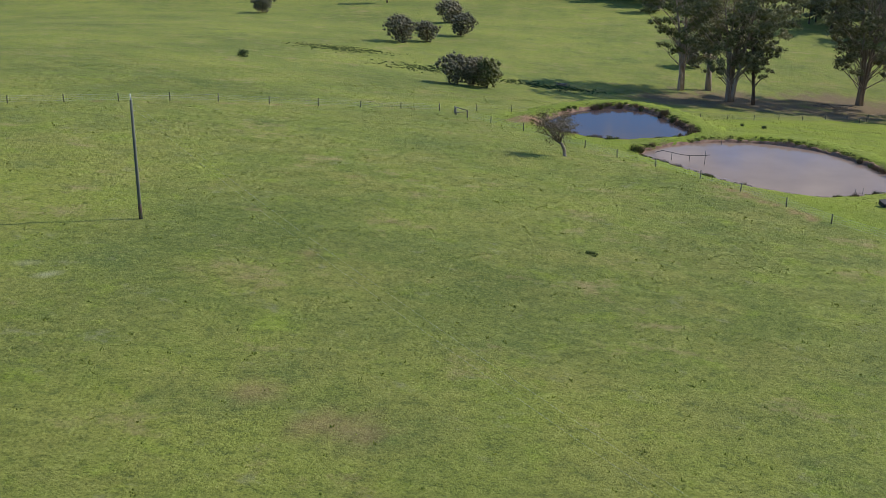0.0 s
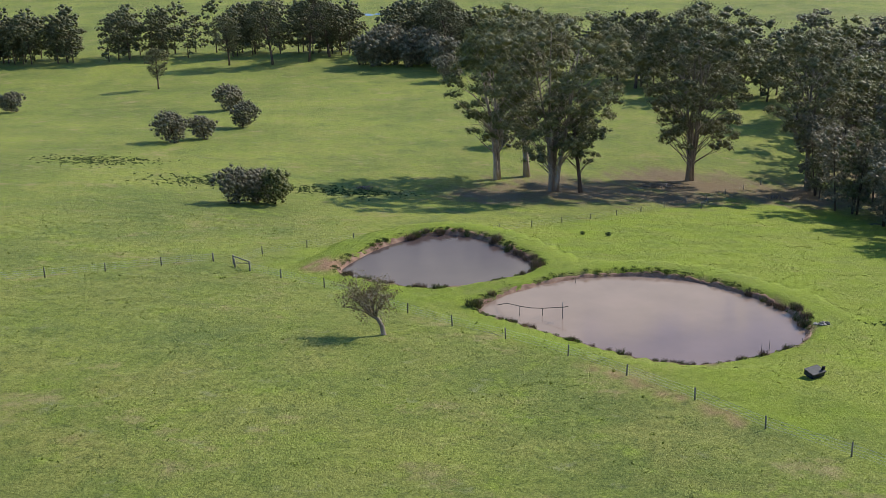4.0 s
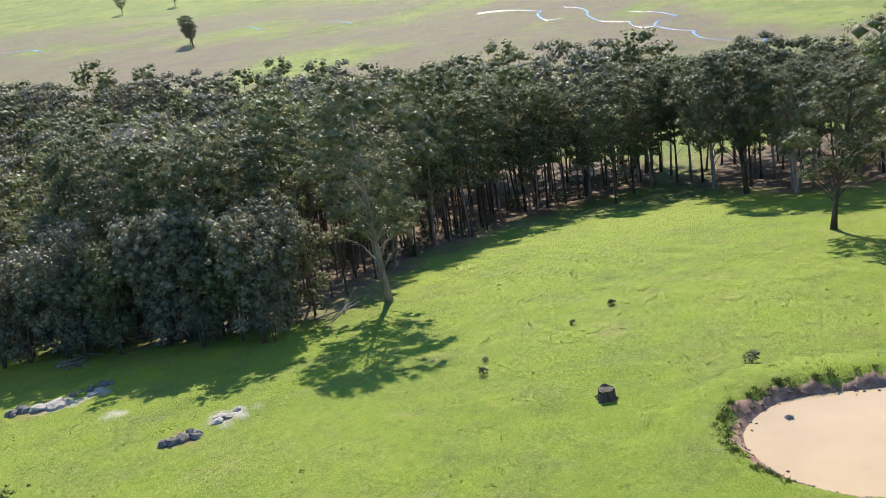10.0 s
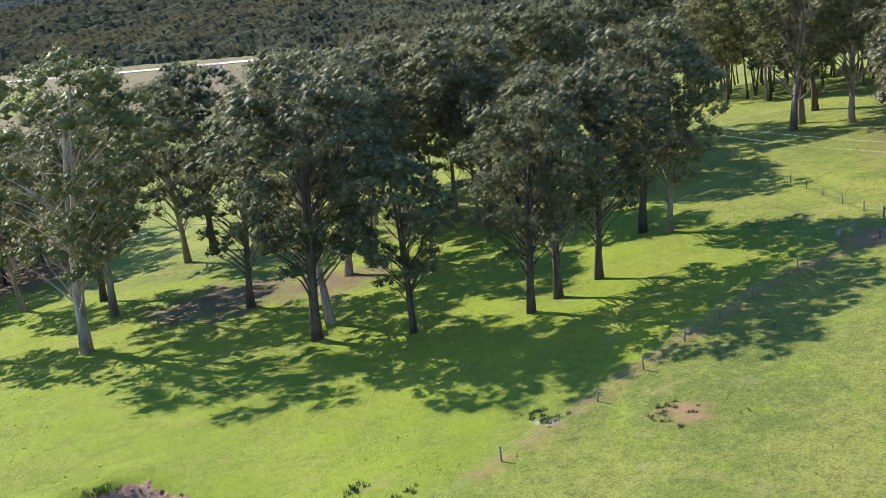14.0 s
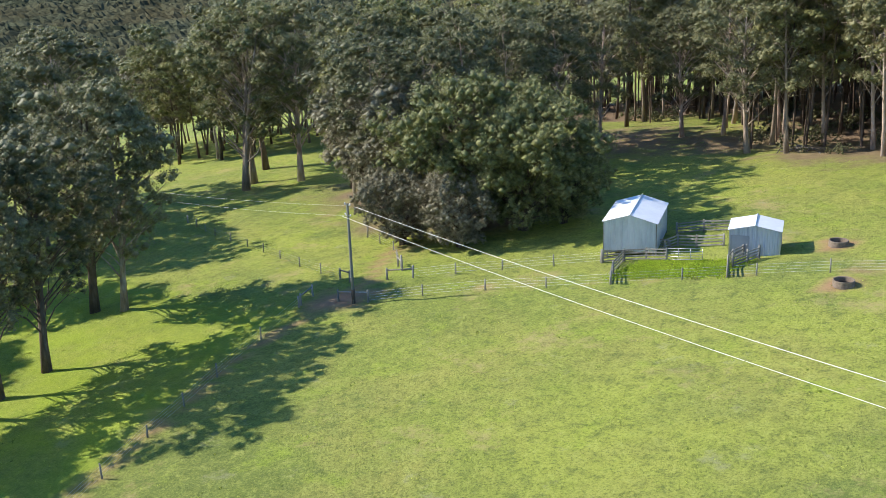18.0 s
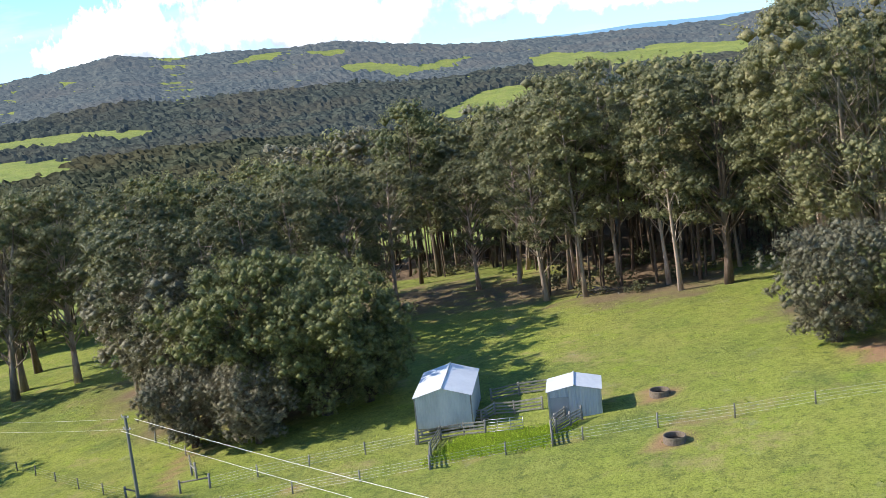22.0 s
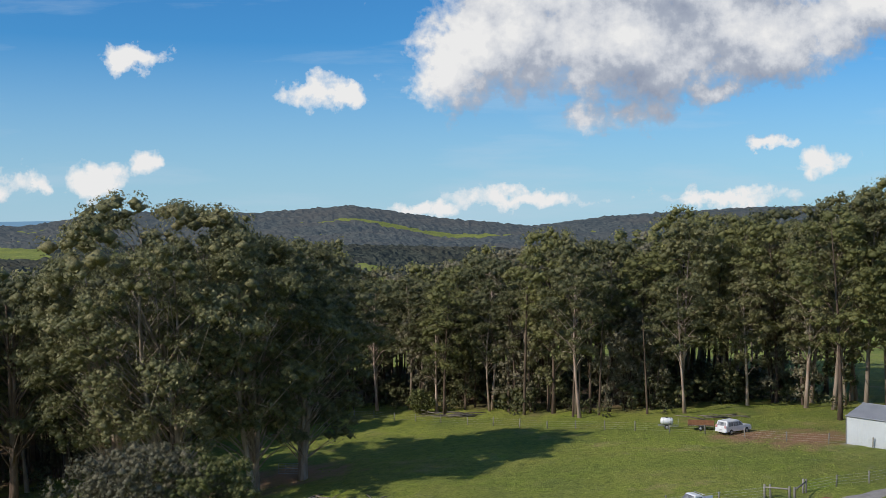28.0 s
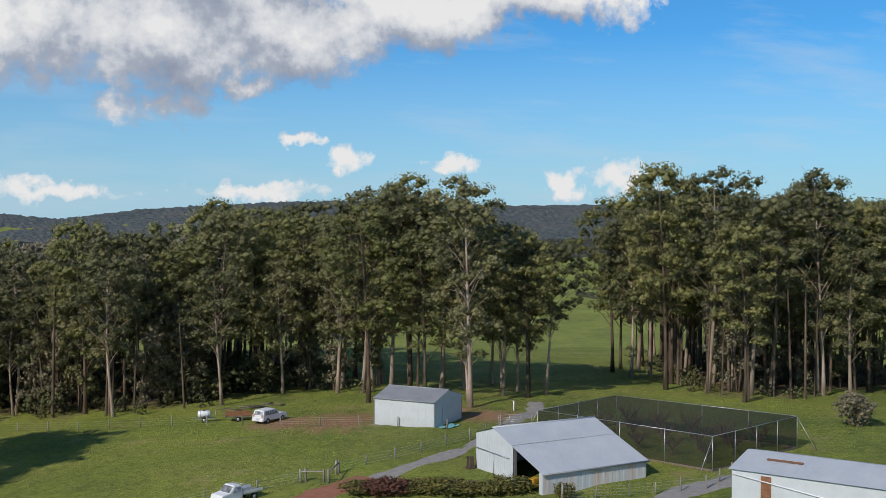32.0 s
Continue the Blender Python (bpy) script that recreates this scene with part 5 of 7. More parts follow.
for k in range(5):
    board("ramp_board", (2.9, -2.4 + 0.02 * k, 0.1 + 0.28 * k), (3.0 + 1.1, -2.4 + 0.02 * k, 0.05 + 0.28 * k), 0.14, 0.05, "post_wood", tall)
small = gable_shed("small_shed", 88.3, -30.6, 15.55, 207.5, 4.85, 3.9, 2.62, 0.5, "small weathered bluish steel shed with a low gable", wall="old_zinc")
bm = bmesh.new()
box(bm, -2.3, -2.04, 0.05, -0.55, -1.99, 2.05, 0.015)
door = part("door", bm, "grey_roof", small, "flat blue-grey steel door")
bar("handle", (-0.75, -2.08, 0.95), (-0.75, -2.08, 1.15), 0.02, "steel", door)
for u in (-2.35, -0.5):
    board("door_frame", (u, -2.06, 1.05), (u + 0.001, -2.06, 1.05), 2.1, 0.07, "post_wood", small)
store = gable_shed("storage_shed", -13.6, -77.5, 24.3, 129.1, 8.5, 7.5, 3.35, 1.05, "new pale grey steel shed with a dark grey roof", wall="cream_wall", roof="grey_roof", ridge_x=True, over=0.1, ribs=0.010)
bm = bmesh.new()
box(bm, 4.27, -1.6, 0.05, 4.31, 1.6, 2.7, 0.01)
part("roller_door", bm, "cream_wall", store)

# machine shed: main span and lean-to
ms_w, ms_l, ms_d, ms_e, ms_a, ms_b, ms_h = 7.07, 5.17, 12.3, 3.97, 4.97, 3.8, 2.1
mach = empty("machine_shed", -8.9, -50.6, 24.15, 95.2, "open-fronted pale steel machine shed with a lean-to roof", "shed")
mtop = lambda u: ms_e + (ms_a - ms_e) * u / (ms_w / 2) if u < ms_w / 2 else ms_a + (ms_b - ms_a) * (u - ms_w / 2) / (ms_w / 2)
sheet("wall", 0, ms_w, lambda u: -0.3, mtop, lambda u, o, h: (u, -o, h), "cream_wall", mach, pitch=0.35, deep=0.02)
sheet("wall", 0, ms_d, lambda u: -0.3, lambda u: ms_e, lambda u, o, h: (-o, u, h), "cream_wall", mach)
ltop = lambda u: mtop(u) if u < ms_w else ms_b + (ms_h - ms_b) * (u - ms_w) / ms_l
sheet("wall", 0, ms_w + ms_l, lambda u: -0.3, ltop, lambda u, o, h: (u, ms_d + o, h), "cream_wall", mach)
# this wall wanders between pink, grey and blue
sheet("wall", 0, ms_d, lambda u: -0.3, lambda u: ms_h, lambda u, o, h: (ms_w + ms_l + o, u, h), "stained_wall", mach, "steel wall with patches of pale pink, grey and blue", pitch=0.8, deep=0.015)
for (u0, h0), (u1, h1) in (((-0.15, ms_e - 0.04), (ms_w / 2, ms_a)), ((ms_w / 2, ms_a), (ms_w, ms_b)), ((ms_w, ms_b - 0.03), (ms_w + ms_l + 0.2, ms_h - 0.07))):
    sheet("roof", -0.2, ms_d + 0.2, lambda u: 0.0, lambda u: 1.0, lambda u, o, h, u0=u0, h0=h0, u1=u1, h1=h1: (u0 + (u1 - u0) * h, u, h0 + (h1 - h0) * h + o + 0.04), "pale_roof", mach, pitch=0.25, deep=0.012)
bar("ridge_cap", (ms_w / 2, -0.2, ms_a + 0.06), (ms_w / 2, ms_d + 0.2, ms_a + 0.06), 0.1, "pale_roof", mach)
bar("gutter", (ms_w + ms_l + 0.25, -0.2, ms_h - 0.08), (ms_w + ms_l + 0.25, ms_d + 0.2, ms_h - 0.08), 0.09, "grey_roof", mach)
bm = bmesh.new()
box(bm, ms_w + ms_l - 0.55, -0.06, -0.3, ms_w + ms_l + 0.02, 0.1, ms_h)
part("front_pier", bm, "cream_wall", mach)
bar("door_rail", (0.2, -0.1, 2.45), (ms_w - 0.6, -0.1, 2.45), 0.05, "steel", mach)
bar("door_edge", (ms_w * 0.5, -0.06, 0), (ms_w * 0.5, -0.06, 2.4), 0.03, "steel", mach)
bm = bmesh.new()
box(bm, 0.1, 0.1, -0.25, ms_w + ms_l - 0.1, ms_d - 0.1, 0.04)
part("floor", bm, "dark_inside", mach)
bm = bmesh.new()
box(bm, ms_w - 0.05, 0.15, 0.04, ms_w + 0.05, 0.4, ms_b - 0.05)
part("post", bm, "steel", mach)

# long pale building by the yard
barn = empty("workshop", -21.5, -25.3, 24.1, 120.3, "long pale workshop with a low grey roof", "building")
sheet("wall", 0, 18, lambda u: -0.5, lambda u: 4.3, lambda u, o, h: (u, -o, h), "cream_wall", barn, pitch=0.6, deep=0.012)
sheet("wall", 0, 9, lambda u: -0.5, lambda u: 4.3 + 0.9 * (1 - abs(u / 4.5 - 1)), lambda u, o, h: (-o, 9 - u, h), "cream_wall", barn, pitch=0.6, deep=0.012)
sheet("wall", 0, 18, lambda u: -0.5, lambda u: 4.3, lambda u, o, h: (18 - u, 9 + o, h), "cream_wall", barn, pitch=0.6, deep=0.012)
sheet("wall", 0, 9, lambda u: -0.5, lambda u: 4.3 + 0.9 * (1 - abs(u / 4.5 - 1)), lambda u, o, h: (18 + o, u, h), "cream_wall", barn, pitch=0.6, deep=0.012)
for s in (0, 1):
    sheet("roof", -0.25, 18.25, lambda u: 0.0, lambda u: 1.0, lambda u, o, h, s=s: (u, (-0.25 + 4.75 * h) if s == 0 else (9.25 - 4.75 * h), 4.3 + 0.95 * h + o), "pale_roof", barn, pitch=0.25, deep=0.010)
bm = bmesh.new()
box(bm, 2.6, -0.06, 1.9, 3.5, -0.03, 4.0)
part("panel", bm, "rust", barn, "rust-brown panel")
# near-black sheet on the wall stands in for the shade of an open door
bm = bmesh.new()
box(bm, 14.0, -0.06, 0, 17, -0.03, 2.6)
part("doorway", bm, "glass_dark", barn)
bar("downpipe", (0.1, -0.12, 3.9), (14, -0.12, 2.1), 0.06, "white_paint", barn)
slab("skylight", (2.2, 2.4, 4.9), (5.4, 2.4, 4.9), (5.4, 2.75, 4.97), (2.2, 2.75, 4.97), 0.03, "rust", barn)


# ---- fences, gates and yards ----
def post_mesh(h, r, sides=7):
    return tube_mesh("post", [(0, 0, -0.4), (0, 0, h), (0, 0, h + 0.03)], [r, r * 0.92, r * 0.5], sides)


THIN, THICK = post_mesh(1.25, 0.08), post_mesh(1.35, 0.12, 8)
for me in (THIN, THICK):
    me.materials.append(M["post_wood"])


def fence(points, gap, label, wires=4, exact=False):
    """Posts every gap metres along points, strained with plain wire."""
    th = empty("fence", points[0][0], points[0][1], hgt(*points[0]), 0, label, "fence", "paddock fences")
    o = Vector((points[0][0], points[0][1], hgt(*points[0])))
    spots = []
    for (x0, y0), (x1, y1) in zip(points, points[1:]):
        n = 1 if exact else max(1, round(math.hypot(x1 - x0, y1 - y0) / gap))
        spots += [(x0 + (x1 - x0) * i / n, y0 + (y1 - y0) * i / n) for i in range(n)]
    spots.append(points[-1])
    fr = random.Random(len(spots))
    line = []
    for i, (x, y) in enumerate(spots):
        end = i in (0, len(spots) - 1)
        ob = new("post", THICK if end else THIN)
        ob.parent = th
        p = Vector((x, y, hgt(x, y))) - o
        ob.matrix_basis = pose(*p, fr.uniform(-3, 3), fr.uniform(-3, 3), fr.uniform(0, 360)) @ Matrix.Diagonal((1, 1, fr.uniform(0.9, 1.1), 1))
        line.append(p)
    for k in range(wires):
        h = 0.25 + 0.85 * k / max(1, wires - 1)
        link("wire", tube_mesh("wire", [p + Vector((0, 0.05, h)) for p in line], [0.008] * len(line), 3, False), "wire", th)
    return th


fence([(4, 195), (8, 190), (13.3, 184.3), (22, 170), (26.2, 164), (31, 158), (36, 151), (40, 144.2), (44, 136.7), (47.3, 129), (99, 48.5), (104, 38), (111, 26), (116.5, 15.5), (125, -0.5)], 7.8, "post and wire fence running past the dams")
fence([(-1, 202), (-8, 199), (-22, 190.5), (-38, 184), (-58, 167), (-78, 152), (-120, 128)], 8, "post and wire fence crossing the open paddock")
fence([(2, 197.5), (6, 208), (13, 214.5), (21, 221), (48, 232), (70, 248), (92, 265), (131, 299)], 9.5, "post and wire fence climbing beside the big gums")
fence([(118.3, -4.6), (113.5, -8), (107.9, -11.6), (102, -14.3), (96, -17), (90, -20.3), (84, -23.6), (78, -26.2), (72, -28.6), (60, -34.2), (43, -44), (24, -52), (8, -55)], 5.8, "post and netting fence in front of the stock yards")
fence([(128.4, -9), (132.9, -9.7), (144.5, -12.2), (155.4, -14.7), (167, -17), (181, -21)], 5.5, "old post and wire fence along the lane")
fence([(119.4, -12.1), (115.3, -14.7), (110.8, -17.3), (106, -20.2), (101.5, -22.5)], 5, "post and netting fence joining the shed yards")
fence([(124, -14.5), (131, -19.5), (140, -23)], 4, "short fence beside the peppermint trees")
fence([(58, -138), (44, -123), (36, -114), (25, -104), (14, -96), (6, -90), (-2, -82), (-10, -75.5), (-14.5, -70.5)], 5.2, "wire fence along the foot of the upper wood")
fence([(4.5, -56), (-3, -58.5), (-14, -63), (-21, -69)], 4.1, "wire fence beside the driveway")
fence([(-11, -36.5), (-17, -34.5), (-25, -33.5), (-30, -36)], 3.2, "low wire fence beside the machine shed")


def strainer(a, b, label="weathered timber strainer posts with a top rail", rails=(1.1,), brace=False):
    th = empty("strainer", a[0], a[1], hgt(*a), 0, label, "fence", "strainers and gates")
    o = Vector((a[0], a[1], hgt(*a)))
    q = Vector((b[0], b[1], hgt(*b))) - o
    for p in (Vector((0, 0, 0)), q):
        ob = new("post", THICK)
        ob.parent = th
        ob.location = p
    for h in rails:
        bar("rail", (0, 0, h), q + Vector((0, 0, h)), 0.08, "post_wood", th)
    if brace:
        bar("brace", (0, 0, 0.15), q + Vector((0, 0, 1.0)), 0.06, "post_wood", th)
    return th


for a, b in (((125.6, -1.2), (126.9, -3.8)), ((121.7, -3.3), (118.3, -4.6)), ((128.4, -9.0), (125.9, -8.4)), ((122.3, -10.8), (119.4, -12.1)), ((124.8, -14.7), (123.1, -13.8)),
             ((6.3, -53), (4.2, -56)), ((8.6, -55), (6.6, -53.6)), ((46, -43.7), (41.5, -44.8)), ((104, 270), (100, 264))):
    strainer(a, b)
strainer((1.8, 200.4), (4.0, 195.6), "timber gateway with a top rail between two strainer posts", (1.2,), True)


def tube_gate(a, b, h=1.15, name="gate", label="galvanised tube farm gate"):
    th = empty(name, a[0], a[1], hgt(*a) + 0.15, 0, label, "gate", "strainers and gates")
    o = Vector((a[0], a[1], hgt(*a)))
    q = Vector((b[0], b[1], hgt(*b))) - o
    for k in range(5):
        bar("rail", (0, 0, h * k / 4), q + Vector((0, 0, h * k / 4)), 0.025, "steel", th)
    for s in (0.0, 0.33, 0.67, 1.0):
        bar("stile", q * s, q * s + Vector((0, 0, h)), 0.025, "steel", th)
    return th


tube_gate((95.2, -25.2), (91.6, -26.2))
tube_gate((60.6, -87), (57.6, -85), 1.3, "cattle_panel", "steel cattle panel beside bare ground")
tube_gate((-21, -69.5), (-24.5, -67.5))


def yard(points, rails, label, h=1.25):
    th = empty("yard_fence", points[0][0], points[0][1], hgt(*points[0]), 0, label, "fence", "timber stock yards")
    o = Vector((points[0][0], points[0][1], hgt(*points[0])))
    P = [Vector((x, y, hgt(x, y))) - o for x, y in points]
    for p in P:
        ob = new("post", THICK)
        ob.parent = th
        ob.location = p
    for p, q in zip(P, P[1:]):
        for k in range(rails):
            z = 0.22 + (h - 0.25) * k / max(1, rails - 1)
            board("rail", p + Vector((0, 0.09, z)), q + Vector((0, 0.09, z)), 0.15, 0.04, "post_wood", th)
    return th


yard([(101.2, -22.4), (99.6, -24), (97.4, -24.8), (95.2, -25.2)], 4, "weathered timber yard rails under the tall shed")
yard([(99.6, -24), (98, -20), (96, -17)], 4, "weathered timber rails leading to the paddock fence")
yard([(97.4, -28), (97.1, -30), (95, -30.3), (92.2, -31)], 4, "weathered timber yard rails between the sheds")
yard([(100, -34), (97.5, -35.5), (93, -37)], 4, "timber rails behind the stock yards")
yard([(86.3, -22.3), (87.8, -24.8), (88.4, -26.6), (88.2, -28.2)], 4, "timber loading race curving to the small shed")
yard([(87.4, -25), (86.9, -26.8), (86.5, -28.3)], 4, "timber loading race curving to the small shed", 1.1)


# ---- poles and lines ----
def power_pole(x, y, h, label, line=True):
    th = empty("power_pole", x, y, hgt(x, y), 0, label, "power pole", "power poles")
    link("pole", tube_mesh("pole", [(0, 0, -0.6), (0, 0, h * 0.2), (0, 0, h)], [0.19, 0.17, 0.13], 10), "pole_wood", th)
    bar("sleeve", (0, 0, 0.0), (0, 0, 1.6), 0.2, "dark_bark", th, "dark treated foot")
    if not line:
        link("cap", tube_mesh("cap", [(-0.02, 0.05, h - 0.1), (-0.05, 0.07, h + 0.55)], [0.07, 0.05], 7), "white_paint", th)
        bar("bolt", (-0.16, 0, h - 0.9), (0.3, 0, h - 1.05), 0.03, "steel", th)
        return None
    for z in (h - 0.12, h - 1.25):
        board("bracket", (-0.45, 0, z), (0.45, 0, z), 0.1, 0.08, "steel", th)
        for u in (-0.42, 0.42):
            link("insulator", tube_mesh("insulator", [(u, 0, z + 0.05), (u, 0, z + 0.12), (u, 0, z + 0.2)], [0.05, 0.07, 0.04], 8), "white_paint", th)
    return Vector((x, y, hgt(x, y) + h))


power_pole(-30.2, 105.5, 12.1, "weathered timber pole with a faint line standing alone in the paddock", False)
P2 = power_pole(119.5, -3.6, 10.9, "grey timber power pole beside the lane gates")
P3 = power_pole(16, 21.2, 10.6, "timber power pole on the slope")
P4 = power_pole(190, -8, 10.5, "timber power pole among the gums")


def span(a, b, sag, r, mat="cable"):
    pts = []
    for i in range(17):
        k = i / 16
        pts.append(a.lerp(b, k) - Vector((0, 0, sag * 4 * k * (1 - k))))
    ob = link("power_line", tube_mesh("power_line", pts, [r] * 17, 4), mat)
    return tagged(ob, "bare pale overhead power line between timber poles", "power line", "power lines")


span(P2 + Vector((-0.68, -0.43, -0.32)), Vector((16, 22.7, 29.0)), 0.8, 0.017)
span(P2 + Vector((0.92, 0, -1.5)), Vector((16, 19.7, 26.0)), 0.8, 0.017)
lone = Vector((-30.2, 105.5, hgt(-30.2, 105.5) + 12.0))
for side in (-0.3, 0.3):
    span(lone + Vector((side, 0, -0.2)), Vector((16 + side * 2, 21.2, 28.6)), 1.0, 0.0025, "wire")
span(P2 + Vector((-0.3, 0.4, -0.1)), P4 + Vector((0, 0.4, -0.1)), 0.7, 0.008)
span(P2 + Vector((-0.3, -0.6, -1.4)), P4 + Vector((0, -0.6, -1.4)), 0.8, 0.008)


# ---- troughs, stones, stumps and timber ----
def trough(x, y, r=0.95, h=0.62):
    th = empty("trough", x, y, hgt(x, y) - 0.05, 0, "round concrete stock trough on worn earth", "trough", "troughs")
    vs, fs, n = [], [], 24
    prof = [(r, 0), (r, h), (r - 0.04, h + 0.03), (r - 0.12, h), (r - 0.13, 0.12)]
    for u, v in prof:
        for k in range(n):
            vs.append((u * math.cos(k * 2 * math.pi / n), u * math.sin(k * 2 * math.pi / n), v))
    for i in range(len(prof) - 1):
        for k in range(n):
            fs.append((i * n + k, i * n + (k + 1) % n, (i + 1) * n + (k + 1) % n, (i + 1) * n + k))
    link("ring", mesh_of("ring", vs, fs), "concrete", th)
    link("water", mesh_of("water", [((r - 0.13) * math.cos(k * 2 * math.pi / n), (r - 0.13) * math.sin(k * 2 * math.pi / n), h - 0.42) for k in range(n)], [tuple(range(n))]), "trough_water", th)


trough(75.2, -23.2), trough(81.4, -34.4)


def rock_mesh(seed, flat=0.7):
    bm = bmesh.new()
    bmesh.ops.create_icosphere(bm, subdivisions=2, radius=1.0)
    for v in bm.verts:
        k = 1 + 0.45 * noise.noise(v.co * 1.3 + Vector((seed * 3.1, 0, 0))) + 0.18 * noise.noise(v.co * 3.5 + Vector((0, seed * 2.7, 0)))
        v.co = Vector((v.co.x * k, v.co.y * k * 0.85, v.co.z * k * flat))
    me = bpy.data.meshes.new("rock")
    bm.to_mesh(me)
    bm.free()
    return me


ROCKS = [rock_mesh(i) for i in range(5)]
PALE = [rock_mesh(i + 20, 0.35) for i in range(3)]
for me in ROCKS:
    me.materials.append(M["rock"])
for me in PALE:
    me.materials.append(M["pale_rock"])


def stones(name, x, y, n, reach, lo, hi, label, meshes=ROCKS, along=(1, 0.45), turn=0.0):
    rr_ = random.Random(int(x * 7 + y * 3))
    th = empty(name, x, y, hgt(x, y), turn, label, "rocks")
    c, s = math.cos(radians(turn)), math.sin(radians(turn))
    for i in range(n):
        u, v = rr_.gauss(0, 0.5) * reach * along[0], rr_.gauss(0, 0.5) * reach * along[1]
        size = rr_.uniform(lo, hi)
        z = hgt(x + u * c - v * s, y + u * s + v * c) - hgt(x, y)
        ob = new("rock", meshes[i % len(meshes)])
        ob.parent = th
        ob.matrix_basis = pose(u, v, z + size * 0.2, rr_.uniform(-15, 15), rr_.uniform(-15, 15), rr_.uniform(0, 360)) @ Matrix.Diagonal((size, size, size, 1))


stones("rock_pile", 92.4, 148, 26, 2.1, 0.28, 0.75, "heap of dark broken rocks beside pale bare earth", turn=-30)
stones("rock_pile", 99.5, 180.5, 16, 2.2, 0.3, 0.8, "dark rocks half sunk in the grass slope", turn=-30)
stones("rock_pile", 108, 176, 14, 3.2, 0.3, 0.7, "scattered dark rocks near the wood's edge", turn=-40)
stones("rock_slab", 98.5, 147.2, 5, 2.0, 0.5, 1.1, "pale flat limestone showing through the turf", PALE)
stones("rock_slab", 101, 177, 7, 2.4, 0.6, 1.3, "pale flat limestone showing through the turf", PALE, turn=-40)
stones("rock_slab", 106, 173.5, 5, 1.6, 0.4, 0.8, "pale flat limestone showing through the turf", PALE)
stones("spillway_rocks", 68.8, 158, 14, 1.0, 0.18, 0.4, "pale rocks lining the dam's spillway", PALE + ROCKS[:2])
for x, y, s in ((104.7, 89.6, 0.42), (110.2, 80.5, 0.5)):
    ob = tagged(new("rock", ROCKS[1]), "rounded brown rock standing in clay water", "rock")
    ob.matrix_basis = pose(x, y, 4.3, 0, 0, x) @ Matrix.Diagonal((s, s * 0.8, s, 1))
rs_ = random.Random(5)
M["shore_rock"] = material("shore_rock", [(0.10, 0.065, 0.048), (0.20, 0.140, 0.105), (0.33, 0.26, 0.20)], 2.5, 0.95, per_object=0.35)
SHORE_ROCKS = []
for k in range(5):
    SHORE_ROCKS.append(ROCKS[k].copy())
    SHORE_ROCKS[k].materials.clear()
    SHORE_ROCKS[k].materials.append(M["shore_rock"])
th = empty("shore_stones", 103, 82, 4.3, 0, "broken stones on the muddy shore of the clay dam", "stones")
for i in range(280):
    p = SHORES[2][rs_.randrange(len(SHORES[2]))]
    c = SHORES[2].mean(0)
    q = c + (p - c) * (1 + rs_.uniform(0.03, 0.17)) + np.array([rs_.uniform(-0.5, 0.5), rs_.uniform(-0.5, 0.5)])
    s = 0.07 + 0.13 * rs_.random() ** 2
    ob = new("stone", SHORE_ROCKS[i % 5])
    ob.parent = th
    ob.matrix_basis = pose(q[0] - 103, q[1] - 82, max(hgt(*q), 4.2) + 0.05 - 4.3 + s * 0.2, 0, 0, rs_.uniform(0, 360)) @ Matrix.Diagonal((s, s, s, 1))


def stump(x, y, r, h, label):
    th = empty("tree_stump", x, y, hgt(x, y), 0, label, "stump")
    vs, fs, n = [], [], 16
    rr_ = random.Random(int(x))
    wob = [1 + 0.18 * rr_.uniform(-1, 1) for _ in range(n)]
    jag = [0.12 * rr_.uniform(-1, 1) for _ in range(n)]
    prof = [(1.35, -0.2), (1.08, 0.2), (0.95, 0.7), (0.92, 1.0)]
    for i, (u, v) in enumerate(prof):
        for k in range(n):
            a = k * 2 * math.pi / n
            vs.append((r * u * wob[k] * math.cos(a), r * u * wob[k] * math.sin(a), h * (v + (jag[k] if i == 3 else 0))))
    for i in range(3):
        for k in range(n):
            fs.append((i * n + k, i * n + (k + 1) % n, (i + 1) * n + (k + 1) % n, (i + 1) * n + k))
    fs.append(tuple(3 * n + k for k in range(n)))
    link("bark", mesh_of("bark", vs, fs), "dark_bark", th)
    link("cut_face", mesh_of("cut_face", [(v[0] * 0.8, v[1] * 0.8, v[2] - 0.02) for v in vs[3 * n:]], [tuple(range(n))]), "dark_bark", th)
    for k in range(6):
        a = k * 1.05 + rr_.random()
        link("root", tube_mesh("root", [(r * math.cos(a), r * math.sin(a), 0.2 * h), (1.6 * r * math.cos(a), 1.6 * r * math.sin(a), -0.05)], [0.16 * r, 0.06 * r], 6), "dark_bark", th)


stump(107.6, 107.2, 0.85, 1.15, "old burnt tree stump standing in bright grass")
stump(-8.2, -50.6, 0.4, 1.2, "old brown tree stump beside the machine shed")


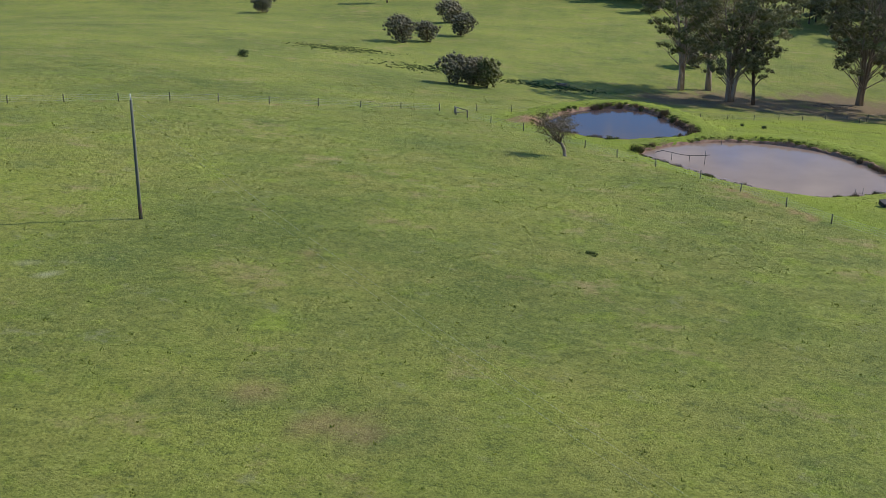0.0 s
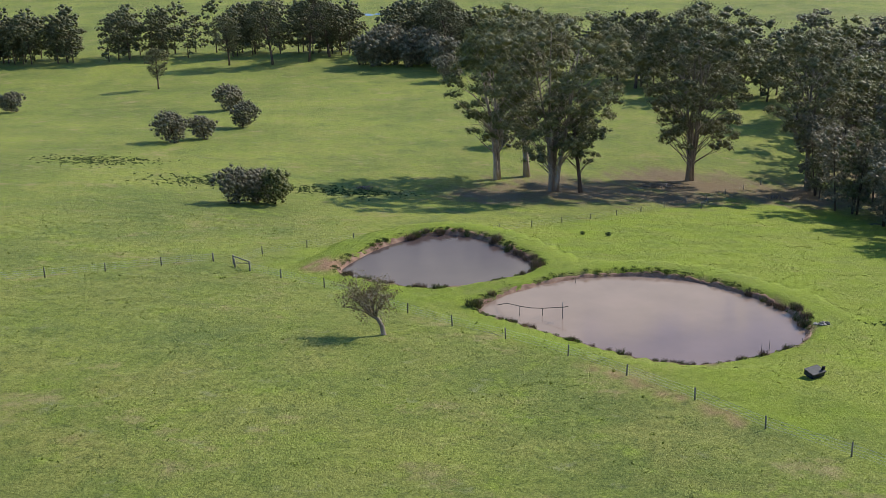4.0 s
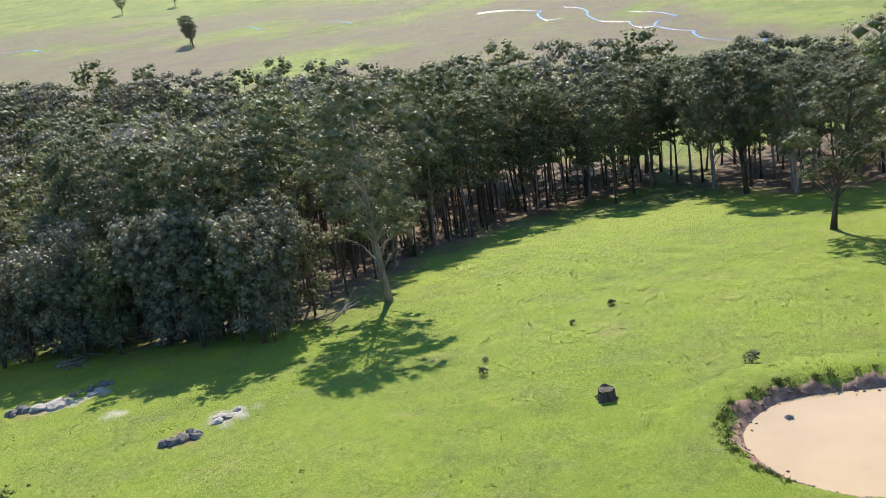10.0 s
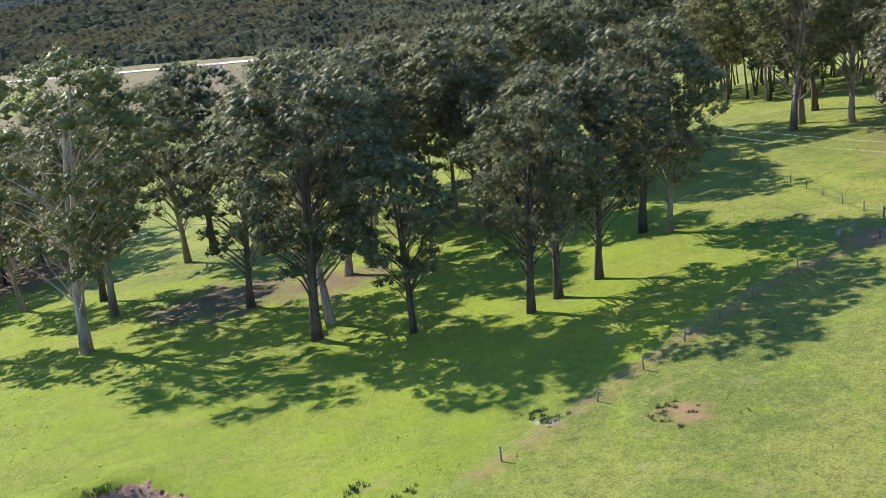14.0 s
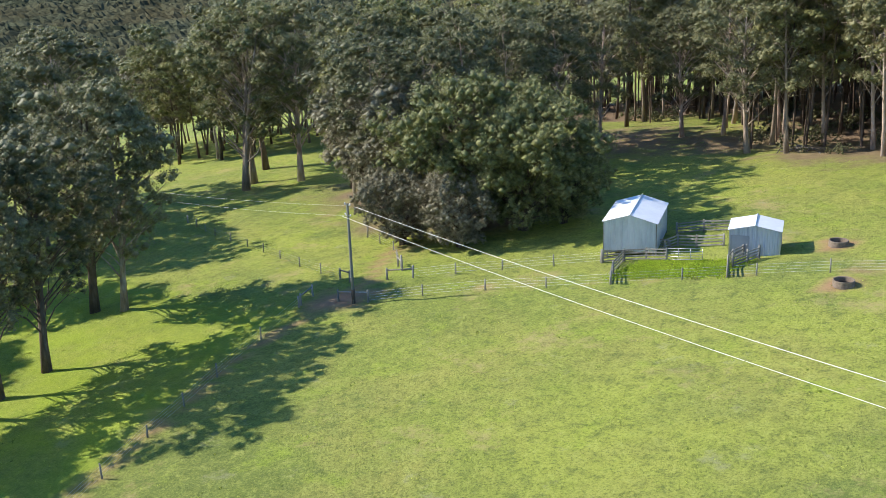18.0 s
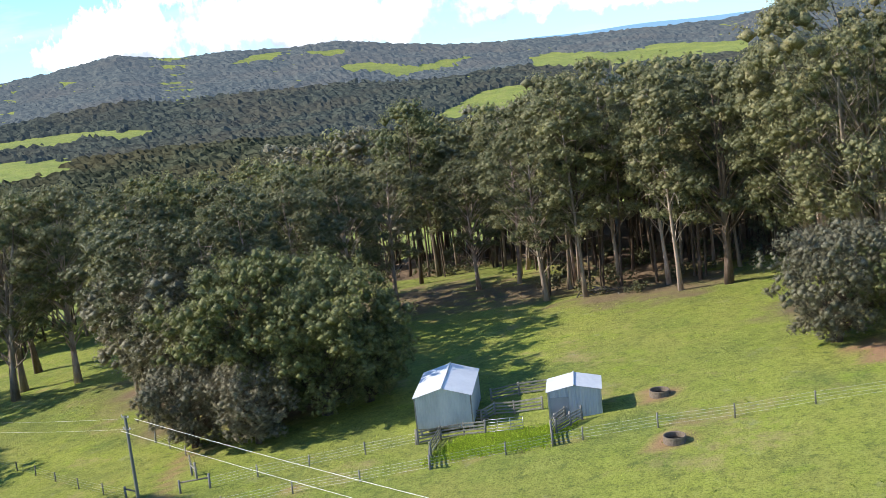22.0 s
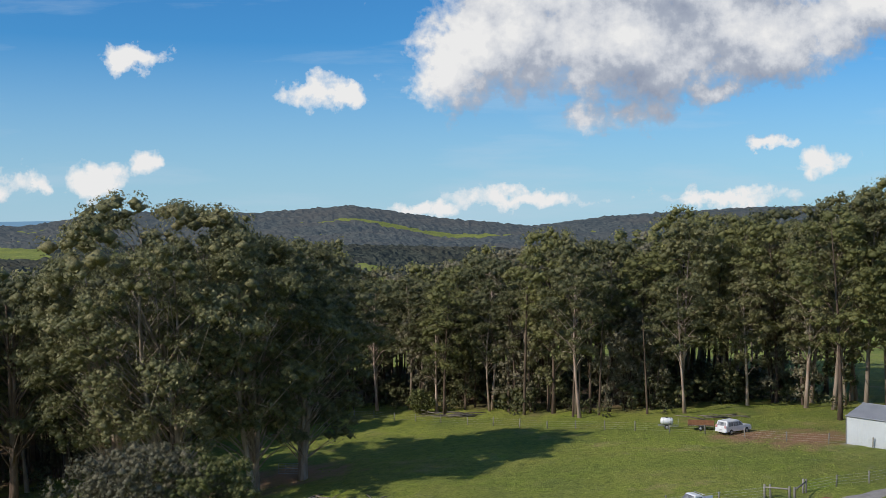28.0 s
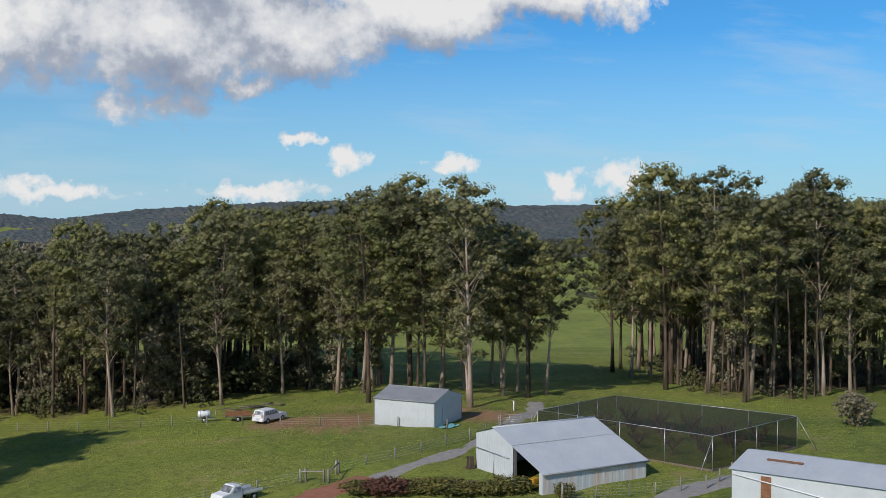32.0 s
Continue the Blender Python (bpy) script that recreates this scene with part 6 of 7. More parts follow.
def brush(x, y, n, reach, length, label, turn=None, name="brush_pile", high=0.8):
    rr_ = random.Random(int(x * 5 + y))
    th = empty(name, x, y, hgt(x, y), 0, label, "branches")
    for i in range(n):
        u, v = rr_.gauss(0, 0.5) * reach, rr_.gauss(0, 0.5) * reach * 0.6
        a = rr_.uniform(0, 6.28) if turn is None else radians(turn) + rr_.gauss(0, 0.3)
        L = length * rr_.uniform(0.4, 1.1)
        z = hgt(x + u, y + v) - hgt(x, y) + rr_.uniform(0.1, high) * max(0, 1 - math.hypot(u, v) / reach)
        d = Vector((math.cos(a), math.sin(a), rr_.uniform(-0.1, 0.3))) * L / 2
        m = Vector((u, v, max(0.12, z)))
        r = rr_.uniform(0.05, 0.14)
        link("branch", tube_mesh("branch", [m - d, m + Vector((rr_.uniform(-0.2, 0.2), rr_.uniform(-0.2, 0.2), 0.1)), m + d], [r, r * 0.8, r * 0.35], 5), "dead_wood", th)


brush(104, 296, 30, 4.5, 4.5, "heap of dead branches under a big gum")
brush(30.5, 292, 16, 2.2, 3.2, "dead fallen branches in rough grass")
brush(112, -83, 30, 3.0, 3.8, "heap of dark dead timber at the wood's edge")
brush(54, -67, 46, 5.5, 3.6, "long heap of dead timber and rubble in tree shade")
brush(47, -64, 26, 4.0, 2.6, "long heap of dead timber and rubble in tree shade")
brush(60, -57, 14, 1.8, 2.2, "small heap of dry branches beside the grey tree")
brush(37, -124, 16, 3.6, 7.0, "pale fallen logs at the foot of the upper wood", 10, "fallen_logs", 0.6)
brush(126, 280, 18, 3.0, 5.0, "fallen timber at the lower wood's edge", 60, "fallen_logs")
brush(0, -103, 12, 3.5, 5.0, "cut timber lying along the wood's edge", 15, "fallen_logs", 0.5)
brush(139, 158, 10, 3.0, 8.0, "fallen branch under the tall white gum", 10, "fallen_logs", 0.5)
for x, y, n in ((240, 120, 16), (176, 70, 8), (118, 190, 22), (124, 215, 18), (130, 240, 16)):
    brush(x, y, n, 4.0, 4.0, "dead branches strewn under the trees")

# dark tub, pond rail and stakes
tub = empty("tub", 59, 142, hgt(59, 142) + 0.1, 20, "black plastic tub lying in the grass by the dam", "tub")
bm = bmesh.new()
box(bm, -0.9, -0.6, 0, 0.9, 0.6, 0.6, 0.08, pose(0, 0, 0, 12, 0, 0))
part("shell", bm, "black_tub", tub)
bm = bmesh.new()
box(bm, -0.95, -0.66, 0.56, 0.95, 0.66, 0.64, 0.02, pose(0, 0, 0, 12, 0, 0))
part("rim", bm, "black_tub", tub)
bm = bmesh.new()
box(bm, 0.6, -0.4, 0.6, 0.95, -0.2, 1.05, 0.03, pose(0, 0, 0, 12, 0, 0))
part("lug", bm, "rubber", tub)
rail = empty("pump_pipe", 34, 174.4, 1.5, 0, "old suction pipe on thin stakes over the dam", "pipe")
line = [(0, 0, 0.25), (0.8, -1.6, 1.0), (1.9, -3.6, 1.25), (3.2, -4.0, 1.05), (4.6, -4.2, 0.95), (6.7, -5.7, 1.45), (7.3, -6.0, 1.6)]
link("pipe", tube_mesh("pipe", line, [0.045] * 7, 6), "rubber", rail)
for x, y, h in ((1.9, -3.6, 1.3), (4.6, -4.2, 1.0), (6.7, -5.7, 2.1)):
    bar("stake", (x, y, -0.9), (x, y, h), 0.045, "dead_wood", rail)
for x, y, z, h in ((58.9, 153.2, 1.5, 1.2), (60.4, 154.3, 1.5, 1.0), (64.5, 154.6, 1.5, 0.8), (99.4, 80.45, 4.3, 1.7), (96.3, 76.9, 4.3, 0.9), (46, 180.6, 1.5, 0.8)):
    ob = tagged(link("stake", tube_mesh("stake", [(x, y, z - 0.9), (x + 0.05, y, z + h)], [0.045, 0.035], 6), "dead_wood"), "thin timber stake standing in the dam water", "stake", "stakes in the dams")


# muddy margins of the dams
M["mud"] = material("mud", [(0.13, 0.070, 0.045), (0.26, 0.150, 0.098), (0.42, 0.270, 0.180)], 0.8, 0.85, bump=0.05, bump_scale=3.0)
for ring, (level, _), wide, rough_edge in zip(SHORES, PONDS, (0.55, 0.6, 1.75), (0.45, 0.5, 0.4)):
    c, n = ring.mean(0), 240
    at = np.linspace(0, len(ring), n, endpoint=False)
    P = np.stack([np.interp(at, np.arange(len(ring) + 1), np.append(ring[:, k], ring[0, k])) for k in (0, 1)], -1)
    out = np.roll(P, -1, 0) - np.roll(P, 1, 0)
    out = np.stack([out[:, 1], -out[:, 0]], -1) / np.linalg.norm(out, axis=1, keepdims=True)
    out *= np.sign(((P - c) * out).sum(1, keepdims=True))
    W = wide * (1 + rough_edge * waves(P[:, 0], P[:, 1], 6, 77) + 0.25 * waves(P[:, 0], P[:, 1], 1.6, 78))
    vs, fs, rows = [], [], (-0.9, -0.2, 0.3, 0.7, 1.0, 1.12)
    for i in range(n):
        for j, k in enumerate(rows):
            q = P[i] + out[i] * (k if k < 0 else max(0.1, W[i]) * k)
            vs.append((q[0], q[1], hgt(*q) + (0.07 if j < 5 else -0.12)))
    m = len(rows)
    for i in range(n):
        for j in range(m - 1):
            a, b = i * m + j, (i + 1) % n * m + j
            fs.append((a, b, b + 1, a + 1))
    tagged(link("mud_bank", mesh_of("mud_bank", vs, fs, True), "mud"), "brown muddy margin round the dam's waterline", "bank", kind="structure")


# ---- reeds, tufts and weeds ----
def blades(seed, n, r, h, w, lean=0.5):
    rs = np.random.RandomState(seed)
    a, q = rs.rand(n) * 6.28, np.sqrt(rs.rand(n)) * r
    b = np.c_[q * np.cos(a), q * np.sin(a), np.full(n, -0.05)]
    t = b + np.c_[rs.normal(size=n) * lean * h * 0.4 + b[:, 0] * 0.5, rs.normal(size=n) * lean * h * 0.4 + b[:, 1] * 0.5, h * (0.6 + 0.5 * rs.rand(n))]
    ang = rs.rand(n) * 6.28
    s = np.c_[np.cos(ang), np.sin(ang), np.zeros(n)] * w
    V = np.stack([b - s, b + s, t], 1).reshape(-1, 3)
    return V, np.arange(3 * n).reshape(n, 3)


REEDS = [leaf_mesh("reed", *blades(80 + i, 150, 0.62, 1.25, 0.035)) for i in range(3)]
for i, me in enumerate(REEDS):
    me.materials.append(M["reed" if i < 2 else "green_reed"])
rng = random.Random(21)


def reed_bank(pond, lo, hi, n, out, size, label):
    """Reed clumps along a stretch of a shore."""
    ring = SHORES[pond]
    c = ring.mean(0)
    for i in range(n):
        p = ring[int((lo + (hi - lo) * rng.random()) * len(ring)) % len(ring)]
        q = p + (p - c) / np.linalg.norm(p - c) * (out + rng.uniform(-0.3, 0.5)) + np.array([rng.uniform(-0.4, 0.4), rng.uniform(-0.4, 0.4)])
        ob = tagged(new("reed_clump", REEDS[rng.randrange(3)]), label, "reeds", "reeds round the dams")
        s = size * rng.uniform(0.7, 1.25)
        ob.matrix_basis = pose(q[0], q[1], max(hgt(*q), PONDS[pond][0]) - 0.05, 0, 0, rng.uniform(0, 360)) @ Matrix.Diagonal((s, s, s, 1))


reed_bank(0, 0.62, 0.98, 34, 0.1, 0.55, "brown reed clump at the dam's edge")
reed_bank(0, 0.40, 0.56, 12, 0.1, 0.8, "brown reed clump at the dam's edge")
reed_bank(0, 0.0, 0.08, 5, 0.4, 0.8, "brown reed clump at the dam's edge")
reed_bank(1, 0.30, 0.66, 26, 0.2, 0.75, "tall dark reed clump at the dam's edge")
reed_bank(1, 0.20, 0.27, 9, 0.1, 0.9, "tall dark reed clump at the dam's edge")
reed_bank(1, 0.78, 0.98, 12, 0.4, 0.6, "brown reed clump at the dam's edge")


def scatter(name, n, pick, seed, blade_n, r, h, w, mat, label, category, size=(0.6, 1.4)):
    """Many small tufts as one object."""
    rs = np.random.RandomState(seed)
    x, y = pick(rs, n)
    z = height(x, y)
    kinds = [blades(seed + k, blade_n, r, h, w, 0.9) for k in range(4)]
    V = np.empty((len(x), blade_n * 3, 3))
    s = rs.uniform(*size, len(x))
    a = rs.rand(len(x)) * 6.28
    for k in range(4):
        sel = np.arange(len(x)) % 4 == k
        v = kinds[k][0]
        c, d = np.cos(a[sel])[:, None], np.sin(a[sel])[:, None]
        V[sel] = np.stack([v[None, :, 0] * c - v[None, :, 1] * d, v[None, :, 0] * d + v[None, :, 1] * c, np.repeat(v[None, :, 2], sel.sum(), 0)], -1) * s[sel][:, None, None]
    V += np.stack([x, y, z], -1)[:, None, :]
    me = leaf_mesh(name, V.reshape(-1, 3), np.arange(V.shape[0] * V.shape[1]).reshape(-1, 3))
    return tagged(link(name, me, mat), label, category, kind="stuff")


def in_paddock(rs, n):
    x, y = rs.uniform(-75, 175, n), rs.uniform(-95, 250, n)
    keep = (waves(x, y, 25, 71) + 0.6 * waves(x, y, 6, 72) + rs.normal(size=n) * 0.5) > 0.0
    for ring, lim in ((SHORES[0], 0.3), (SHORES[1], 0.3), (SHORES[2], 3.5)):
        keep &= from_shore(x, y, ring) > lim
    for ring in (NE_WOOD, S_WOOD, W_WOOD):
        keep &= from_shore(x, y, np.array(ring, float)) > 0
    for bx, by, br in ((101.9, -29.1, 6), (88.3, -30.6, 4), (-15, -45, 10), (-13.6, -77.5, 7), (-27, -22, 12)):
        keep &= np.hypot(x - bx, y - by) > br
    return x[keep], y[keep]


def round_dams(rs, n):
    X, Y = [], []
    for k in range(3):
        ring = SHORES[k]
        c = ring.mean(0)
        p = ring[rs.randint(len(ring), size=n // 3)]
        d = (p - c) / np.linalg.norm(p - c, axis=1, keepdims=True)
        q = p + d * (rs.rand(n // 3, 1) ** 2 * (0.9 if k < 2 else 0.8) + (0.5 if k < 2 else 2.1)) + rs.normal(size=(n // 3, 2)) * 0.2
        q = q[(waves(q[:, 0], q[:, 1], 9, 83) + 0.5 * waves(q[:, 0], q[:, 1], 3, 84) + 0.55 * d[:len(q), 1]) > 0.15]
        X.append(q[:, 0]), Y.append(q[:, 1])
    return np.concatenate(X), np.concatenate(Y)


scatter("grass_tufts", 60000, in_paddock, 90, 5, 0.2, 0.15, 0.05, "tuft", "uneven tufts of grazed green grass", "grass")
scatter("bank_tussocks", 2600, round_dams, 95, 16, 0.26, 0.17, 0.045, "bank_grass", "dark green tussocks along the dam banks", "grass")


def weeds_at(rs, n):
    spots = [(97.5, 35, 2.6), (104.5, 42.5, 2.4), (14.8, 106.5, 0.9), (30, 285, 9), (18, 290, 8), (78, 159, 2.2), (102, 60, 1.2), (99, 56, 1.0), (-5, 300, 12), (-30, 330, 12)]
    wgt = np.array([q[2] ** 1.6 for q in spots])
    sp = np.array(spots)[rs.choice(len(spots), size=n, p=wgt / wgt.sum())]
    return sp[:, 0] + rs.normal(size=n) * sp[:, 2] * 0.55, sp[:, 1] + rs.normal(size=n) * sp[:, 2] * 0.4


scatter("weed_patches", 1300, weeds_at, 99, 22, 0.2, 0.3, 0.04, "weed", "dark green weed patches in the pasture", "weeds")



def yard_grass(rs, n):
    u, v = rs.rand(n), rs.rand(n)
    return 97.5 - 10.5 * u + rs.normal(size=n) * 0.4, -18.5 - 4.2 * u - 5.5 * v + rs.normal(size=n) * 0.4


scatter("lush_grass", 2600, yard_grass, 97, 10, 0.3, 0.22, 0.05, "lush", "long bright grass inside the stock yard", "grass")

# saplings and small bushes in the grass
BUSHY = [gum(75 + i, (1.6, 2.0)[i], 0.7, 0.08, 10, 36, 0.13, 0.42, 0.05, stems=2, leaf=("weed", "dark_leaf")[i], bark="dark_bark", name="small_bush", label="small dark bush in open grass", flat=0.9, sides=4, category="shrub") for i in range(2)]
for x, y, s in ((119, 96, 1.0), (113, 123, 0.7), (117.5, 125, 0.5), (65, 136, 0.6), (66, 226, 0.6), (131, 120, 0.5), (140, 118, 0.6), (-50, 276, 1.6), (62, 228, 0.5)):
    plant(BUSHY[int(x) % 2], x, y, x * 7 % 360, s, 0.65, "small bushes", sink=0.05)
HEDGE = [gum(78 + i, 1.9, 1.5, 0.08, 26, 80, 0.11, 0.55, 0.06, stems=3, leaf=("flower_leaf", "red_leaf", "flower_leaf")[i], bark="dark_bark", name="hedge_shrub", label=("clipped yellow-flowered garden hedge shrub", "clipped dark red garden hedge shrub", "clipped yellow-flowered garden hedge shrub")[i], flat=0.9, sides=4, category="hedge") for i in range(3)]
for i in range(9):
    u = i / 8
    plant(HEDGE[1 if i in (1, 2) else 0], 5.0 - 12.5 * u, -47.5 + 7.0 * u, i * 77, 0.95 + 0.12 * (i % 3), 0.58, "hedge by the driveway", sink=0.05)
plant(HEDGE[2], -11.5, -37.2, 40, 0.6, 1.0, "hedge by the driveway")
# leaning fruit tree by the dams
def leaning_tree():
    """An old fruit tree whose trunk bends over and carries its thin crown to one side."""
    rs = np.random.RandomState(88)
    th = empty("fruit_tree", label="leaning half-bare fruit tree casting a dark shadow", category="tree")
    vs, fs, tips = [], [], []
    tube(vs, fs, [(0.25, 0, -0.3), (0, 0, 0.1), (-0.12, 0, 1.0), (-0.5, 0.05, 1.65), (-1.2, 0.1, 2.0)], [0.42, 0.27, 0.22, 0.20, 0.16], 8)
    for k in range(13):
        a, up = k * 2.4, 0.35 + 0.65 * rs.rand()
        root = np.array([-0.6 - 0.7 * rs.rand(), 0.08, 1.75 + 0.25 * rs.rand()])
        reach = 2.1 * (0.6 + 0.5 * rs.rand())
        end = np.array([-1.7 + reach * math.cos(a), reach * math.sin(a), 2.2 + 2.6 * up])
        midp = (root + end) / 2 + rs.normal(size=3) * 0.2 + np.array([0, 0, 0.25])
        tube(vs, fs, [root, midp, end], [0.10, 0.065, 0.03], 5)
        for j in range(9):
            p = midp + (end - midp) * (j / 8)
            q = p + rs.normal(size=3) * np.array([0.5, 0.5, 0.35]) + np.array([0, 0, 0.2])
            r = q + (q - p) * 0.6 + rs.normal(size=3) * 0.18
            tube(vs, fs, [p, q, r], [0.03, 0.02, 0.008], 3, False)
            tips += [tuple(q), tuple(r)]
    link("trunk", mesh_of("trunk", vs, fs, True), "bark", th)
    q, f = leaves(rs, tips, [0.45] * len(tips), 0.9, 26, 0.085, 0.1)
    link("crown", leaf_mesh("crown", q, f), "pale_leaf", th)
    return th


apple = leaning_tree()
plant(apple, 17.9, 160.9, -23, 1.18, 1.0)


# orchard under net
def fruit(seed):
    th = empty("bare_fruit_tree", label="bare reddish winter fruit tree under netting", category="tree")
    rs = np.random.RandomState(seed)
    vs, fs = [], []
    tube(vs, fs, [(0, 0, -0.2), (0, 0, 0.7)], [0.1, 0.08], 6)
    for k in range(9):
        a = k * 0.7 + rs.rand()
        e = np.array([math.cos(a) * 1.1, math.sin(a) * 1.1, 1.6 + rs.rand() * 0.5])
        tube(vs, fs, [(0, 0, 0.6), e * np.array([0.5, 0.5, 0.7]), e], [0.06, 0.045, 0.02], 4)
        for j in range(9):
            p = e * (0.5 + 0.5 * rs.rand())
            q = p + np.array([rs.normal() * 0.35, rs.normal() * 0.35, 0.35 + 0.4 * rs.rand()])
            tube(vs, fs, [p, q], [0.018, 0.008], 3, False)
    link("branches", mesh_of("branches", vs, fs), "twig", th)
    return th


FRUIT = [fruit(1), fruit(2)]
for i in range(15):
    u, v = 0.2 + 0.3 * (i % 3), 0.12 + 0.19 * (i // 3)
    plant(FRUIT[i % 2], -29.3 - 15.1 * u + 8.8 * v, -38.2 - 4.9 * u - 20.4 * v, i * 61, 1.0 + 0.1 * (i % 3), 1.0, "orchard trees", sink=0.0)
cage = empty("orchard_cage", -29.3, -38.2, hgt(-29.3, -38.2), 0, "dark bird netting over a frame of tall steel posts", "netting")
co_ = Vector((-29.3, -38.2, hgt(-29.3, -38.2)))
corners = [(-29.3, -38.2), (-44.4, -43.1), (-33.5, -62.5), (-20.5, -58.6)]
tops = []
for i, (a, b) in enumerate(zip(corners, corners[1:] + corners[:1])):
    row = []
    for k in range(5):
        x, y = a[0] + (b[0] - a[0]) * k / 4, a[1] + (b[1] - a[1]) * k / 4
        f = Vector((x, y, hgt(x, y))) - co_
        row.append(f)
        if k < 4:
            bar("post", f - Vector((0, 0, 0.3)), f + Vector((0, 0, 3.6)), 0.045, "steel", cage)
    bar("top_cable", row[0] + Vector((0, 0, 3.6)), row[-1] + Vector((0, 0, 3.6)), 0.035, "steel", cage)
    out = Vector((a[0] - b[0], a[1] - b[1], 0)).normalized() * 2.2
    bar("stay", row[0] + Vector((0, 0, 3.5)), row[0] + out, 0.035, "steel", cage)
    vs = [tuple(p + Vector((0, 0, h))) for p in row for h in (0.1, 3.58)]
    link("net", mesh_of("net", vs, [(2 * k, 2 * k + 2, 2 * k + 3, 2 * k + 1) for k in range(4)]), "net", cage)
    board("kerb", row[0] + Vector((0, 0, 0.12)), row[-1] + Vector((0, 0, 0.12)), 0.22, 0.05, "concrete", cage)
    tops.append(row[0] + Vector((0, 0, 3.58)))
vs = []
for i in range(7):
    for j in range(7):
        u, v = i / 6, j / 6
        p = tops[0].lerp(tops[1], u).lerp(tops[3].lerp(tops[2], u), v)
        vs.append((p.x, p.y, p.z - 0.35 * math.sin(math.pi * u * 3) ** 2 * math.sin(math.pi * v * 3) ** 2))
link("roof_net", mesh_of("roof_net", vs, [(i * 7 + j, i * 7 + j + 1, i * 7 + j + 8, i * 7 + j + 7) for i in range(6) for j in range(6)], True), "net", cage)


# ---- vehicles and machines ----
def wheel(parent, x, y, r=0.36, w=0.24):
    vs, fs = [], []
    tube(vs, fs, [(x, y - w / 2, r), (x, y - w / 2 + 0.04, r), (x, y + w / 2 - 0.04, r), (x, y + w / 2, r)], [r * 0.86, r, r, r * 0.86], 18)
    ob = link("wheel", mesh_of("wheel", vs, fs), "rubber", parent)
    s = 1 if y > 0 else -1
    link("rim", tube_mesh("rim", [(x, y + s * (w / 2 - 0.03), r), (x, y + s * (w / 2 + 0.012), r)], [r * 0.6, r * 0.52], 14), "steel", ob)


def shell(profile, half, taper):
    """A car body from a side outline: (x, z) pairs round it; half its width, narrower above by taper."""
    n = len(profile)
    vs, fs = [], []
    zt = max(z for _, z in profile)
    for s in (-1, 1):
        for x, z in profile:
            vs.append((x, s * (half - taper * max(0, (z - 0.95) / (zt - 0.95)) if z > 0.95 else s * half * s), z))
    for k in range(n):
        fs.append((k, (k + 1) % n, n + (k + 1) % n, n + k))
    fs.append(tuple(range(n))[::-1])
    fs.append(tuple(range(n, 2 * n)))
    me = mesh_of("body", vs, fs)
    bm = bmesh.new()
    bm.from_mesh(me)
    bmesh.ops.recalc_face_normals(bm, faces=bm.faces)
    bmesh.ops.bevel(bm, geom=[e for e in bm.edges], offset=0.05, segments=2, affect="EDGES")
    return bm


suv = empty("car", 2.3, -90.2, hgt(2.3, -90.2), 214, "white four-wheel-drive wagon parked at the fence", "car")
part("body", shell([(-2.35, 0.45), (-2.4, 0.95), (-2.28, 1.1), (-2.05, 1.78), (0.15, 1.82), (0.95, 1.2), (2.15, 1.08), (2.38, 0.85), (2.38, 0.42)], 0.96, 0.16), "white_paint", suv, smooth=False)
for s in (-1, 1):
    for x0, x1, t0, t1 in ((-1.95, -1.1, -1.85, -1.1), (-1.02, -0.1, -1.02, -0.1), (-0.02, 0.72, -0.02, 0.2)):
        y0, y1 = s * 0.965, s * 0.845
        slab("side_window", (x0, y0, 1.16), (x1, y0, 1.16), (t1, y1, 1.66), (t0, y1, 1.66), 0.012 * s, "glass_dark", suv)
    for x in (-1.45, 1.45):
        wheel(suv, x, s * 0.86, 0.39)
    slab("mirror", (0.62, s * 1.0, 1.15), (0.72, s * 1.0, 1.15), (0.72, s * 1.18, 1.32), (0.62, s * 1.18, 1.32), 0.06, "white_paint", suv)
    bm = bmesh.new()
    box(bm, -2.43, s * 0.74 - 0.14, 0.95, -2.33, s * 0.74 + 0.14, 1.3, 0.02)
    part("tail_lamp", bm, "red_lamp", suv)
    bm = bmesh.new()
    box(bm, 2.26, s * 0.7 - 0.2, 0.78, 2.42, s * 0.7 + 0.2, 0.98, 0.02)
    part("headlamp", bm, "glass_dark", suv)
slab("windscreen", (0.98, -0.78, 1.2), (0.98, 0.78, 1.2), (0.3, 0.7, 1.72), (0.3, -0.7, 1.72), 0.03, "glass_dark", suv)
slab("rear_window", (-2.27, 0.72, 1.2), (-2.27, -0.72, 1.2), (-2.1, -0.66, 1.66), (-2.1, 0.66, 1.66), 0.02, "glass_dark", suv)
bm = bmesh.new()
box(bm, -2.5, -0.9, 0.4, -2.32, 0.9, 0.62, 0.04)
part("rear_bumper", bm, "white_paint", suv)
bm = bmesh.new()
box(bm, -2.52, -0.24, 0.66, -2.42, 0.24, 0.78, 0.01)
part("plate", bm, "cream_wall", suv)

trailer = empty("trailer", 5.6, -94, hgt(5.6, -94), 165, "flat timber-sided farm trailer beside the car", "trailer")
bm = bmesh.new()
box(bm, -1.7, -0.9, 0.62, 1.7, 0.9, 0.74)
part("deck", bm, "dead_wood", trailer)
for s in (-1, 1):
    board("side_board", (-1.7, s * 0.9, 0.95), (1.7, s * 0.9, 0.95), 0.36, 0.04, "rust", trailer)
    wheel(trailer, 0, s * 0.98, 0.32, 0.2)
board("head_board", (1.7, -0.9, 1.1), (1.7, 0.9, 1.1), 0.8, 0.04, "rust", trailer)
bar("drawbar", (1.7, 0, 0.6), (3.0, 0, 0.45), 0.05, "steel", trailer)

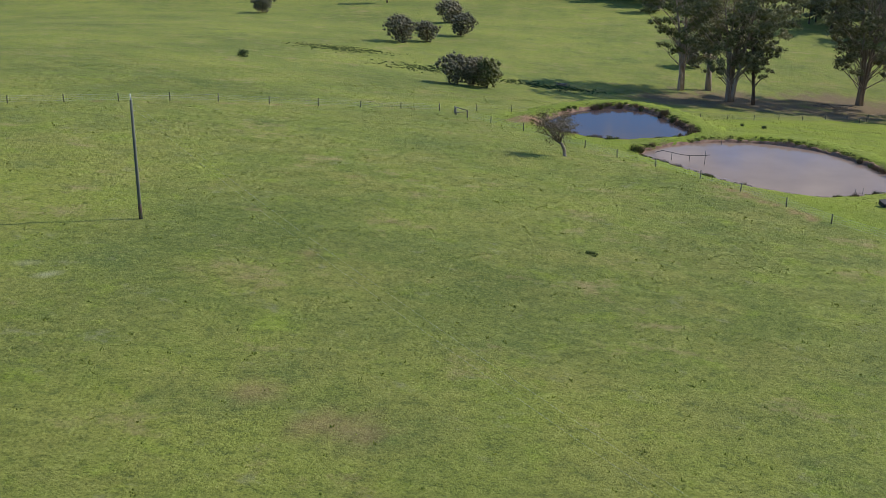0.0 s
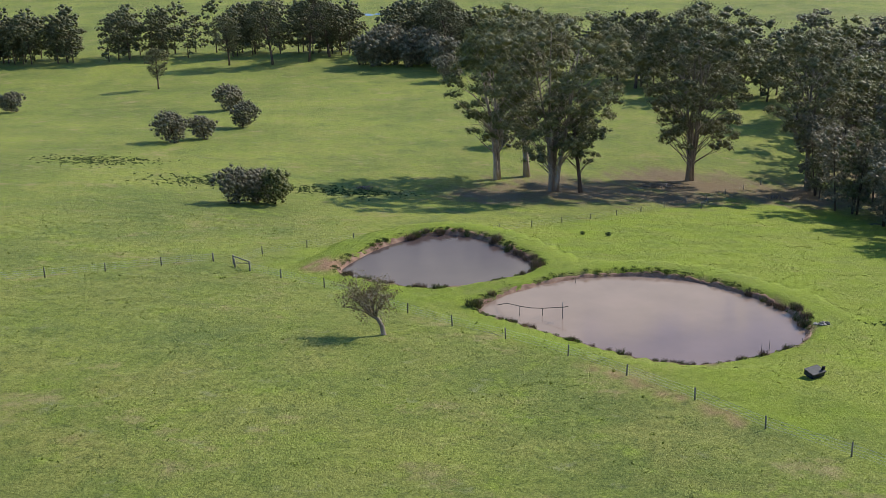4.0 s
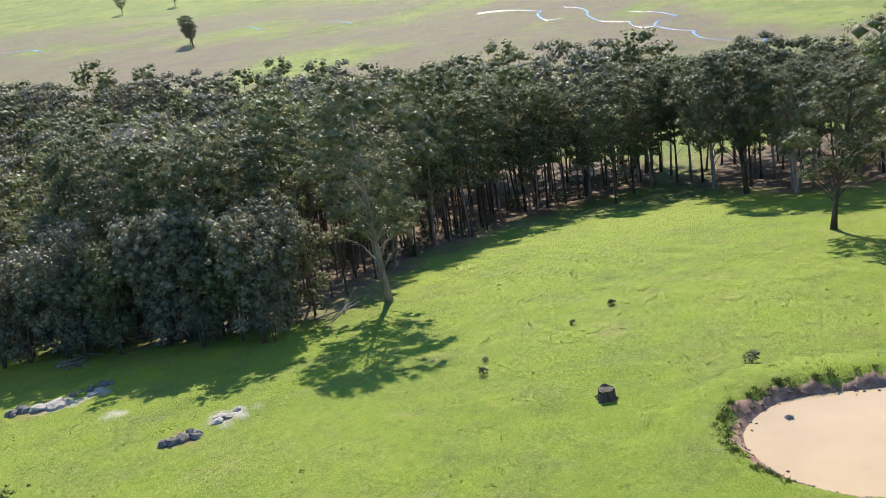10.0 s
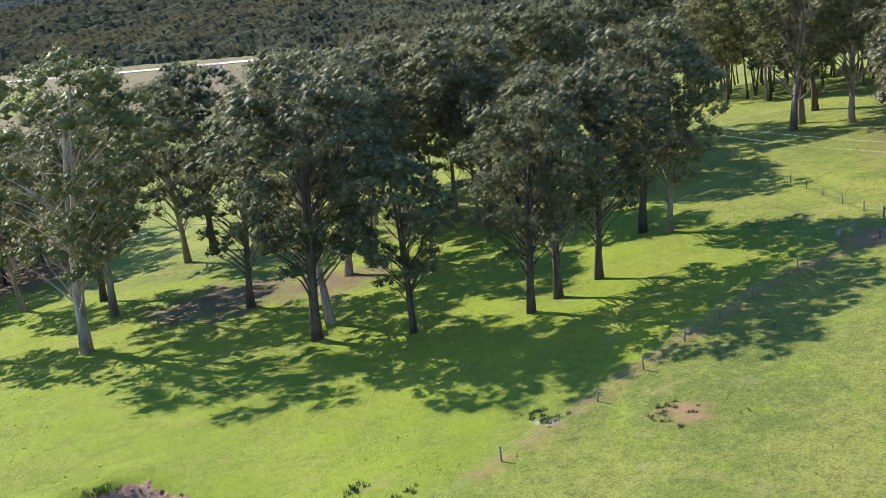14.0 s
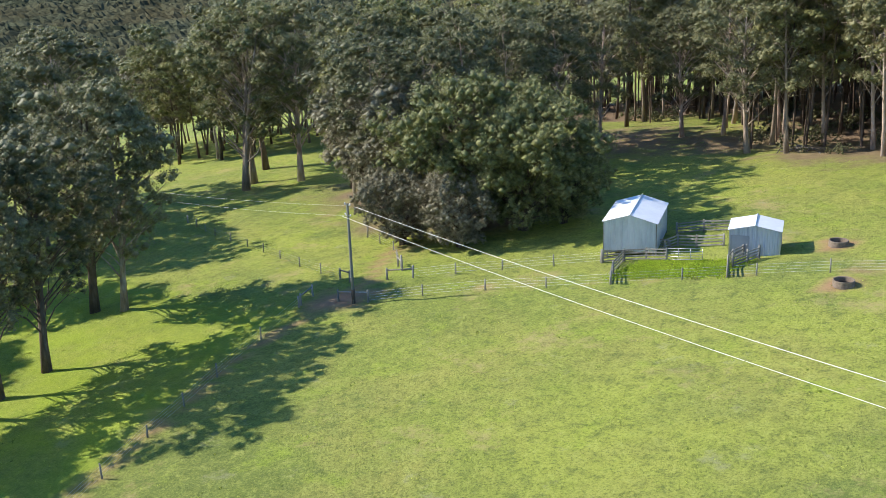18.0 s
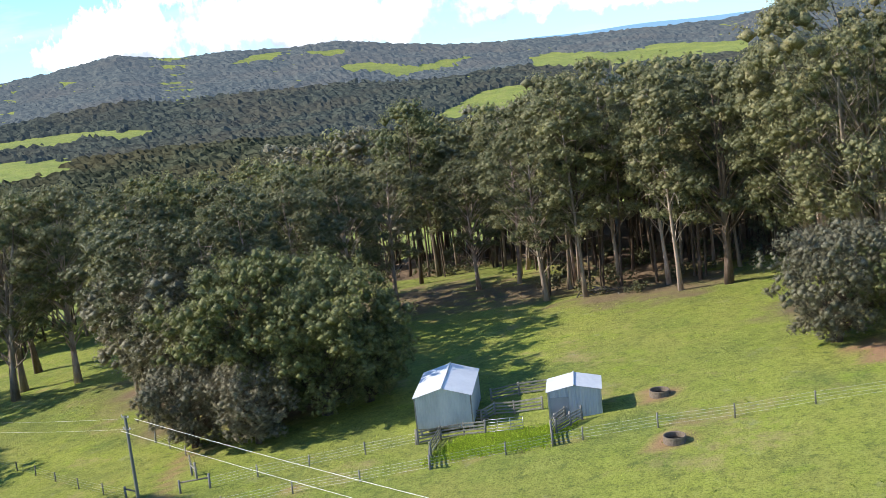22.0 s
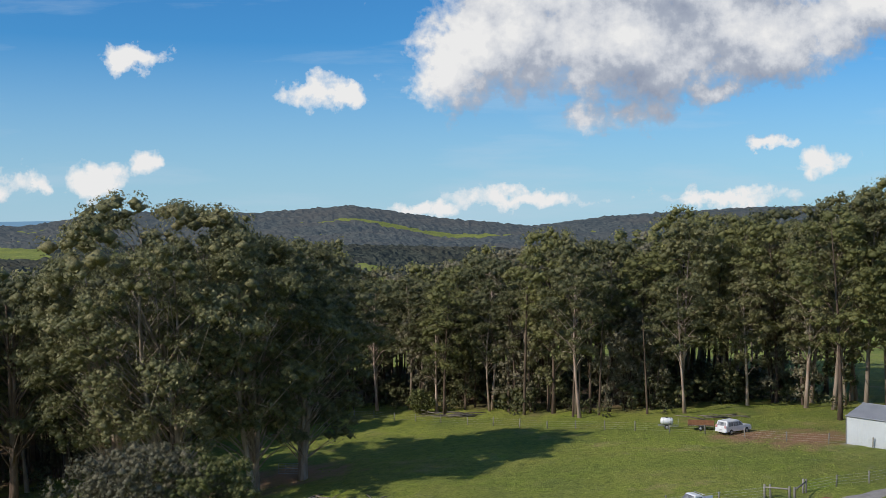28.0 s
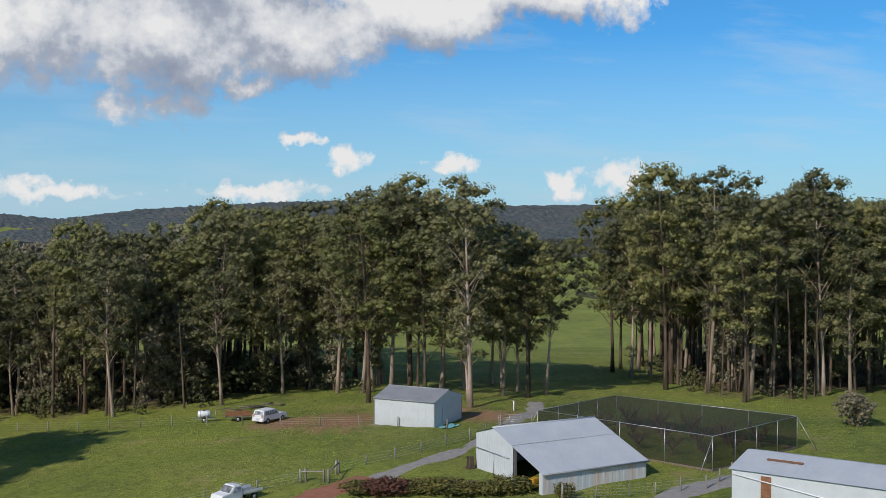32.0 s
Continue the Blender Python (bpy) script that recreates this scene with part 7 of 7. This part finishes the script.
tank = empty("tank_trailer", 9.6, -96.6, hgt(9.6, -96.6), 170, "white plastic water tank on a small trailer", "trailer")
link("tank", tube_mesh("tank", [(-0.85, 0, 1.1), (-0.7, 0, 1.1), (0.7, 0, 1.1), (0.85, 0, 1.1)], [0.26, 0.46, 0.46, 0.26], 18), "white_paint", tank)
for s in (-1, 1):
    board("chassis_rail", (-1.2, s * 0.45, 0.5), (1.5, s * 0.45, 0.5), 0.1, 0.06, "steel", tank)
    wheel(tank, 0, s * 0.7, 0.33, 0.2)
for x in (-0.5, 0.5):
    link("strap", tube_mesh("strap", [(x - 0.03, 0, 1.1), (x + 0.03, 0, 1.1)], [0.475, 0.475], 18), "steel", tank)
link("lid", tube_mesh("lid", [(0, 0, 1.53), (0, 0, 1.63)], [0.2, 0.18], 12), "black_tub", tank)
for k in range(4):
    bar("cage_bar", (1.5, -0.45 + 0.3 * k, 0.5), (1.5, -0.45 + 0.3 * k, 1.5), 0.02, "steel", tank)

ute = empty("utility_truck", 15.8, -51.8, hgt(15.8, -51.8), 25, "white single-cab utility truck parked by the fence", "car")
part("cab", shell([(0.0, 0.5), (0.0, 1.05), (0.1, 1.72), (0.9, 1.76), (1.5, 1.15), (2.4, 1.05), (2.55, 0.5)], 0.88, 0.14), "white_paint", ute)
bm = bmesh.new()
box(bm, -2.4, -0.9, 0.75, -0.1, 0.9, 0.85)
part("tray", bm, "steel", ute)
for s in (-1, 1):
    board("tray_side", (-2.4, s * 0.9, 0.98), (-0.1, s * 0.9, 0.98), 0.28, 0.03, "white_paint", ute)
    for x in (-1.4, 1.7):
        wheel(ute, x, s * 0.78, 0.36)
    slab("side_window", (0.18, s * 0.9, 1.12), (1.2, s * 0.9, 1.12), (0.85, s * 0.78, 1.6), (0.22, s * 0.78, 1.6), 0.012 * s, "glass_dark", ute)
slab("windscreen", (1.52, -0.72, 1.17), (1.52, 0.72, 1.17), (1.0, 0.66, 1.68), (1.0, -0.66, 1.68), 0.02, "glass_dark", ute)
for k in range(5):
    bar("rack_bar", (-0.12, -0.8 + 0.4 * k, 0.85), (-0.12, -0.8 + 0.4 * k, 1.75), 0.025, "steel", ute)
bar("rack_top", (-0.12, -0.85, 1.75), (-0.12, 0.85, 1.75), 0.03, "steel", ute)

# simple shape standing in for an indistinct yellow machine; its parts are made up
small_machine = empty("ride_on_mower", -10.3, -41.2, hgt(-10.3, -41.2) + 0.05, 20, "small yellow wheeled machine inside the open shed", "machine")
bm = bmesh.new()
box(bm, -0.9, -0.45, 0.35, 0.2, 0.45, 0.85, 0.08)
part("bonnet", bm, "yellow_paint", small_machine)
bm = bmesh.new()
box(bm, -0.5, -0.75, 0.12, 0.9, 0.75, 0.3, 0.04)
part("deck", bm, "yellow_paint", small_machine)
bm = bmesh.new()
box(bm, 0.3, -0.3, 0.6, 0.8, 0.3, 0.72, 0.05)
box(bm, 0.75, -0.3, 0.7, 0.88, 0.3, 1.2, 0.05)
part("seat", bm, "rubber", small_machine)
for s in (-1, 1):
    wheel(small_machine, -0.7, s * 0.5, 0.25, 0.2)
    wheel(small_machine, 0.75, s * 0.5, 0.34, 0.26)
bar("steering_column", (0.05, 0, 0.8), (0.2, 0, 1.15), 0.03, "rubber", small_machine)

tarp_v = [(u * 0.42, v * 0.35 + 0.2 * math.sin(u), 0.10 + 0.09 * math.sin(u * 1.9 + v * 2.3) + 0.07 * math.cos(v * 1.7 - u)) for u in range(8) for v in range(5)]
tarp = tagged(link("tarpaulin", mesh_of("tarpaulin", tarp_v, [(u * 5 + v, u * 5 + v + 1, u * 5 + v + 6, u * 5 + v + 5) for u in range(7) for v in range(4)], True), "blue_tarp"), "crumpled turquoise tarpaulin on grass beside the shed", "tarpaulin")
tarp.matrix_basis = pose(-14.2, -70.6, hgt(-14.2, -70.6), 0, 0, 205)
plank = empty("concrete_slab", -5.6, -46.2, hgt(-5.6, -46.2), -35, "loose pale concrete slab lying in grass", "slab")
bm = bmesh.new()
box(bm, -1.1, -0.35, -0.05, 1.1, 0.35, 0.14, 0.03)
part("slab", bm, "concrete", plank)
bollard = tagged(link("marker_post", tube_mesh("marker_post", [(-28, -79, hgt(-28, -79) - 0.3), (-28, -79, hgt(-28, -79) + 1.3)], [0.09, 0.09], 8), "white_paint"), "white marker post beside the driveway", "post")


# ---- tracks, road and streams ----
def ribbon(name, pts, wide, mat, label, category, lift=0.05, flat=None, step=2.5, wind=0.0):
    P = [np.array(p, float) for p in pts]
    line = []
    for a, b in zip(P, P[1:]):
        n = max(1, int(np.linalg.norm(b - a) / step))
        line += [a + (b - a) * k / n + wind * np.array([math.sin(0.9 * (len(line) + k)), math.cos(0.7 * (len(line) + k))]) for k in range(n)]
    line.append(P[-1])
    vs, fs = [], []
    across = 5
    for i, p in enumerate(line):
        d = line[min(i + 1, len(line) - 1)] - line[max(i - 1, 0)]
        d = np.array([-d[1], d[0]]) / np.linalg.norm(d)
        w = wide * (1 + 0.08 * math.sin(i * 1.7) + 0.05 * math.sin(i * 0.6))
        for k in range(across):
            q = p + d * w * (k / (across - 1) - 0.5)
            vs.append((q[0], q[1], (hgt(*q) if flat is None else flat) + lift - (0.1 if k in (0, across - 1) and flat is None else 0)))
    for i in range(len(line) - 1):
        for k in range(across - 1):
            a = i * across + k
            fs.append((a, a + across, a + across + 1, a + 1))
    return tagged(link(name, mesh_of(name, vs, fs, True), mat), label, category, kind="structure")


ribbon("driveway", [(2, -52), (-5, -55.5), (-13, -60), (-19, -66), (-25, -72.5), (-30, -76.5), (-34, -84)], 2.6, "asphalt", "grey gravel driveway curving past the sheds", "driveway", 0.07)
ribbon("driveway_apron", [(12, -46), (8, -50), (2, -52.4)], 4.0, "red_gravel", "red gravel turning area", "driveway", 0.09)
ribbon("yard_track", [(-18, -31), (-23, -34), (-31, -35), (-37, -35)], 3.4, "asphalt", "grey gravel track beside the workshop", "driveway", 0.07)
ribbon("road", [(560, -220), (650, -19), (700, 93), (788, 274), (836, 353), (1174, 889)], 7, "pale_gravel", "pale country road at the foot of the bush", "road", 0.35, step=20)
for pts, w in (([(92, 800), (110, 806), (128, 808)], 5), ([(699, 401), (699, 379), (692, 360), (647, 336), (648, 324)], 2.6), ([(656, 282), (631, 255), (592, 249), (556, 222), (536, 198), (518, 180)], 2.4), ([(722, 627), (696, 578)], 2.2), ([(714, 534), (692, 503)], 2.2),
                             ([(678, 983), (698, 965), (666, 896), (681, 879)], 5), ([(654, 814), (665, 798), (660, 765)], 4), ([(700, 340), (626, 293), (590, 249)], 2)):
    ribbon("stream", pts, w * (3.0 if pts[0][0] < 130 else 0.65), "stream_water", "narrow bright stream winding over the marsh", "stream", 0.12, step=7, wind=5.0)
for p in BUSHY + HEDGE + [apple] + FRUIT:
    for o in (*p.children_recursive, p):
        bpy.data.objects.remove(o)
